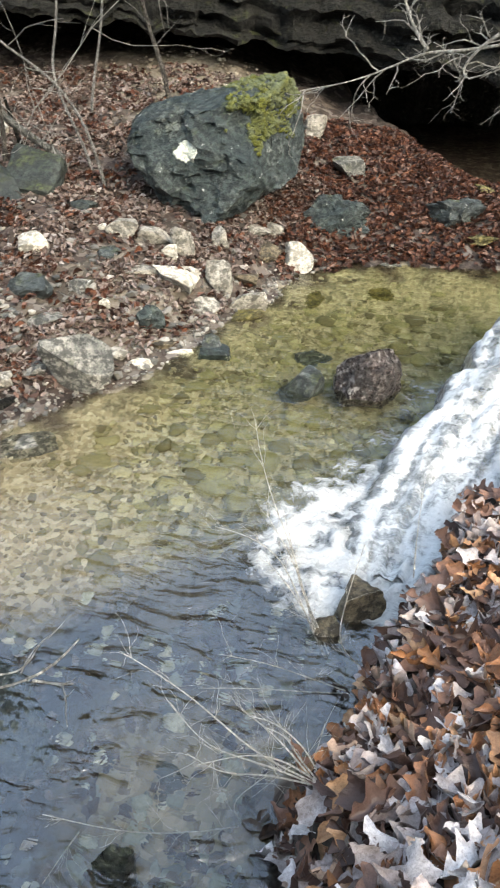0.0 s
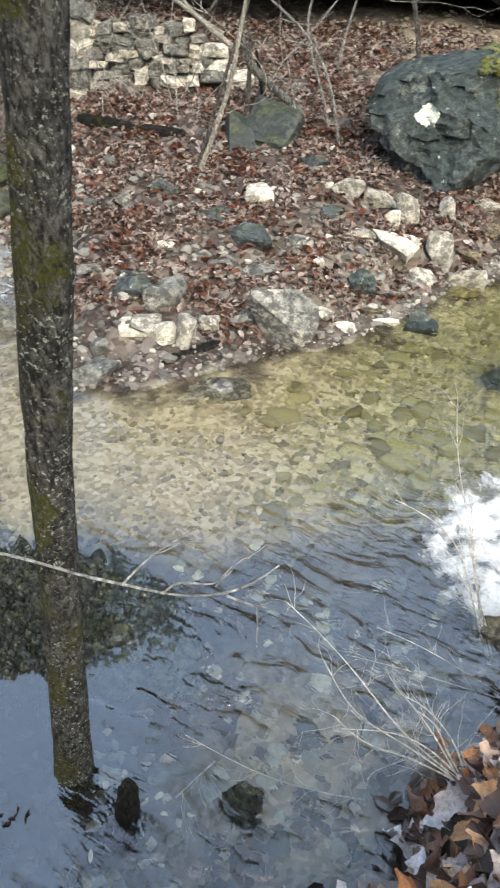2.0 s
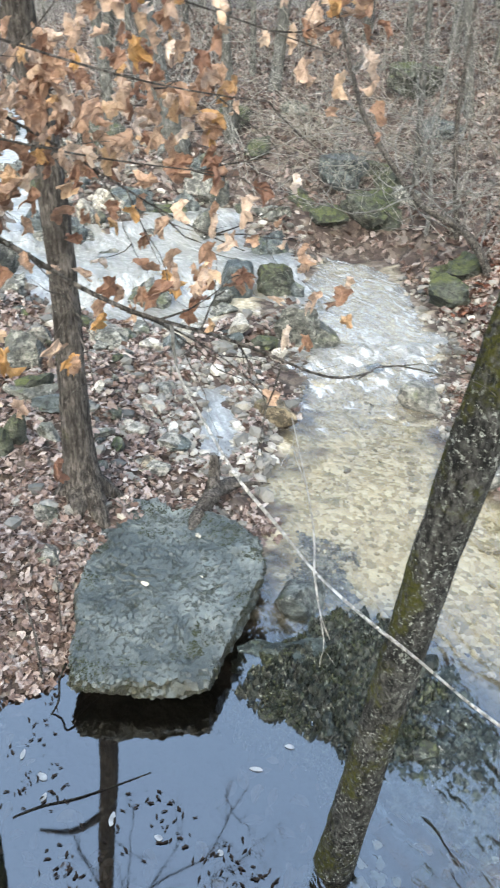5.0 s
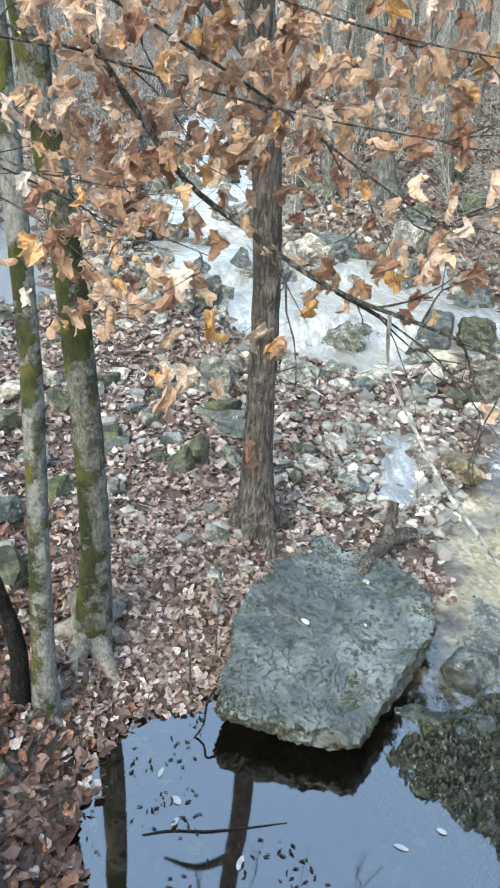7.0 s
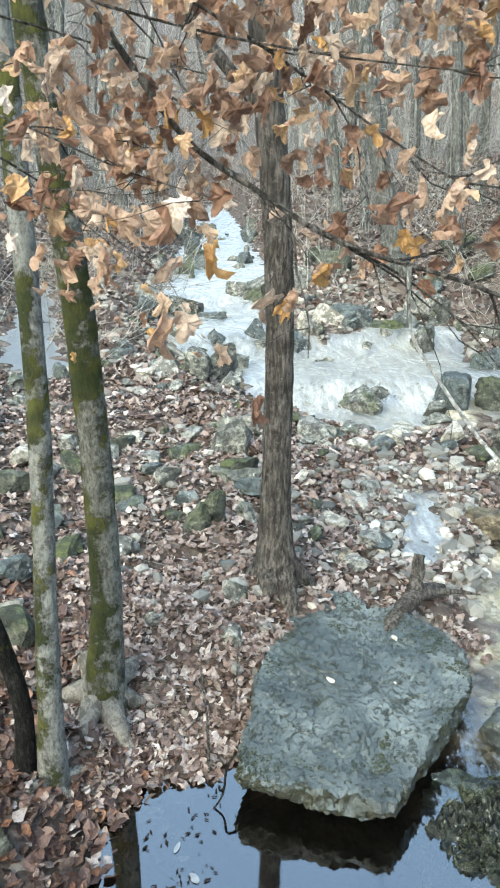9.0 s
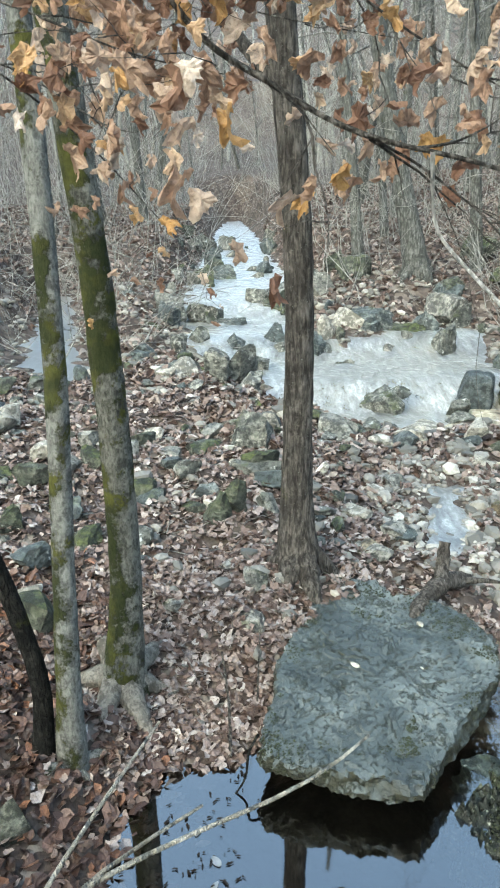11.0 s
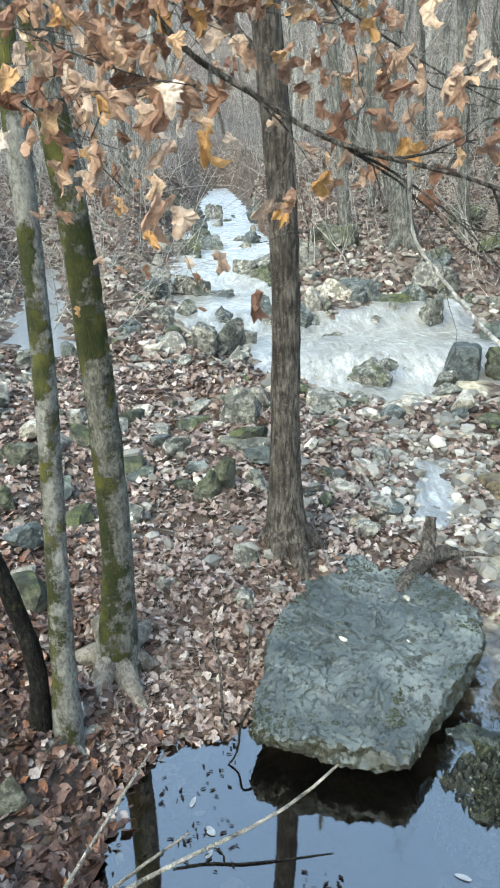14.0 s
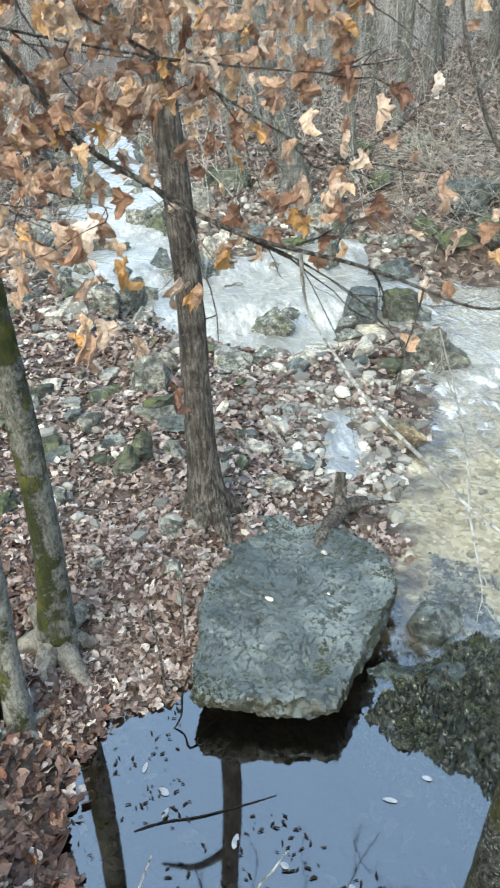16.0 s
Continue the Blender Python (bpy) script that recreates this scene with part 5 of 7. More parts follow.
stone("white", -2.50, 5.09, 0.11, 0.24, 0.18, 0.18, 1, 16)
stone("pale", -2.29, 5.07, 0.12, 0.26, 0.20, 0.34, 1, 17)
stone("pale", -2.16, 5.40, 0.10, 0.21, 0.16, 0.14, 1, 18)
stone("dark", -2.03, 6.70, 0.38, 0.43, 0.32, 0.24, 1, 19)
stone("dark", -2.49, 7.03, 0.49, 0.36, 0.27, 0.15, 1, 20)
stone("dark", -2.92, 5.64, 0.31, 0.31, 0.23, 0.20, 1, 21)
stone("grey", -2.64, 5.71, 0.24, 0.35, 0.26, 0.19, 1, 22)
stone("pale", -0.08, 7.76, 0.42, 0.21, 0.16, 0.22, 1, 23)
stone("pale", 0.37, 8.36, 0.34, 0.59, 0.45, 0.15, 1, 24)
stone("pale", 0.61, 8.41, 0.26, 0.28, 0.21, 0.23, 1, 25)
stone("dark", -1.28, 7.44, 0.44, 0.25, 0.19, 0.16, 1, 26)
stone("brown", 0.38, 7.85, 0.20, 0.57, 0.43, 0.14, 1, 27)
stone("grey", -1.56, 6.84, 0.32, 0.29, 0.21, 0.15, 1, 28)
stone("grey", -1.87, 6.16, 0.32, 0.37, 0.28, 0.08, 1, 29)
stone("dark", -0.30, 6.09, -0.09, 0.24, 0.18, 0.26, 1, 30)
stone("brown", -0.81, 6.13, 0.02, 0.27, 0.20, 0.10, 1, 31)
stone("pale", -1.23, 5.85, 0.07, 0.21, 0.16, 0.10, 1, 32)
stone("grey", -1.89, 5.55, 0.12, 0.24, 0.18, 0.13, 1, 33)
stone("white", -1.33, 6.58, 0.26, 0.16, 0.12, 0.11, 1, 34)
stone("pale", -0.31, 6.81, 0.05, 0.26, 0.20, 0.18, 1, 35)
stone("grey", -2.24, 6.35, 0.32, 0.35, 0.19, 0.07, 1, 36)
stone("dark", -3.01, 7.37, 0.57, 0.24, 0.18, 0.14, 1, 37)
stone("white", -1.37, 7.86, 0.60, 0.13, 0.09, 0.10, 1, 38)
stone("brown", 0.18, 7.37, 0.10, 0.28, 0.21, 0.15, 1, 39)
stone("white", -0.65, 7.46, 0.39, 0.18, 0.14, 0.18, 1, 40)
stone("blue", -0.34, 5.99, -0.07, 0.35, 0.26, 0.14, 1, 41)
stone("pale", 1.68, 11.13, 0.79, 0.37, 0.28, 0.36, 1, 42)
stone("grey", 1.90, 10.01, 0.57, 0.45, 0.34, 0.21, 1, 43)
stone("dark", 0.65, 5.95, -0.25, 0.38, 0.28, 0.21, 1, 44)
stone("grey", -1.91, 4.58, -0.06, 0.49, 0.37, 0.09, 1, 45)
stone("olive", 0.03, 6.82, -0.02, 0.47, 0.35, 0.08, 1, 46)
stone("olive", 0.83, 7.17, -0.14, 0.43, 0.32, 0.08, 1, 47)
stone("olive", 1.73, 7.47, -0.24, 0.34, 0.25, 0.08, 1, 48)
stone("olive", 0.26, 6.62, -0.18, 0.46, 0.35, 0.07, 1, 49)
rock("dark", 3.05, 8.83, 0.12, 0.8, 0.5, 0.42, -12, 172, "dark algae-streaked rock at the edge of the wet leaves", square=0.3, cuts=8, rough=0.12)
stone("olive", 3.16, 8.31, 0.11, 0.58, 0.44, 0.14, -7, 51)
stone("olive", 1.70, 7.38, -0.27, 0.36, 0.27, 0.07, -7, 52)
stone("brown", 1.36, 7.75, -0.13, 0.47, 0.24, 0.05, -7, 53)
stone("grey", 1.98, 8.10, -0.02, 0.38, 0.28, 0.05, -7, 54)
stone("olive", 3.79, 9.60, 0.36, 0.33, 0.25, 0.10, -7, 55)
stone("olive", 1.25, 4.87, -0.27, 0.34, 0.26, 0.11, -7, 56)
stone("dark", -2.90, 5.55, 0.30, 0.39, 0.30, 0.23, 23, 57)
stone("grey", -2.63, 5.51, 0.25, 0.33, 0.25, 0.19, 23, 58)
stone("grey", -3.39, 5.96, 0.32, 0.38, 0.28, 0.09, 23, 59)
stone("grey", -2.93, 4.60, -0.00, 0.43, 0.32, 0.20, 23, 60)
stone("grey", -2.99, 4.90, 0.08, 0.15, 0.12, 0.12, 23, 61)
stone("dark", -3.13, 7.46, 0.61, 0.33, 0.25, 0.14, 23, 62)
stone("dark", -2.47, 7.06, 0.49, 0.34, 0.26, 0.13, 23, 63)
stone("grey", -3.44, 7.12, 0.55, 0.18, 0.14, 0.12, 23, 64)
stone("white", -2.84, 6.46, 0.38, 0.17, 0.13, 0.08, 23, 65)
stone("grey", -2.43, 6.41, 0.31, 0.27, 0.20, 0.11, 23, 66)
stone("mossy", -5.07, 7.47, 0.21, 0.44, 0.33, 0.23, 23, 67)
stone("mossy", -5.44, 7.98, 0.31, 0.60, 0.45, 0.33, 23, 68)
stone("mossy", -7.35, 8.79, 0.44, 0.36, 0.27, 0.44, 23, 69)
stone("mossy", -6.97, 8.86, 0.46, 0.43, 0.32, 0.37, 23, 70)
stone("mossy", -7.43, 9.42, 0.88, 0.33, 0.24, 0.24, 23, 71)
stone("grey", -4.01, 5.25, -0.01, 0.42, 0.32, 0.26, 23, 72)
stone("white", -2.74, 5.13, 0.17, 0.29, 0.22, 0.10, 23, 73)
stone("pale", -2.18, 5.38, 0.10, 0.24, 0.18, 0.12, 23, 74)
stone("white", -2.48, 5.05, 0.11, 0.14, 0.11, 0.06, 23, 75)
stone("pale", -2.14, 4.39, -0.05, 0.18, 0.13, 0.07, 23, 76)
stone("mottled", -5.58, 5.30, 0.14, 0.49, 0.37, 0.51, 23, 77)
stone("dark", -6.61, 6.42, 0.15, 0.26, 0.20, 0.20, 23, 78)
stone("mossy", -6.83, 6.34, 0.15, 0.57, 0.43, 0.43, 43, 79)
stone("mottled", -7.57, 5.16, 0.08, 0.48, 0.36, 0.34, 43, 80)
stone("mottled", -6.71, 5.33, 0.17, 0.34, 0.25, 0.11, 43, 81)
stone("pale", -5.53, 4.46, 0.17, 0.26, 0.20, 0.15, 43, 82)
stone("pale", -5.45, 4.86, 0.14, 0.17, 0.13, 0.14, 43, 83)
stone("pale", -6.06, 4.11, 0.33, 0.23, 0.17, 0.16, 43, 84)
stone("pale", -5.03, 2.72, 0.32, 0.25, 0.19, 0.09, 43, 85)
stone("pale", -5.32, 3.08, 0.20, 0.28, 0.21, 0.14, 43, 86)
stone("pale", -4.05, 3.51, -0.10, 0.19, 0.14, 0.08, 43, 87)
stone("brown", -4.69, 3.99, -0.00, 0.44, 0.33, 0.26, 43, 88)
stone("white", -5.99, 3.84, 0.12, 0.30, 0.22, 0.10, 43, 89)
stone("white", -5.96, 3.62, 0.21, 0.13, 0.10, 0.11, 43, 90)
stone("white", -5.82, 3.80, 0.08, 0.19, 0.14, 0.08, 43, 91)
stone("pale", -5.38, 3.81, 0.05, 0.21, 0.15, 0.11, 43, 92)
stone("mottled", -5.58, 5.32, 0.12, 0.35, 0.27, 0.26, 43, 93)
stone("grey", -4.54, 2.52, 0.27, 0.24, 0.18, 0.08, 43, 94)
stone("mossy", -5.77, 2.37, 0.48, 0.31, 0.23, 0.21, 43, 95)
stone("mossy", -5.16, 1.80, 0.47, 0.18, 0.13, 0.28, 43, 96)
stone("mottled", -6.25, 2.58, 0.51, 0.28, 0.21, 0.21, 43, 97)
stone("mottled", -6.32, 3.50, 0.39, 0.32, 0.24, 0.18, 43, 98)
stone("mossy", -7.38, 9.63, 0.89, 0.34, 0.26, 0.21, 43, 99)
stone("mossy", -7.43, 8.97, 0.53, 0.75, 0.56, 0.44, 43, 100)
stone("mossy", -4.98, 7.36, 0.21, 0.59, 0.44, 0.39, 43, 101)
stone("dark", -4.75, 5.50, 0.04, 0.23, 0.17, 0.12, 43, 102)
stone("mottled", -7.47, 4.91, -0.00, 0.62, 0.46, 0.53, 63, 103)
stone("dark", -9.92, 4.84, 0.41, 0.41, 0.31, 0.49, 63, 104)
stone("dark", -11.16, 4.82, 0.46, 0.49, 0.37, 0.30, 63, 105)
stone("mottled", -11.99, 5.63, 0.64, 0.49, 0.37, 0.41, 63, 106)
stone("mottled", -8.41, 3.20, 0.56, 0.33, 0.25, 0.44, 63, 107)
stone("mottled", -8.52, 3.59, 0.48, 0.40, 0.30, 0.42, 63, 108)
stone("dark", -8.41, 2.81, 0.65, 0.44, 0.33, 0.21, 63, 109)
stone("mottled", -6.23, 2.52, 0.48, 0.38, 0.29, 0.35, 63, 110)
stone("mottled", -5.69, 2.28, 0.47, 0.35, 0.26, 0.14, 63, 111)
stone("mossy", -5.15, 1.71, 0.46, 0.23, 0.17, 0.20, 63, 112)
stone("white", -6.11, 3.83, 0.18, 0.34, 0.26, 0.09, 63, 113)
stone("pale", -6.14, 4.12, 0.35, 0.28, 0.21, 0.15, 63, 114)
stone("pale", -5.93, 3.84, 0.10, 0.21, 0.16, 0.11, 63, 115)
stone("white", -5.48, 2.70, 0.46, 0.10, 0.08, 0.14, 63, 116)
stone("brown", -4.58, 2.52, 0.26, 0.23, 0.17, 0.11, 63, 117)
stone("grey", -4.42, 1.56, 0.35, 0.15, 0.11, 0.17, 63, 118)
stone("grey", -4.53, 1.09, 0.32, 0.29, 0.22, 0.07, 63, 119)
stone("grey", -4.20, 1.39, 0.29, 0.21, 0.15, 0.07, 63, 120)
stone("mossy", -4.63, 0.34, 0.34, 0.27, 0.21, 0.22, 63, 121)
stone("mossy", -5.15, 0.46, 0.46, 0.31, 0.23, 0.10, 63, 122)
stone("mossy", -6.40, 1.20, 0.52, 0.23, 0.17, 0.18, 63, 123)
stone("mossy", -3.55, 0.00, 0.08, 0.15, 0.11, 0.22, 63, 124)
stone("mossy", -9.96, 8.01, 0.89, 0.50, 0.38, 0.38, 63, 125)
stone("mossy", -11.44, 7.28, 1.15, 0.66, 0.49, 0.49, 63, 126)
stone("mossy", -12.08, 7.28, 1.19, 0.35, 0.26, 0.41, 63, 127)
stone("mossy", -9.38, 6.75, 0.49, 0.66, 0.50, 0.26, 63, 128)
stone("pale", -9.61, 5.52, 0.57, 0.25, 0.19, 0.40, 63, 129)
stone("pale", -9.79, 5.98, 0.66, 0.44, 0.33, 0.31, 63, 130)
stone("mottled", -5.93, 1.80, 0.48, 0.22, 0.17, 0.16, 63, 131)
stone("mossy", -6.23, 0.73, 0.51, 0.29, 0.21, 0.23, 63, 132)
stone("mossy", -5.57, 0.42, 0.48, 0.22, 0.16, 0.21, 63, 133)
stone("mossy", -5.86, 1.43, 0.41, 0.33, 0.25, 0.17, 63, 134)
stone("mossy", -5.49, 1.65, 0.38, 0.20, 0.15, 0.13, 63, 135)
stone("mottled", -5.04, 2.02, 0.46, 0.17, 0.13, 0.17, 63, 136)
stone("yellow", -9.24, 4.45, 0.26, 0.31, 0.23, 0.15, 63, 137)
stone("grey", -6.46, 3.55, 0.38, 0.36, 0.27, 0.23, 63, 138)
stone("grey", -5.06, 2.38, 0.40, 0.24, 0.18, 0.05, 63, 139)
stone("dark", -9.73, 2.89, 0.55, 0.35, 0.26, 0.24, 63, 140)
stone("mottled", -9.61, 4.77, 0.32, 0.19, 0.14, 0.32, 63, 141)
stone("pale", -5.10, 2.70, 0.33, 0.25, 0.19, 0.06, 63, 142)
stone("pale", -5.40, 3.12, 0.21, 0.27, 0.20, 0.13, 63, 143)
stone("pale", -6.20, 3.84, 0.26, 0.31, 0.23, 0.16, 63, 144)
stone("mottled", -6.92, 5.43, 0.17, 0.31, 0.23, 0.20, 63, 145)
stone("dark", -12.50, 3.70, 0.90, 0.36, 0.27, 0.28, 63, 146)
stone("grey", -11.62, 6.71, 0.90, 0.47, 0.35, 0.38, 63, 147)
stone("grey", -6.60, 2.91, 0.48, 0.25, 0.19, 0.20, 63, 148)
stone("grey", -6.80, 2.44, 0.44, 0.25, 0.19, 0.14, 63, 149)
stone("grey", -6.58, 1.51, 0.51, 0.28, 0.21, 0.17, 63, 150)
stone("grey", -4.75, 2.86, 0.22, 0.20, 0.15, 0.15, 63, 151)
stone("pale", -5.59, 4.34, 0.13, 0.25, 0.19, 0.19, 63, 152)
stone("grey", -3.87, 1.08, 0.03, 0.14, 0.11, 0.07, 63, 153)

# ---- branches, shrubs, sticks ----
def stem(shrub, pts, radius):
    s = Soup()
    off = np.array(shrub.location)
    p = np.array(pts) - off
    n = len(p)
    s.put(*tube(p, 1.15 * np.linspace(radius, radius * 0.4, n), 6, 0, 0, 4))
    r = np.random.RandomState(int(abs(p[-1, 0]) * 1000) + n)
    for k in range(1, n):
        for _ in range(3):
            spray(s, p[k] * 0.7 + p[k - 1] * 0.3, (p[k] - p[k - 1]) / np.linalg.norm(p[k] - p[k - 1]) + r.normal(0, 0.55, 3), 0.17 * r.uniform(0.5, 1.4), radius * 0.3, r, 2, 0.5, 0.05, 2, 4)
    part("stem", s.mesh("stem"), BARK["straw"], shrub)


def shrub(x, y, label):
    return thing("dry_shrub", x, y, high(x, y) - 0.02, label, "shrub", "dry shrubs on the bank")


shrub_a = shrub(0.02, 2.33, "bleached dry shrub leaning over the white water")
shrub_b = shrub(-0.28, 1.27, "spray of bleached dry stems hanging over the pool")
shrub_c = shrub(0.08, 2.04, "thin pale dry twigs at the bank's foot")
shrub_d = shrub(-0.56, 1.45, "single bleached twig bent low over the water")


def rod(pts):
    base = thing("bare_rod", *pts[0], "long pale bent twig rising beside the path", "twig", "pale rods beside the path")
    x, y, z = pts[0]
    foot = (x + 0.12, y - 0.22, high(x + 0.12, y - 0.22) - 0.03)
    p = np.array([foot, ((x + foot[0]) / 2, (y + foot[1]) / 2, (z + foot[2]) / 2), *pts]) - np.array(pts[0])
    s = Soup()
    s.put(*tube(p, np.linspace(0.0019, 0.0009, len(p)), 7, 0.08, 1, 5))
    part("stem", s.mesh("stem"), BARK["dry"], base)


def far_branch(pts):
    s = Soup()
    off = np.array(LIMB.location)
    p = np.array(pts) - off
    s.put(*tube(p, np.linspace(0.02, 0.006, len(p)), 6, 0.1, 2, 4))
    r = np.random.RandomState(len(pts) * 7)
    for k in range(1, len(p)):
        for _ in range(3):
            q = r.uniform()
            spray(s, p[k] * q + p[k - 1] * (1 - q), (p[k] - p[k - 1]) * 1.2 + r.normal(0, 0.35, 3), r.uniform(0.25, 0.65), 0.008, r, 3, 0.6, -0.1, 2, 4)
    part("branch", s.mesh("branch"), BARK["haze"], LIMB)


def sapling(pts, radius, bare=False):
    base = thing("sapling", *pts[0], "thin bare sapling with a crooked stem on the bank", "sapling", "bare saplings")
    p = np.array(pts) - np.array(pts[0])
    p = np.concatenate([[p[0] - (0, 0, 0.12)], p, [p[-1] + (p[-1] - p[-2]) * 1.5 + (0, 0, 0.6)], [p[-1] + (p[-1] - p[-2]) * 2.0 + (0, 0, 1.9)]])
    s = Soup()
    s.put(*tube(p, np.linspace(radius * 1.15, radius * 0.4, len(p)), 9, 0.06, 3, 5))
    part("trunk", s.mesh("trunk"), BARK["branch" if radius > 0.03 else "twig"], base)
    r = np.random.RandomState(int(abs(pts[0][0]) * 100))
    for k in range(len(p) - 3 if bare else 2, len(p)):
        for _ in range(1 if bare else 3):
            b = Soup()
            spray(b, p[k - 1] + (p[k] - p[k - 1]) * r.uniform(), r.normal(0, 1, 3) * (1, 1, 0.4) + (0, 0, 0.5), r.uniform(0.5, 1.3), radius * 0.3, r, 2 if bare else 3, 0.4, 0.1, 3, 4)
            part("branch", b.mesh("branch"), BARK["twig"], base)


def stick(bark, pts, radius):
    p = np.array(pts)
    s = Soup()
    s.put(*tube(p - p[0], np.linspace(radius, radius * 0.6, len(p)), 8, 0.1, 4, 5))
    ob = part("stick", s.mesh("stick"), BARK[bark])
    ob.location = p[0]
    tagged(ob, {"dry": "bleached leaning stick on the far bank", "black": "thin black dead branch at the pool's edge"}.get(bark, "grey fallen branch lying among the leaves"), "stick", "sticks on the bank")


def log(pts, radius, label="dark rotting log lying in the leaves"):
    p = np.array(pts, float)
    d = (p[-1] - p[0]) / np.linalg.norm(p[-1] - p[0])
    p = np.concatenate([[p[0] - d * 0.01], p, [p[-1] + d * 0.01]])
    s = Soup()
    s.put(*tube(p - p[0], [radius * 0.3] + [radius] * (len(p) - 2) + [radius * 0.3], 10, 0.12, 5, 5))
    ob = part("log", s.mesh("log"), BARK["black"])
    ob.location = p[0]
    tagged(ob, label, "log")


# The bare limb that hangs in front of the ledge, with the small tree that bears it.
LIMB = thing("small_tree", 4.3, 7.9, 0.1, "bare small tree reaching pale twigs over the water", "tree")
s = Soup()
s.put(*tube(np.array([(4.3, 7.9, -0.1), (4.2, 7.8, 1.0), (3.9, 7.5, 2.0), (3.4, 7.2, 2.6), (3.079, 7.048, 2.702)]) - np.array([4.3, 7.9, 0.1]), [0.07, 0.055, 0.045, 0.035, 0.028], 9, 0.05, 6, 5))
part("trunk", s.mesh("trunk"), BARK["far"], LIMB)
stem(shrub_a, [(0.009, 2.340, -0.078), (-0.058, 2.536, 0.106), (-0.108, 2.755, 0.342), (-0.212, 2.965, 0.597), (-0.266, 3.110, 0.817), (-0.281, 3.201, 0.991)], 0.0045)
stem(shrub_a, [(0.009, 2.340, -0.078), (-0.064, 2.602, 0.174), (-0.152, 2.797, 0.395), (-0.227, 2.850, 0.485), (-0.256, 2.883, 0.564)], 0.0045)
stem(shrub_a, [(0.000, 2.342, -0.078), (-0.099, 2.586, 0.151), (-0.190, 2.759, 0.347), (-0.359, 2.836, 0.447), (-0.548, 2.865, 0.506)], 0.0045)
stem(shrub_a, [(-0.004, 2.354, -0.069), (-0.063, 2.503, 0.097), (-0.188, 2.656, 0.270), (-0.279, 2.706, 0.363)], 0.0045)
stem(shrub_a, [(0.027, 2.348, -0.067), (-0.019, 2.479, 0.071), (-0.097, 2.610, 0.216), (-0.125, 2.770, 0.416), (-0.160, 2.879, 0.579)], 0.0045)
stem(shrub_b, [(-0.286, 1.282, 0.512), (-0.515, 1.406, 0.572), (-0.723, 1.579, 0.696), (-0.874, 1.669, 0.783), (-1.022, 1.734, 0.865)], 0.004)
stem(shrub_b, [(-0.286, 1.282, 0.512), (-0.440, 1.459, 0.630), (-0.557, 1.526, 0.696)], 0.004)
stem(shrub_b, [(-0.276, 1.272, 0.508), (-0.476, 1.364, 0.554), (-0.714, 1.434, 0.605), (-0.836, 1.573, 0.724)], 0.004)
stem(shrub_b, [(-0.284, 1.291, 0.517), (-0.407, 1.371, 0.567), (-0.539, 1.398, 0.590), (-0.741, 1.376, 0.587)], 0.004)
stem(shrub_b, [(-0.256, 1.260, 0.504), (-0.313, 1.392, 0.594), (-0.436, 1.489, 0.661), (-0.526, 1.500, 0.680)], 0.004)
stem(shrub_b, [(-0.265, 1.270, 0.509), (-0.501, 1.341, 0.538), (-0.657, 1.342, 0.548), (-0.782, 1.414, 0.612)], 0.004)
stem(shrub_b, [(-0.265, 1.270, 0.509), (-0.360, 1.382, 0.580), (-0.377, 1.428, 0.627), (-0.463, 1.457, 0.656)], 0.004)
stem(shrub_c, [(0.063, 2.051, -0.003), (-0.157, 2.078, 0.011), (-0.419, 2.113, 0.040), (-0.710, 2.124, 0.073)], 0.0035)
stem(shrub_c, [(0.051, 2.065, 0.004), (-0.147, 2.137, 0.057), (-0.348, 2.204, 0.119), (-0.595, 2.245, 0.174)], 0.0035)
stem(shrub_c, [(0.152, 2.134, 0.083), (0.017, 2.230, 0.167), (0.135, 2.423, 0.417), (0.221, 2.524, 0.598)], 0.0035)
stem(shrub_c, [(0.469, 2.408, 0.433), (0.492, 2.509, 0.621), (0.546, 2.646, 0.889)], 0.0035)
stem(shrub_d, [(-0.556, 1.464, -0.084), (-0.684, 1.455, -0.065), (-0.886, 1.448, -0.039), (-1.152, 1.473, 0.025), (-1.420, 1.519, 0.125)], 0.004)
stem(shrub_d, [(-1.282, 1.503, -0.026), (-1.346, 1.405, -0.010), (-1.415, 1.292, 0.003)], 0.004)
stem(shrub_d, [(-0.556, 1.464, -0.084), (-0.625, 1.532, 0.008), (-0.437, 1.584, 0.109)], 0.004)
rod([(-1.337, -0.220, 2.190), (-1.346, -0.189, 2.186), (-1.353, -0.155, 2.184), (-1.357, -0.117, 2.184), (-1.351, -0.060, 2.188), (-1.340, -0.011, 2.194), (-1.348, 0.006, 2.197), (-1.356, 0.019, 2.200)])
rod([(-1.334, -0.216, 2.188), (-1.349, -0.189, 2.185), (-1.359, -0.159, 2.182), (-1.367, -0.130, 2.179), (-1.372, -0.085, 2.182)])
rod([(-1.348, -0.211, 2.173), (-1.367, -0.187, 2.165), (-1.396, -0.150, 2.171), (-1.421, -0.118, 2.178), (-1.444, -0.083, 2.187)])
far_branch([(3.079, 7.048, 2.702), (2.896, 7.120, 2.470), (2.594, 7.255, 2.412), (2.198, 7.411, 2.343), (1.970, 7.496, 2.356), (1.697, 7.569, 2.217), (1.276, 7.666, 2.058), (0.778, 7.764, 1.974)])
far_branch([(1.970, 7.496, 2.356), (1.826, 7.563, 2.534), (1.728, 7.611, 2.766), (1.626, 7.654, 3.036)])
far_branch([(2.581, 7.270, 2.506), (2.394, 7.335, 2.358), (2.267, 7.361, 2.161), (2.371, 7.312, 2.116)])
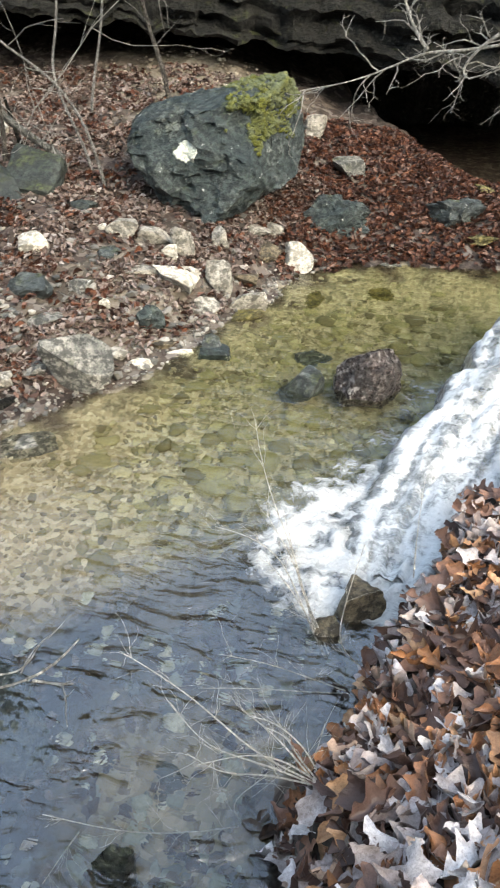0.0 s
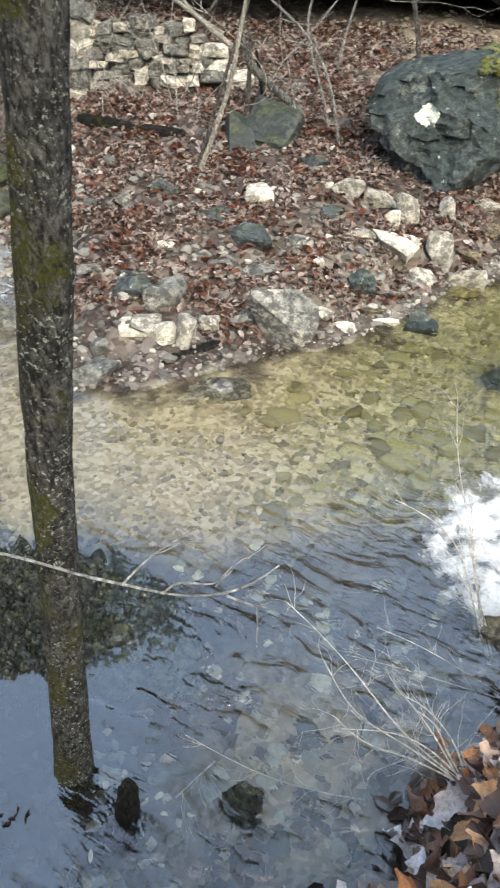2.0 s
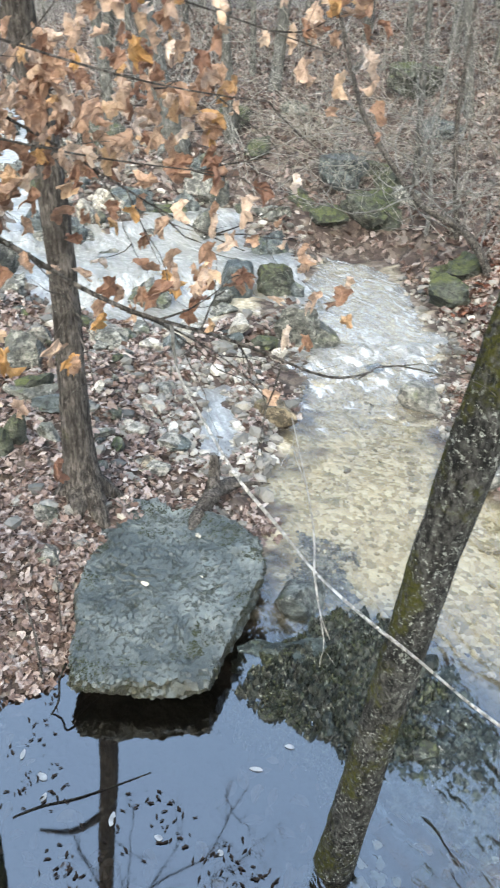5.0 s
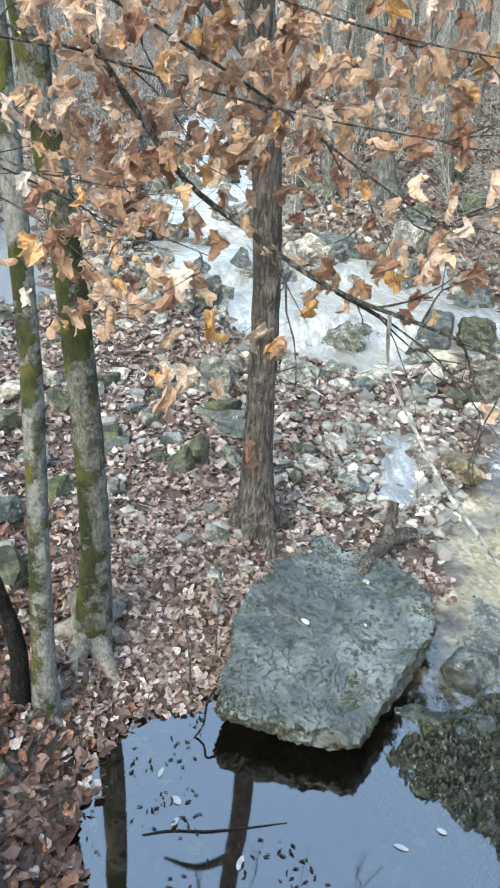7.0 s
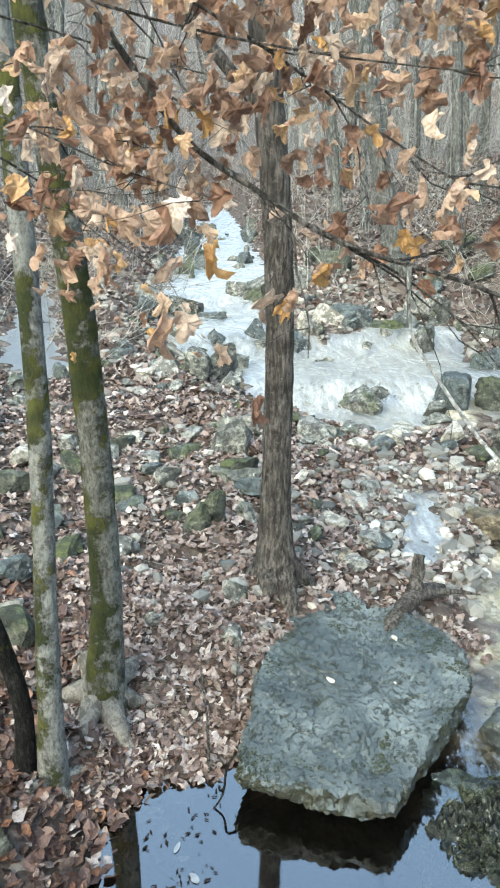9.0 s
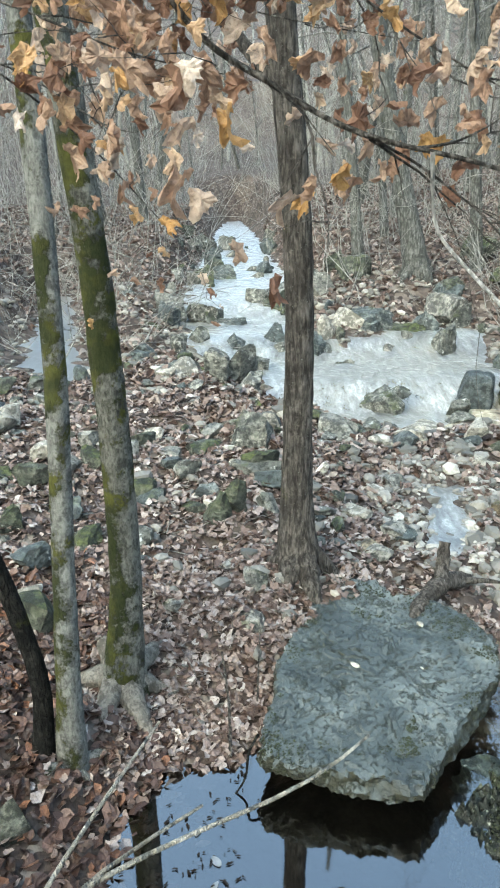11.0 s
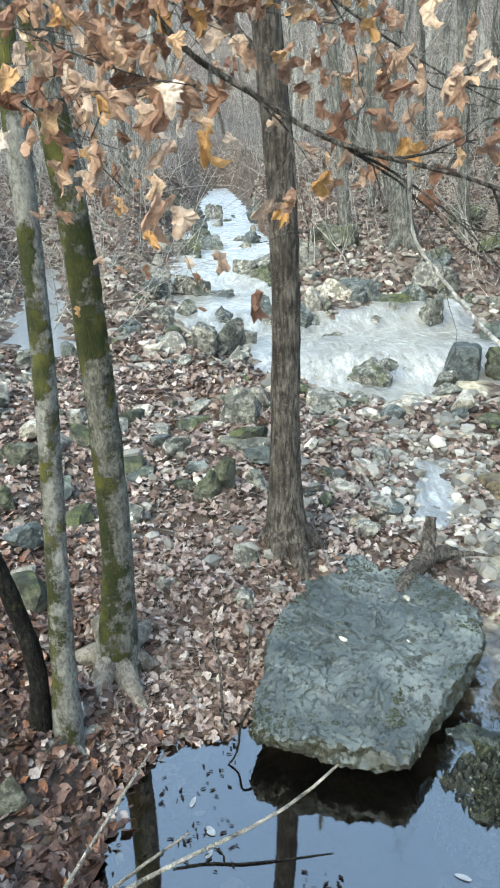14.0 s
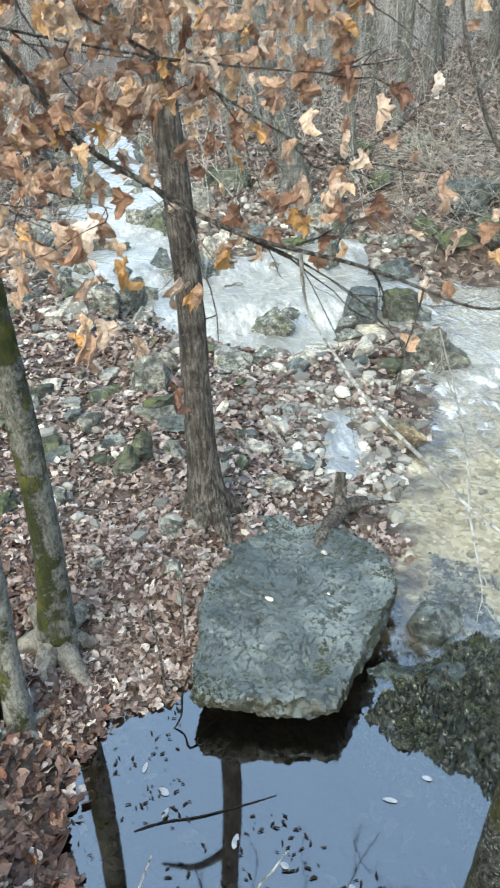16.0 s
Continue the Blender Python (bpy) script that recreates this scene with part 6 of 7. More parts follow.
sapling([(-0.447, 11.422, 1.301), (-0.537, 11.424, 1.803), (-0.670, 11.428, 2.156), (-0.754, 11.430, 2.561), (-0.834, 11.432, 2.947)], 0.035, True)
sapling([(-1.570, 11.000, 1.232), (-1.482, 11.006, 1.660), (-1.323, 11.018, 2.200), (-1.265, 11.022, 2.587), (-1.176, 11.028, 3.078)], 0.020, True)
sapling([(-1.491, 9.314, 0.882), (-1.587, 9.307, 1.217), (-1.759, 9.293, 1.664), (-1.866, 9.285, 2.024), (-1.724, 9.296, 2.362), (-1.662, 9.301, 2.794)], 0.020, True)
sapling([(-1.323, 8.838, 0.777), (-1.415, 8.833, 1.224), (-1.534, 8.826, 1.646), (-1.832, 8.809, 2.042), (-2.328, 8.781, 2.363)], 0.020, True)
sapling([(-4.843, 7.901, 0.522), (-5.124, 7.764, 0.973), (-5.350, 7.653, 1.115), (-5.666, 7.499, 1.184), (-5.868, 7.401, 1.458), (-6.184, 7.246, 1.848), (-6.409, 7.136, 2.167)], 0.050)
sapling([(-5.824, 8.754, 0.631), (-5.920, 8.701, 1.123), (-6.005, 8.654, 1.651), (-6.056, 8.626, 2.144), (-6.046, 8.632, 2.606)], 0.040)
sapling([(-6.260, 8.685, 0.607), (-6.270, 8.679, 1.238), (-6.381, 8.612, 1.701), (-6.317, 8.651, 2.370)], 0.030)
stick("black", [(-3.034, 0.483, 0.000), (-2.996, 0.610, 0.004), (-2.919, 0.717, 0.006), (-2.853, 0.879, 0.004), (-2.782, 1.066, 0.0)], 0.005)
stick("black", [(-3.43, 1.05, 0.24), (-3.40, 0.978, 0.200), (-3.391, 0.967, 0.060), (-3.401, 0.899, -0.020)], 0.007)
stick("branch", [(-3.58, 0.98, 0.03), (-3.68, 1.03, 0.17), (-3.76, 1.06, 0.24), (-3.9, 1.1, 0.37)], 0.008)
stick("branch", [(-3.72, 1.2, 0.16), (-3.82, 1.26, 0.25), (-3.98, 1.36, 0.37)], 0.005)
stick("dry", [(-2.813, 7.894, 0.672), (-2.609, 7.944, 1.172), (-2.447, 7.984, 1.616), (-2.330, 8.012, 2.238), (-2.284, 8.024, 2.433)], 0.030)
stick("far", [(-1.85, 9.5, 0.98), (-2.21, 9.5, 1.25), (-2.47, 9.5, 1.46), (-2.62, 9.5, 1.7), (-2.63, 9.5, 1.98), (-2.52, 9.5, 2.27)], 0.052)
stick("branch", [(-2.55, 9.4, 0.9), (-2.5, 9.4, 1.5), (-2.5, 9.4, 1.9)], 0.038)
stick("black", [(-2.38, 9.8, 0.95), (-2.45, 9.8, 1.4), (-2.5, 9.8, 1.65)], 0.032)
stick("dry", [(-2.72, 9.4, 1.72), (-2.95, 9.43, 1.87), (-3.14, 9.5, 2.0), (-3.6, 9.65, 2.25)], 0.036)
stick("branch", [(-2.86, 8.05, 0.7), (-2.65, 8.2, 1.36), (-2.44, 8.3, 2.0)], 0.026)
stick("branch", [(-4.322, 9.749, 1.020), (-3.871, 9.907, 0.902), (-3.401, 10.072, 0.786)], 0.030)
stick("branch", [(-4.324, 10.334, 1.145), (-3.875, 10.483, 1.333), (-3.150, 10.723, 2.047), (-3.053, 10.755, 2.300)], 0.030)
stick("dry", [(-3.330, 12.115, 1.452), (-3.861, 12.007, 1.760), (-4.114, 11.955, 2.192)], 0.035)
stick("branch", [(-5.130, 9.725, 0.904), (-4.709, 9.906, 0.925), (-4.212, 10.120, 0.943), (-3.711, 10.335, 0.780)], 0.025)
stick("branch", [(-4.122, 9.843, 1.002), (-3.916, 9.910, 0.715), (-3.814, 9.943, 0.419)], 0.020)
log([(-4.692, 9.169, 0.871), (-4.221, 8.909, 0.890), (-3.751, 8.649, 0.910)], 0.090)
log([(-3.719, 8.660, 0.909), (-3.421, 8.664, 0.884), (-3.124, 8.669, 0.859)], 0.080)
log([(-2.446, 4.828, 0.038), (-2.241, 5.003, 0.057), (-2.036, 5.178, 0.076)], 0.050)
def driftwood():
    off = np.array((-3.70, 2.12, 0.34))
    w = Soup()
    w.put(*tube(np.array([(-3.70, 2.12, 0.345), (-3.74, 2.2, 0.38), (-3.82, 2.33, 0.385), (-3.86, 2.46, 0.4), (-3.93, 2.56, 0.37), (-3.98, 2.75, 0.3), (-4.1, 2.95, 0.2)]) - off, [0.02, 0.044, 0.05, 0.056, 0.05, 0.054, 0.03], 11, 0.16, 17, 6))
    w.put(*tube(np.array([(-3.9, 2.52, 0.38), (-3.97, 2.58, 0.48), (-4.0, 2.62, 0.59)]) - off, [0.046, 0.042, 0.034], 8, 0.2, 18, 5))
    w.put(*tube(np.array([(-3.97, 2.72, 0.31), (-3.86, 2.86, 0.33), (-3.8, 2.98, 0.3)]) - off, [0.024, 0.016, 0.004], 8, 0.14, 19, 5))
    ob = part("driftwood", w.mesh("driftwood"), BARK["brown"])
    ob.location = off + np.array((-0.1, 0.09, -0.1))
    tagged(ob, "knotted weathered driftwood limb lying behind the slab", "driftwood")


driftwood()


# Stump in the pool beside the leaning tree.
def stump():
    s = Soup()
    s.put(*tube([(0, 0, -0.3), (0.0, 0.0, -0.1), (0.02, 0.01, 0.08), (0.035, 0.02, 0.2), (0.04, 0.02, 0.235), (0.03, 0.02, 0.24)], [0.06, 0.055, 0.05, 0.042, 0.03, 0.002], 10, 0.12, 7, 3))
    ob = part("stump", s.mesh("stump"), BARK["black"])
    ob.location = (-1.62, 1.2, 0)
    tagged(ob, "short black broken stump standing in the pool", "stump")


stump()


# Old wall of piled stones under the ledge.
def stacked_wall():
    base = thing("stone_wall", -4.0, 10.05, 0.95, "low ruined wall of piled pale yellowish stones", "wall")
    r = np.random.RandomState(12)
    mats = [ROCK["grey"], ROCK["white"], ROCK["pale"]]

    def block(x, y, z, w, d, h, turn):
        v, f = block_shape(r.randint(9999))
        me = mesh_of("stone", v * (w, d, h), f)
        sharpen(me)
        ob = part("stone", me, mats[r.choice(3, p=(0.5, 0.25, 0.25))], base)
        ob.location, ob.rotation_euler = (x, y, z), turn

    top = 0.02
    for row in range(6):
        x, tall = -1.05 + r.uniform(0, 0.1), r.uniform(0.09, 0.17)
        while x < 1.15 - 0.13 * row:
            w, h = r.uniform(0.1, 0.36), tall * r.uniform(0.75, 1.15)
            back = r.uniform(0, 0.08)
            block(x + w / 2, 0.09 * (x + 1) + back + 0.04 * row, high(-4.0 + x, 10.05) - 0.95 + top + h / 2 + 0.03 * math.sin(3 * x + row), w * 0.98, r.uniform(0.24, 0.36), h, (r.normal(0, 0.12), r.normal(0, 0.09), r.normal(0, 0.28)))
            x += w + r.uniform(-0.01, 0.04)
        top += tall * 0.93
    for k in range(6):
        block(-1.0 + 0.03 * k, -0.12 + 0.03 * k, 0.05 + 0.19 * k, 0.34 - 0.02 * k, 0.3, 0.22, (r.normal(0, 0.2), r.normal(0, 0.2), r.uniform(0, 3)))


stacked_wall()


# The tree beside the path whose dry orange leaves hang over the view.
def leafy_tree():
    foot = np.array([-2.55, -0.75, high(-2.55, -0.75) - 0.05])
    base = thing("beech_tree", *foot, "small tree still holding curled dry orange leaves", "tree")
    trunk = np.array([foot, (-2.58, -0.65, 1.6), (-2.62, -0.5, 2.5), (-2.6, -0.4, 3.2), (-2.62, -0.3, 4.2)])
    s = Soup()
    s.put(*tube(trunk - foot, [0.07, 0.055, 0.048, 0.04, 0.02], 10, 0.05, 8, 6))
    part("trunk", s.mesh("trunk"), BARK["branch"], base)
    r = np.random.RandomState(31)
    lines = [
        ([(-2.62, -0.33, 3.95), (-2.56, -0.1, 3.55), (-2.5, 0.12, 3.2), (-2.435, 0.29, 2.92), (-2.354, 0.393, 2.741), (-2.267, 0.467, 2.698), (-2.226, 0.51, 2.644), (-2.12, 0.585, 2.589), (-2.041, 0.636, 2.571), (-1.987, 0.696, 2.555), (-1.9, 0.8, 2.5), (-1.804, 0.902, 2.43), (-1.77, 0.97, 2.46)], 0.014, 10, 0.35),
        ([(-2.12, 0.585, 2.589), (-2.096, 0.65, 2.559), (-2.074, 0.708, 2.515), (-2.053, 0.774, 2.469), (-2.025, 0.863, 2.372), (-1.982, 0.949, 2.261)], 0.007, 0, 0),
        ([(-2.61, -0.4, 3.3), (-2.45, 0.2, 3.1), (-2.3, 0.551, 2.9), (-2.238, 0.663, 2.81), (-2.161, 0.778, 2.72), (-2.1, 0.9, 2.66)], 0.01, 26, 0.3),
        ([(-2.6, -0.45, 2.9), (-2.5, -0.1, 2.86), (-2.42, 0.1, 2.8), (-2.3, 0.22, 2.72), (-2.15, 0.32, 2.68)], 0.008, 30, 0.22),
        ([(-2.61, -0.4, 3.2), (-2.45, 0.05, 3.02), (-2.3, 0.35, 2.93), (-2.12, 0.55, 2.88), (-2.0, 0.72, 2.86)], 0.009, 40, 0.25),
        ([(-2.61, -0.38, 3.4), (-2.4, 0.1, 3.18), (-2.2, 0.45, 3.06), (-2.05, 0.62, 3.0), (-1.95, 0.8, 2.98)], 0.009, 48, 0.25),
        ([(-2.6, -0.45, 2.8), (-2.6, -0.05, 2.78), (-2.5, 0.12, 2.72), (-2.38, 0.2, 2.62), (-2.2, 0.2, 2.6)], 0.007, 18, 0.2),
        ([(-2.62, -0.36, 3.55), (-2.5, 0.2, 3.35), (-2.3, 0.55, 3.2), (-2.15, 0.85, 3.12), (-2.0, 1.05, 3.05)], 0.009, 44, 0.25),
        ([(-2.6, -0.45, 2.95), (-2.75, 0.05, 2.8), (-3.0, 0.35, 2.65), (-3.3, 0.6, 2.5), (-3.6, 0.8, 2.4), (-3.75, 0.95, 2.32)], 0.008, 9, 0.25),
        ([(-2.6, -0.42, 3.05), (-2.75, 0.2, 3.0), (-2.85, 0.55, 2.95), (-2.8, 0.9, 2.9), (-2.75, 1.2, 2.88)], 0.008, 30, 0.3),
    ]
    blades = [lobed_leaf(0.066, 600 + k, 1.9, 24, 0.58) for k in range(10)]
    shapes = [mesh_of("leaf", v, f, False) for v, f in blades]
    for me in shapes:
        me.materials.append(DRY_LEAF)
    for k, (pts, radius, leaves, wide) in enumerate(lines):
        p = np.array(pts) - foot
        b = Soup()
        b.put(*tube(p, np.linspace(radius, radius * 0.3, len(p)) * (0.4 if k else 0.55), 7, 0.1, 9 + k, 5))
        tips = []
        for q in range(2, len(p)):
            for _ in range(2 if leaves > 12 else 1):
                tips += spray(b, p[q - 1] + (p[q] - p[q - 1]) * r.uniform(), (p[q] - p[q - 1]) / np.linalg.norm(p[q] - p[q - 1]) + r.normal(0, 0.6, 3), r.uniform(0.12, 0.3), radius * 0.2, r, 2, 0.4, 0.0, 2, 4)
        branch = part("branch", b.mesh("branch"), BARK["branch"], base)
        tips = [q for q in tips if q[0] + foot[0] < -1.99]
        for _ in range(int(leaves * 0.9)):
            at = tips[r.randint(len(tips))] + r.normal(0, 0.06, 3)
            leaf = part("leaf", shapes[r.randint(10)], None, branch)
            leaf.location = at - np.array((0, 0, 0.03))
            leaf.rotation_euler = (r.normal(0, 0.9), radians(65) + r.normal(0, 0.5), r.uniform(0, 6.28))
            k2 = r.uniform(0.65, 1.25)
            leaf.scale = (k2, k2, k2)
        if leaves:
            rest = Soup()
            for _ in range(int(leaves * 1.9)):
                v, f = blades[r.randint(10)]
                turn = np.array(Euler((r.normal(0, 0.9), radians(55) + r.normal(0, 0.55), r.uniform(0, 6.28))).to_matrix())
                rest.put(v @ turn.T * r.uniform(0.6, 1.2) + tips[r.randint(len(tips))] + r.normal(0, 0.06, 3), f)
            tagged(part("foliage", rest.mesh("foliage", False), DRY_LEAF, branch), kind="stuff")
    # the pale dead limb that reaches out over the pool
    b = Soup()
    main = [(-2.041, 0.636, 2.571), (-2.06, 0.66, 2.45), (-1.785, 0.581, 2.339), (-1.682, 0.571, 2.309), (-1.569, 0.557, 2.261), (-1.401, 0.529, 2.256), (-1.329, 0.519, 2.264), (-1.247, 0.499, 2.263), (-1.159, 0.479, 2.281), (-1.067, 0.452, 2.298), (-0.979, 0.430, 2.342), (-0.929, 0.431, 2.377), (-0.905, 0.439, 2.410)]
    b.put(*tube(np.array(main) - foot, np.linspace(0.0036, 0.0016, len(main)) * (1 + 0.3 * np.cos(2.4 * np.arange(len(main)))), 7, 0.1, 21, 4))
    for pts in ([(-1.159, 0.479, 2.281), (-1.125, 0.523, 2.308), (-1.054, 0.572, 2.336)],
                [(-1.569, 0.557, 2.261), (-1.580, 0.569, 2.315), (-1.627, 0.592, 2.399), (-1.694, 0.616, 2.505)],
                [(-1.569, 0.557, 2.261), (-1.529, 0.534, 2.197), (-1.507, 0.539, 2.157)],
                [(-0.979, 0.430, 2.342), (-0.944, 0.413, 2.350), (-0.916, 0.400, 2.363)],
                [(-1.087, 0.458, 2.295), (-1.064, 0.465, 2.322), (-1.002, 0.456, 2.329), (-0.978, 0.465, 2.359)]):
        q = np.array(pts) - foot
        b.put(*tube(q, np.linspace(0.0022, 0.0011, len(q)), 5, 0.1, 22, 4))
        spray(b, q[-2], q[-1] - q[-2], 0.1, 0.0016, r, 2, 0.5, 0.0, 2, 4)
    part("dead_limb", b.mesh("dead_limb"), BARK["limb"], base, "bleached bare dead limb")


leafy_tree()

# ---- woodland ----
def wild_tree(seed, height, radius):
    r = np.random.RandomState(seed)
    s = Soup()
    pts, p, lean = [], np.zeros(3), r.normal(0, 0.05, 2)
    for k in range(8):
        pts.append(p.copy())
        p = p + (lean[0] * height / 7 + r.normal(0, 0.06), lean[1] * height / 7 + r.normal(0, 0.06), height / 7)
    s.put(*tube(pts, radius * np.array([1.45, 1, 0.92, 0.85, 0.75, 0.6, 0.4, 0.15]), 9, 0.06, seed, 2))
    limbs = []
    for k in range(9):
        b = Soup()
        z = r.uniform(0.22, 0.95)
        at = np.array([np.interp(z * 7, np.arange(8), np.array(pts)[:, q]) for q in range(3)])
        a = r.uniform(0, 6.283)
        spray(b, at, (math.cos(a), math.sin(a), r.uniform(0.2, 0.9)), height * r.uniform(0.14, 0.3), radius * 0.3 * (1.1 - z), r, 3, 0.4, 0.2, 3, 4)
        limbs.append(b)
    return s, limbs


def woods():
    kinds = []
    for k in range(5):
        s, limbs = wild_tree(200 + k, 8 + k, 0.04 + 0.014 * k)
        base = thing("tree", 0, 0, 0, "bare grey winter tree in the woodland", "tree", "woodland trees")
        part("trunk", s.mesh("trunk"), BARK["far"], base)
        for b in limbs:
            part("branch", b.mesh("branch"), BARK["twig"], base)
        kinds.append(base)
    r = np.random.RandomState(8)
    spots = []
    while len(spots) < 130:
        a, d = radians(r.uniform(-2, 88)), 11 + 40 * r.uniform() ** 1.3
        x, y = -1 - math.sin(a) * d, math.cos(a) * d
        q = np.array([x]), np.array([y])
        if min(away(*q, BROOK)[0], away(*q, CREEK)[0], away(*q, SIDE_POOL)[0]) < 1.0 or (x > -7 and y > 9 and x < 16) or math.hypot(x + 10.7, y - 8) < 1:
            continue
        if any(math.hypot(x - u, y - w) < 1.0 for u, w in spots):
            continue
        spots.append((x, y))
    for k, (x, y) in enumerate(spots):
        m = pose(x, y, high(x, y) - 0.1, r.normal(0, 6), r.normal(0, 6), r.uniform(0, 360))
        if k < 5:
            kinds[k].matrix_basis = m
        else:
            copy_thing(kinds[k % 5], m)
    # undergrowth
    def spread(count, low, far_off, lo, hi, power):
        a, d = np.radians(r.uniform(lo, hi, count)), low + far_off * r.uniform(size=count) ** power
        x, y = -1 - np.sin(a) * d, np.cos(a) * d
        ok = (np.minimum(away(x, y, BROOK), away(x, y, CREEK)) > 0.4) & ~((x > -6) & (y > 10) & (y < 30))
        return np.stack([x, y, terrain(x, y)], 1)[ok]

    s = Soup()
    for x, y, z in spread(1150, 9, 30, 5, 90, 1.2):
        spray(s, (x, y, z - 0.05), (r.normal(0, 0.9), r.normal(0, 0.9), 1), r.uniform(0.8, 3.0), r.uniform(0.004, 0.011), r, 3, 0.45, 0.1, 3, 4)
    # Haze is painted in by the paled bark.
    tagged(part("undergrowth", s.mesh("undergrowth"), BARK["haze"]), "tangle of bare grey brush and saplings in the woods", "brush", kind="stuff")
    far = Soup()
    for x, y, z in spread(420, 26, 75, -30, 120, 1.0):
        h, w = r.uniform(5, 14), 0.025 + 0.13 * r.uniform() ** 3
        far.put(*tube([(x, y, z - 0.3), (x + r.normal(0, 0.35), y + r.normal(0, 0.35), z + h * 0.3), (x + r.normal(0, 0.7), y + r.normal(0, 0.7), z + h * 0.65), (x + r.normal(0, 1.3), y + r.normal(0, 1.3), z + h)], [w * 1.2, w, w * 0.7, w * 0.2], 5))
        for _ in range(9):
            t = r.uniform(0.15, 0.95)
            b = r.uniform(0, 6.283)
            L = h * r.uniform(0.12, 0.28)
            far.put(*tube([(x, y, z + h * t), (x + math.cos(b) * L * 0.6, y + math.sin(b) * L * 0.6, z + h * t + L * 0.5), (x + math.cos(b) * L, y + math.sin(b) * L, z + h * t + L * 1.1)], [w * 0.35, w * 0.2, w * 0.06], 4))
    for k, (x, y, z) in enumerate(spread(5200, 15, 45, 0, 95, 1.0)):
        L, b, q, w = r.uniform(0.8, 3.6), r.uniform(0, 6.28), r.uniform(0.1, 1.1), r.uniform(0.004, 0.013)
        z = z + (0 if k % 2 else r.uniform(0, 4))
        cx, cy = math.cos(b) * L * q, math.sin(b) * L * q
        far.put(*tube([(x, y, z), (x + 0.3 * cx, y + 0.3 * cy, z + 0.5 * L), (x + 0.7 * cx + r.normal(0, 0.1), y + 0.7 * cy, z + 0.8 * L), (x + cx, y + cy, z + L * r.uniform(0.75, 1))], [w, w * 0.8, w * 0.6, w * 0.3], 3))
    # Far woods: the veil of haze is in the bark colour, too.
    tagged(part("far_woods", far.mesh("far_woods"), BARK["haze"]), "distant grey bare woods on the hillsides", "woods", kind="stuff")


woods()


# Rocks that break up the brook.
def brook_rocks():
    r = np.random.RandomState(64)
    kinds = ["mottled", "dark", "mottled", "grey", "dark", "mossy"]
    made = 0
    while made < 95:
        x, y = r.uniform(-21, -7.5), r.uniform(3.3, 11)
        d = away(np.array([x]), np.array([y]), BROOK)[0]
        if not -0.75 < d < 0.5:
            continue
        w = 0.15 + 0.6 * r.uniform() ** 2
        stone(kinds[made % 6], x, y, high(x, y) - 0.02, w, w * r.uniform(0.6, 0.9), w * r.uniform(0.4, 0.75) + 0.12, r.uniform(0, 180), 800 + made)
        made += 1


brook_rocks()


# Rubble that shows through the leaves on the flat beside the brook.
def flat_rubble():
    r = np.random.RandomState(65)
    kinds = ["mottled", "dark", "mossy", "mottled", "grey", "mossy", "dark", "pale"]
    made = 0
    while made < 150:
        x, y = r.uniform(-9.5, -4.5), r.uniform(0.3, 5.6)
        q = np.array([x]), np.array([y])
        if not dry(*q, 0.12)[0] or y < 0.2 - 0.35 * (x + 4.5) * 0.2 or math.hypot(x + 4.35, y - 1.82) < 0.35:
            continue
        w = 0.09 + 0.26 * r.uniform() ** 2.2
        stone(kinds[made % 8], x, y, high(x, y) + 0.012, w, w * r.uniform(0.6, 0.95), w * r.uniform(0.3, 0.55) + 0.02, r.uniform(0, 180), 1200 + made)
        made += 1


flat_rubble()


# Mossy rocks and an arching bush on the slope above the brook.
for k, (x, y, w, kind) in enumerate(((-9.2, 12.5, 1.3, "mossy"), (-7.75, 8.35, 0.7, "mossy"), (-7.4, 8.8, 0.95, "mossy"), (-8.1, 9.1, 1.05, "dark"), (-8.35, 8.5, 0.55, "mossy"), (-7.0, 9.3, 0.6, "mottled"), (-8.0, 9.7, 0.7, "mossy"), (-5.15, 7.9, 0.6, "mossy"), (-9.9, 9.1, 0.7, "mossy"), (-9.95, 7.9, 0.5, "dark"), (-11.0, 9.5, 0.8, "mossy"), (-8.3, 7.75, 0.5, "mottled"), (-7.6, 9.6, 0.6, "mossy"), (-7.9, 11.3, 0.8, "dark"), (-12.0, 7.6, 0.5, "mossy"), (-10.4, 10.6, 0.6, "mottled"))):
    stone(kind, x, y, high(x, y) - 0.05, w, w * 0.8, w * 0.5, 40 * k, 900 + k)


def bush(x, y, seed, label):
    base = thing("bush", x, y, high(x, y) - 0.05, label, "bush", "bare bushes by the brook")
    r = np.random.RandomState(seed)
    for k in range(14):
        s = Soup()
        a = r.uniform(0, 6.28)
        spray(s, (0, 0, 0), (0.75 * math.cos(a), 0.75 * math.sin(a), 0.9), r.uniform(1.1, 2.0), 0.009, r, 3, 0.35, -0.7, 4, 4)
        part("stem", s.mesh("stem"), BARK["dry"], base)


bush(-8.4, 9.5, 51, "pale bare bush arching over the bank of the brook")
bush(-9.6, 10.0, 52, "tangled pale bare bush beside mossy rocks")
bush(-7.3, 10.2, 53, "low bare bush with pale twigs on the slope")

# ---- leaf litter and gravel ----
def strewn(count, box, seed, keep):
    r = np.random.RandomState(seed)
    x, y = r.uniform(box[0], box[1], count), r.uniform(box[2], box[3], count)
    ok = r.uniform(size=count) < keep(x, y)
    return x[ok], y[ok], r


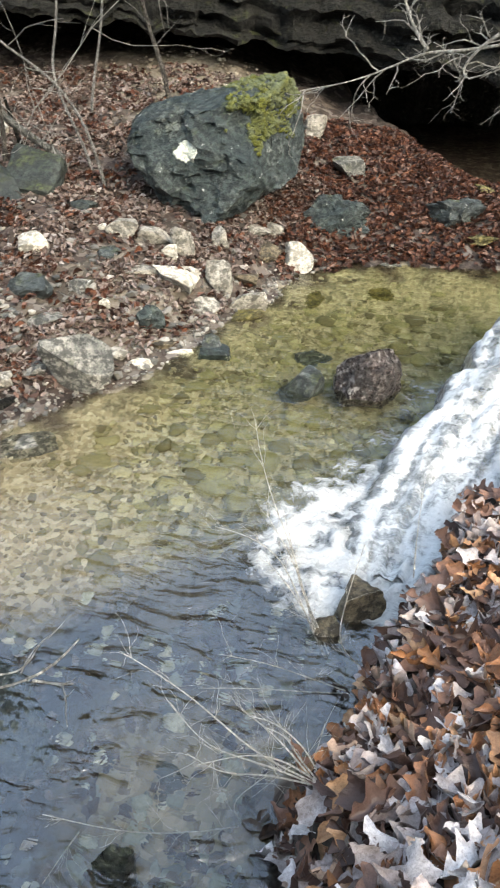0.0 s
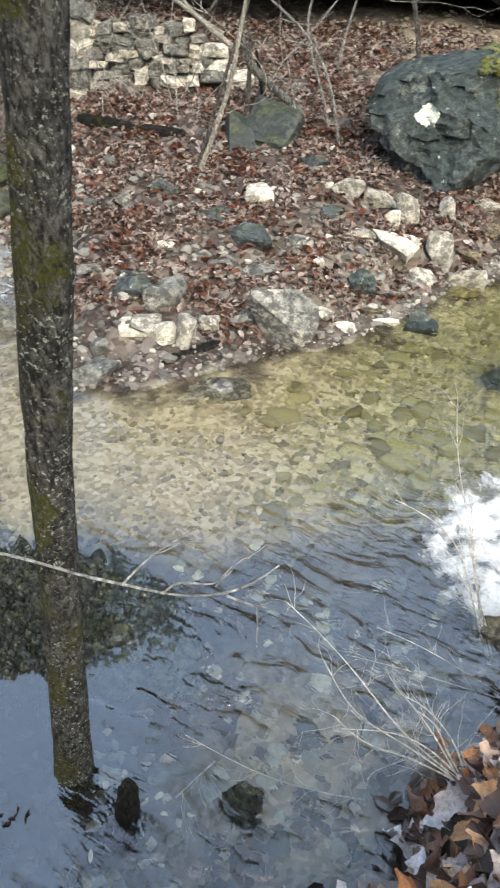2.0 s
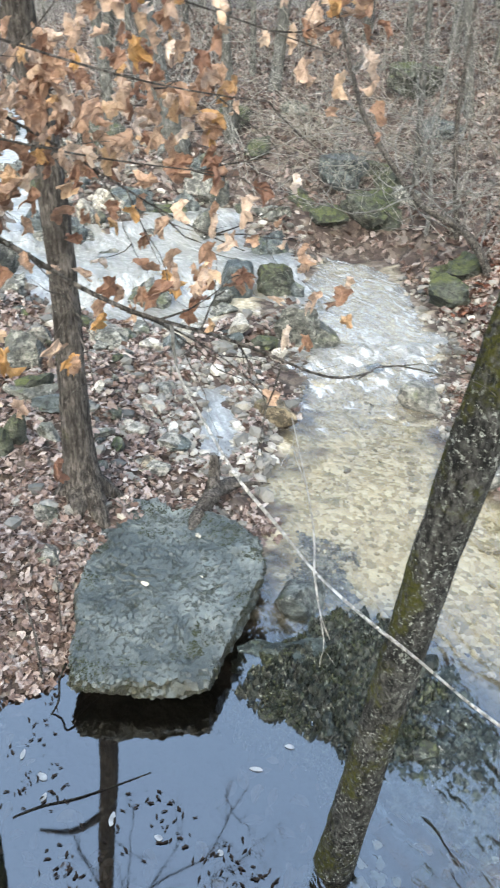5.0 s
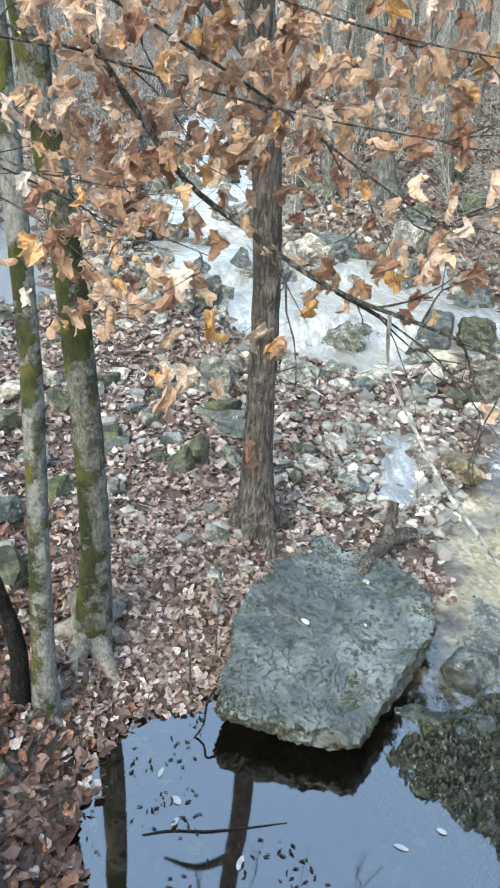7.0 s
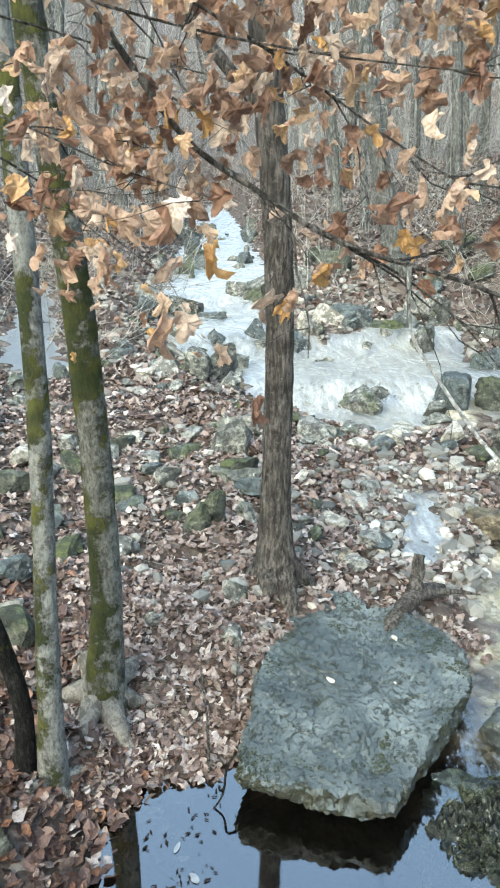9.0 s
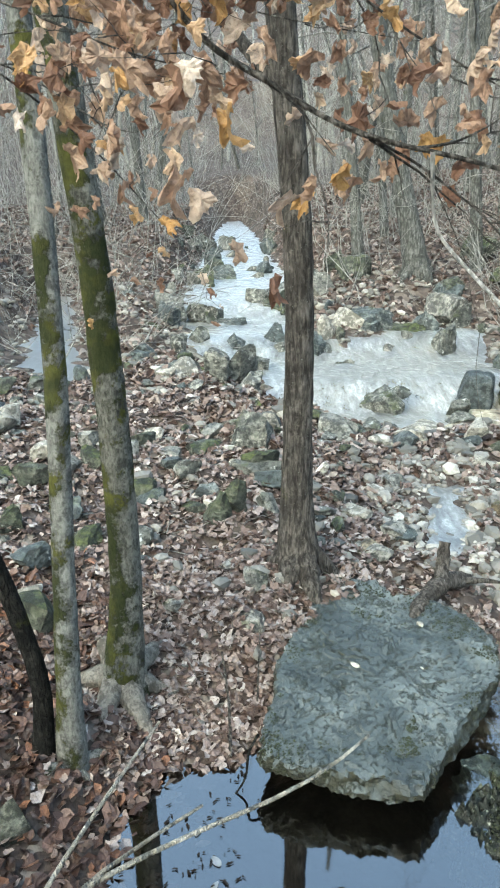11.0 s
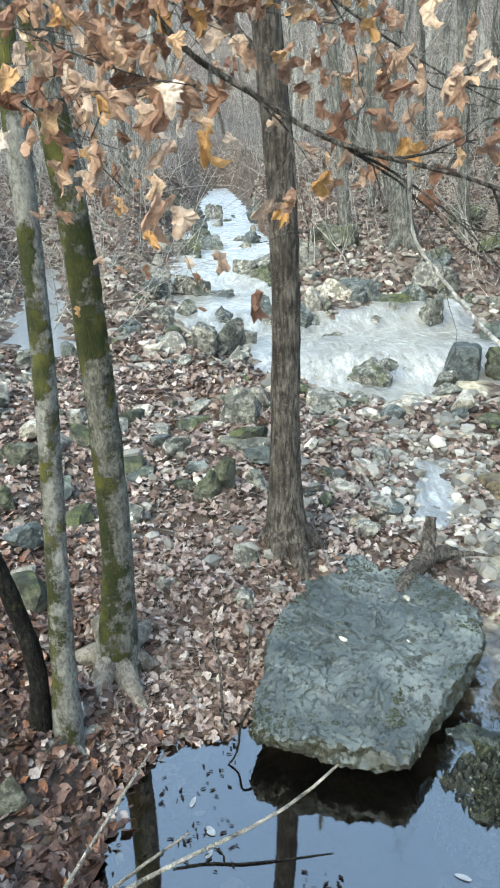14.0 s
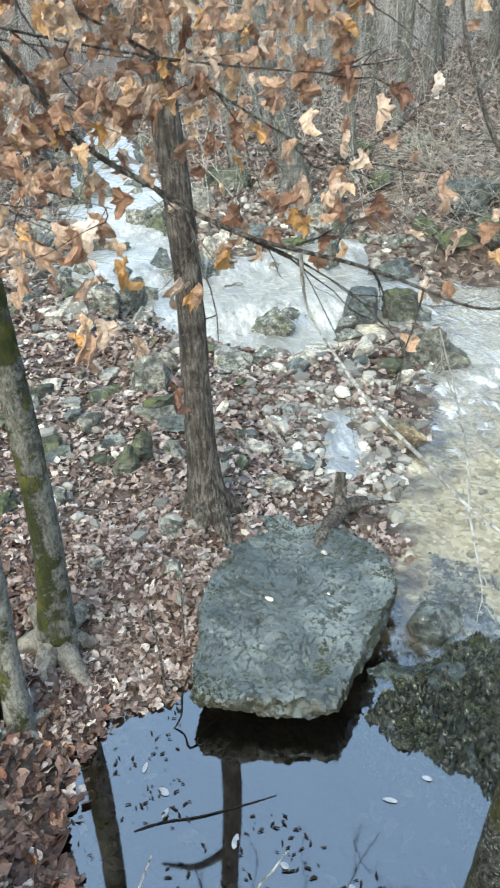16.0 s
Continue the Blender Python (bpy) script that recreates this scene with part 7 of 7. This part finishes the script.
SMALL_LEAVES = [leaf_shape(1.0, 0.62, 4, k, 0.5, False) for k in range(6)]
TORN_LEAVES = [lobed_leaf(1.3, k + 20, 0.7, 9) for k in range(7)]
NEAR_LEAVES = [oak_leaf(0.18 + 0.02 * (k % 4), k + 40, 19, 3, 0.9) for k in range(10)]
FINE_LEAVES = [oak_leaf(0.19 + 0.025 * (k % 5), k + 140, 29, 5, 1.05) for k in range(12)]
PEBBLES = []
for k in range(6):
    pv, pf = rock_shape(1.0, 0.75, 0.55, 300 + k, 1, 4, 0.3, 0.05)
    PEBBLES.append((pv, pf))


def leaf_field(name, count, box, seed, keep, size, material, label, shapes=SMALL_LEAVES):
    x, y, r = strewn(count, box, seed, keep)
    s = scatter(shapes, x, y, terrain(x, y) + r.uniform(0.008, 0.034, len(x)), r.uniform(0.6, 1.3, len(x)) * size, r, 0.5)
    tagged(part(name, s.mesh(name, False), material), label, "leaf litter", kind="stuff")


patchy = lambda x, y: np.clip(0.55 + 0.9 * waves(x, y, 1.3, 83), 0.05, 1)
leaf_field("leaf_litter", 40000, (-5.5, 1.5, 5.2, 13), 91, lambda x, y: dry(x, y, 0.15) * (1 - 0.8 * bed_share(x, y)) * patchy(x, y) * (x < 1.6), 0.075, LITTER, "brown and pinkish dead leaves over the far bank")
leaf_field("leaf_litter", 16000, (-5.5, 1.5, 5.2, 13), 193, lambda x, y: dry(x, y, 0.2) * (1 - bed_share(x, y)) * np.clip(0.4 + 0.9 * waves(x, y, 1.1, 84), 0, 1) * (x < 1.2), 0.085, LITTER_RED, "wet red-brown leaves in drifts on the far bank")
leaf_field("leaf_litter", 13000, (0.6, 5.5, 7.6, 12), 92, lambda x, y: dry(x, y, 0.0) * 1.0, 0.085, LITTER_RED, "wet red-brown leaves piled beside the boulder")
leaf_field("leaf_litter", 46000, (-9, -2.2, -1.5, 4.5), 93, lambda x, y: dry(x, y, 0.02) * np.clip(patchy(x, y) + 0.6, 0, 1) * np.where(x > -4.5, np.clip((y - 0.2) / 0.5, 0.12, 1), 1), 0.052, LITTER, "tan and pinkish dead leaves on the near flat", TORN_LEAVES)
leaf_field("leaf_litter", 5000, (-4.9, -3.2, 0.1, 1.8), 195, lambda x, y: dry(x, y, -0.08) * np.clip((y - 0.2) / 0.5, 0.12, 1), 0.05, LITTER, "tan dead leaves between the trees beside the slab", TORN_LEAVES)
leaf_field("leaf_litter", 5200, (-5.2, -2.3, -1.5, 0.75), 191, lambda x, y: dry(x, y, -0.12) * np.clip(1.1 - 0.9 * (y + 0.05 * x), 0.1, 1), 0.075, LITTER_DARK, "dark wet brown leaves at the pool's edge", TORN_LEAVES)
leaf_field("leaf_litter", 2500, (-2.6, -0.5, -1.9, 0.9), 190, lambda x, y: dry(x, y, 0.0) * 1.0, 0.075, LITTER_DARK, "dark wet brown leaves on the slope above the pool", TORN_LEAVES)
leaf_field("leaf_litter", 38000, (-24, -5, 2, 18), 94, lambda x, y: dry(x, y, 0.1) * np.clip(patchy(x, y) + 0.25, 0, 1), 0.11, LITTER, "brown leaves over the wooded slope")


leaf_field("leaf_litter", 9000, (-9.5, 7.5, -7.5, -1.0), 197, lambda x, y: 1.0 + 0 * x, 0.13, LITTER, "brown dead leaves over the slope behind the path")
leaf_field("leaf_litter", 5000, (3.0, 9.5, -1.2, 5.0), 198, lambda x, y: dry(x, y, 0.2) * 1.0, 0.13, LITTER, "brown dead leaves on the bank above the falls")


FLAT_STONES = [rock_shape(1.0, 0.6 + 0.06 * k, 0.25, 320 + k, 2, 14, 0.7, 0.09) for k in range(7)]


def pebble_field(name, count, box, seed, keep, size, material, label, shapes=PEBBLES):
    x, y, r = strewn(count, box, seed, keep)
    sz = size * np.exp(np.clip(r.normal(0, 0.45, len(x)), -1, 0.9))
    s = scatter(shapes, x, y, terrain(x, y) - 0.05 * sz, sz, r, 0.12)
    tagged(part(name, s.mesh(name, shapes is FLAT_STONES), material), label, "gravel", kind="stuff")


def pebble_material(name, stops, rough=0.7):
    n = Nodes(name)
    c = n.ramp(n.add("NewGeometry").outputs["Random Per Island"], stops)
    v = n.add("NewGeometry").outputs["Position"]
    c = n.mix(n.span(n.noise(v, 50, 4), 0.4, 0.7, 0, 0.4), c, rgb(0.08, 0.07, 0.05))
    return n.set(Base_Color=c, Roughness=rough)


GRAVEL = pebble_material("creek_gravel", [(0, (0.1, 0.085, 0.055)), (0.12, (0.18, 0.155, 0.105)), (0.5, (0.28, 0.246, 0.175)), (0.85, (0.36, 0.325, 0.245)), (1, (0.5, 0.46, 0.37))])
ALGAE = pebble_material("algae_cobbles", [(0, (0.1, 0.09, 0.05)), (0.3, (0.19, 0.172, 0.09)), (0.65, (0.26, 0.238, 0.13)), (0.9, (0.33, 0.305, 0.185)), (1, (0.42, 0.39, 0.28))])
POOL_STONE = pebble_material("pool_stones", [(0, (0.03, 0.038, 0.04)), (0.4, (0.13, 0.155, 0.14)), (0.75, (0.3, 0.33, 0.27)), (1, (0.62, 0.63, 0.52))])
COBBLE = pebble_material("grey_cobbles", [(0, (0.035, 0.036, 0.033)), (0.35, (0.10, 0.095, 0.082)), (0.65, (0.17, 0.158, 0.135)), (0.9, (0.25, 0.235, 0.2)), (1, (0.4, 0.38, 0.33))])
PALE_STONE = pebble_material("pale_puddle_stones", [(0, (0.07, 0.065, 0.055)), (0.35, (0.13, 0.122, 0.107)), (0.7, (0.22, 0.208, 0.183)), (1, (0.38, 0.365, 0.325))])
MOUND = pebble_material("tan_gravel", [(0, (0.05, 0.042, 0.03)), (0.4, (0.15, 0.125, 0.09)), (0.75, (0.25, 0.215, 0.16)), (1, (0.42, 0.38, 0.3))])
wetbed = lambda x, y: (away(x, y, CREEK) < -0.1) * (y > drop_off(x) - 0.1) * (terrain(x, y) < level(x, y) - 0.035)
pebble_field("creek_gravel", 17000, (-5, 1.5, 2.2, 8), 95, lambda x, y: wetbed(x, y) * np.clip(0.55 + 0.5 * waves(x, y, 0.8, 86), 0.15, 0.95), 0.036, GRAVEL, "yellow-tan gravel under shallow water")
pebble_field("creek_cobbles", 900, (-3, 2.5, 3, 8), 96, lambda x, y: wetbed(x, y) * 0.8 * (x > -1.8) * (terrain(x, y) < level(x, y) - 0.08), 0.1, ALGAE, "flat yellowish cobbles on the creek bed", FLAT_STONES)
pebble_field("creek_cobbles", 900, (-1.4, 2.6, 3, 7), 94, lambda x, y: wetbed(x, y) * (terrain(x, y) < level(x, y) - 0.12), 0.12, ALGAE, "broad algae-stained stones in the deeper creek", FLAT_STONES)
pebble_field("pool_stones", 1000, (-1.9, 0.2, 0.9, 3.0), 89, lambda x, y: (away(x, y, CREEK) < -0.06) * (terrain(x, y) < -0.1) * np.clip(0.2 + 0.9 * waves(x, y, 0.7, 87) + 0.4 * ease(-y, -1.9, -1.3), 0, 1), 0.07, POOL_STONE, "grey-green stones on the floor of the pool", FLAT_STONES)
pebble_field("bank_stones", 2200, (-5, 1.5, 4.5, 9.5), 97, lambda x, y: dry(x, y, 0.0) * np.clip(1.1 - 0.22 * (y - 4.8), 0.1, 1), 0.06, COBBLE, "loose grey and pale stones on the far bank")
pebble_field("bank_stones", 5000, (-13, -3.8, 0.5, 8), 98, lambda x, y: dry(x, y, 0.0) * np.clip(0.15 + 0.32 * (y - 0.8), 0.1, 1), 0.075, COBBLE, "loose grey stones along the brook")
pebble_field("puddle_gravel", 2600, (-5.9, -4.0, 2.7, 4.3), 199, lambda x, y: (away(x, y, PUDDLE) < 0.32) * np.clip(0.35 + 2.5 * away(x, y, PUDDLE), 0.1, 1), 0.055, PALE_STONE, "pale gravel and small stones round the puddle")
pebble_field("shore_gravel", 10000, (-5, 1.2, 4.3, 8.3), 196, lambda x, y: (away(x, y, CREEK) > -0.05) * np.clip(1.1 - 2.2 * away(x, y, CREEK), 0, 1) * (y > 4.2), 0.03, COBBLE, "fine grey gravel along the waterline")
pebble_field("gravel_mound", 3000, (-1.6, 2, 9.5, 14.5), 99, lambda x, y: np.clip(bed_share(x, y), 0, 1), 0.05, MOUND, "mound of tan gravel under the ledge")

# Fallen leaves on the bank, nearest to the path.
litter = thing("fallen_leaves", 0.2, 1.2, 1.0, "pile of curled brown, orange and grey fallen oak leaves on the bank", "leaves")
near_meshes = [mesh_of("leaf", v, f) for v, f in FINE_LEAVES]
for me in near_meshes:
    me.materials.append(LITTER_NEAR)
r = np.random.RandomState(77)
made = 0
while made < 300:
    x, y = r.uniform(-0.75, 1.3), r.uniform(0.3, 3.1)
    if away(np.array([x]), np.array([y]), CREEK)[0] < 0.03 or y > 1.75 + 1.25 * x + 0.5 or y < 0.35 + 0.9 * x:
        continue
    ob = part("leaf", near_meshes[made % 12], None, litter)
    ob.location = (x - 0.2, y - 1.2, high(x, y) + r.uniform(0.01, 0.06) - 1.0)
    ob.rotation_euler = (r.normal(0, 0.4) + math.pi * (made % 3 == 0), r.normal(0, 0.4), r.uniform(0, 6.28))
    made += 1
x, y, r2 = strewn(7000, (-1.2, 3.6, -1.2, 3.9), 78, lambda x, y: dry(x, y, 0.02) * 1.0)
s = scatter(NEAR_LEAVES, x, y, terrain(x, y) + r2.uniform(0.0, 0.035, len(x)), r2.uniform(0.7, 1.25, len(x)), r2, 0.4)
tagged(part("leaf_bed", s.mesh("leaf_bed"), LITTER_NEAR), "bed of wet brown oak leaves covering the near bank", "leaf litter", kind="stuff")

# Sunken leaves on the floor of the pool, and a few afloat.
SUNK = leaf_material("sunken_leaves", [(0, (0.01, 0.008, 0.007)), (0.5, (0.035, 0.028, 0.023)), (0.8, (0.08, 0.07, 0.06)), (0.94, (0.16, 0.15, 0.135)), (1, (0.4, 0.39, 0.37))], 0.6)
x, y, r2 = strewn(2600, (-3.8, 0.2, -0.2, 2.9), 79, lambda x, y: (away(x, y, CREEK) < -0.02) * ((x > -2.6) | (y < 0.75)) * np.clip(0.4 + 0.8 * waves(x, y, 1.0, 85), 0.05, 1))
s = scatter(SMALL_LEAVES, x, y, terrain(x, y) + 0.01, r2.uniform(0.05, 0.11, len(x)), r2, 0.2)
tagged(part("sunken_leaves", s.mesh("sunken_leaves", False), SUNK), "dark and pale leaves sunk on the floor of the pool", "leaf litter", kind="stuff")
FOAM_BIT = plain("pale_wet_leaf", (0.1, 0.11, 0.115), (0.22, 0.23, 0.24), 0.5)
r2 = np.random.RandomState(46)
for k in range(18):
    x, y = r2.uniform(-3.3, -1.3), r2.uniform(0.5, 1.75)
    if away(np.array([x]), np.array([y]), CREEK)[0] > -0.12 or math.hypot(x + 1.9, y - 1.35) < 0.15 or (x < -2.5 and y > 0.9):
        continue
    v, f = leaf_shape(r2.uniform(0.03, 0.07), r2.uniform(0.02, 0.035), 6, 500 + k, 0.04, False)
    v[:, 2] *= 0.1
    ob = part("floating_leaf", mesh_of("floating_leaf", v, f), FOAM_BIT)
    ob.location, ob.rotation_euler = (x, y, 0.004), (0, 0, r2.uniform(0, 6.28))
    tagged(ob, "small pale leaf afloat on the still pool", "leaf", "leaves afloat on the pool")


# Dark leaf-shaped flecks laid on the pool as reflections of foliage overhead.
MIRROR_BIT = plain("dark_reflection_fleck", (0.004, 0.003, 0.0025), (0.016, 0.011, 0.008), 0.7)
for n in MIRROR_BIT.node_tree.nodes:
    if n.type == "BSDF_PRINCIPLED":
        n.inputs["Specular IOR Level"].default_value = 0.1
bits = []
for k in range(10):
    v, f = leaf_shape(0.045, 0.016 + 0.002 * (k % 4), 6, 560 + k, 0.3, True)
    bits.append(mesh_of("floating_leaf", v * (1, 1, 0.5), f))
    bits[-1].materials.append(MIRROR_BIT)
made = 0
while made < 270:
    x, y = r2.uniform(-3.5, -1.9), r2.uniform(0.0, 1.15)
    q = np.array([x]), np.array([y])
    if away(*q, CREEK)[0] > -0.05 or (x < -2.75 and y > 1.0) or waves(*q, 0.55, 88)[0] < r2.uniform(-0.1, 0.5):
        continue
    ob = part("floating_leaf", bits[made % 10], None)
    s = r2.uniform(0.25, 0.8)
    ob.location, ob.rotation_euler, ob.scale = (x, y, 0.005), (0, 0, r2.uniform(0, 6.28)), (s, s, s)
    tagged(ob, "small dark fleck painted as foliage mirrored in the still pool", "leaf", "dark leaves afloat on the pool")
    made += 1

# Dropped twigs on the near flat and the far bank.
r3 = np.random.RandomState(88)
twigs = Soup()
for k in range(420):
    x, y = (r3.uniform(-8, -3.8), r3.uniform(-1, 4)) if k % 3 else (r3.uniform(-4.5, 0), r3.uniform(6, 11))
    if not dry(np.array([x]), np.array([y]), 0.1)[0]:
        continue
    a, L, pts = r3.uniform(0, 6.28), r3.uniform(0.08, 0.3), []
    for q in (-0.5, -0.15, 0.2, 0.5):
        px, py = x + math.cos(a) * L * q + r3.normal(0, 0.012), y + math.sin(a) * L * q + r3.normal(0, 0.012)
        pts.append((px, py, high(px, py) + 0.02 + r3.uniform(0, 0.02)))
    twigs.put(*tube(pts, np.array([1, 0.9, 0.75, 0.4]) * r3.uniform(0.002, 0.006), 5))
tagged(part("dropped_twigs", twigs.mesh("dropped_twigs"), BARK["twig"]), "thin grey twigs dropped among the leaves", "twigs", kind="stuff")
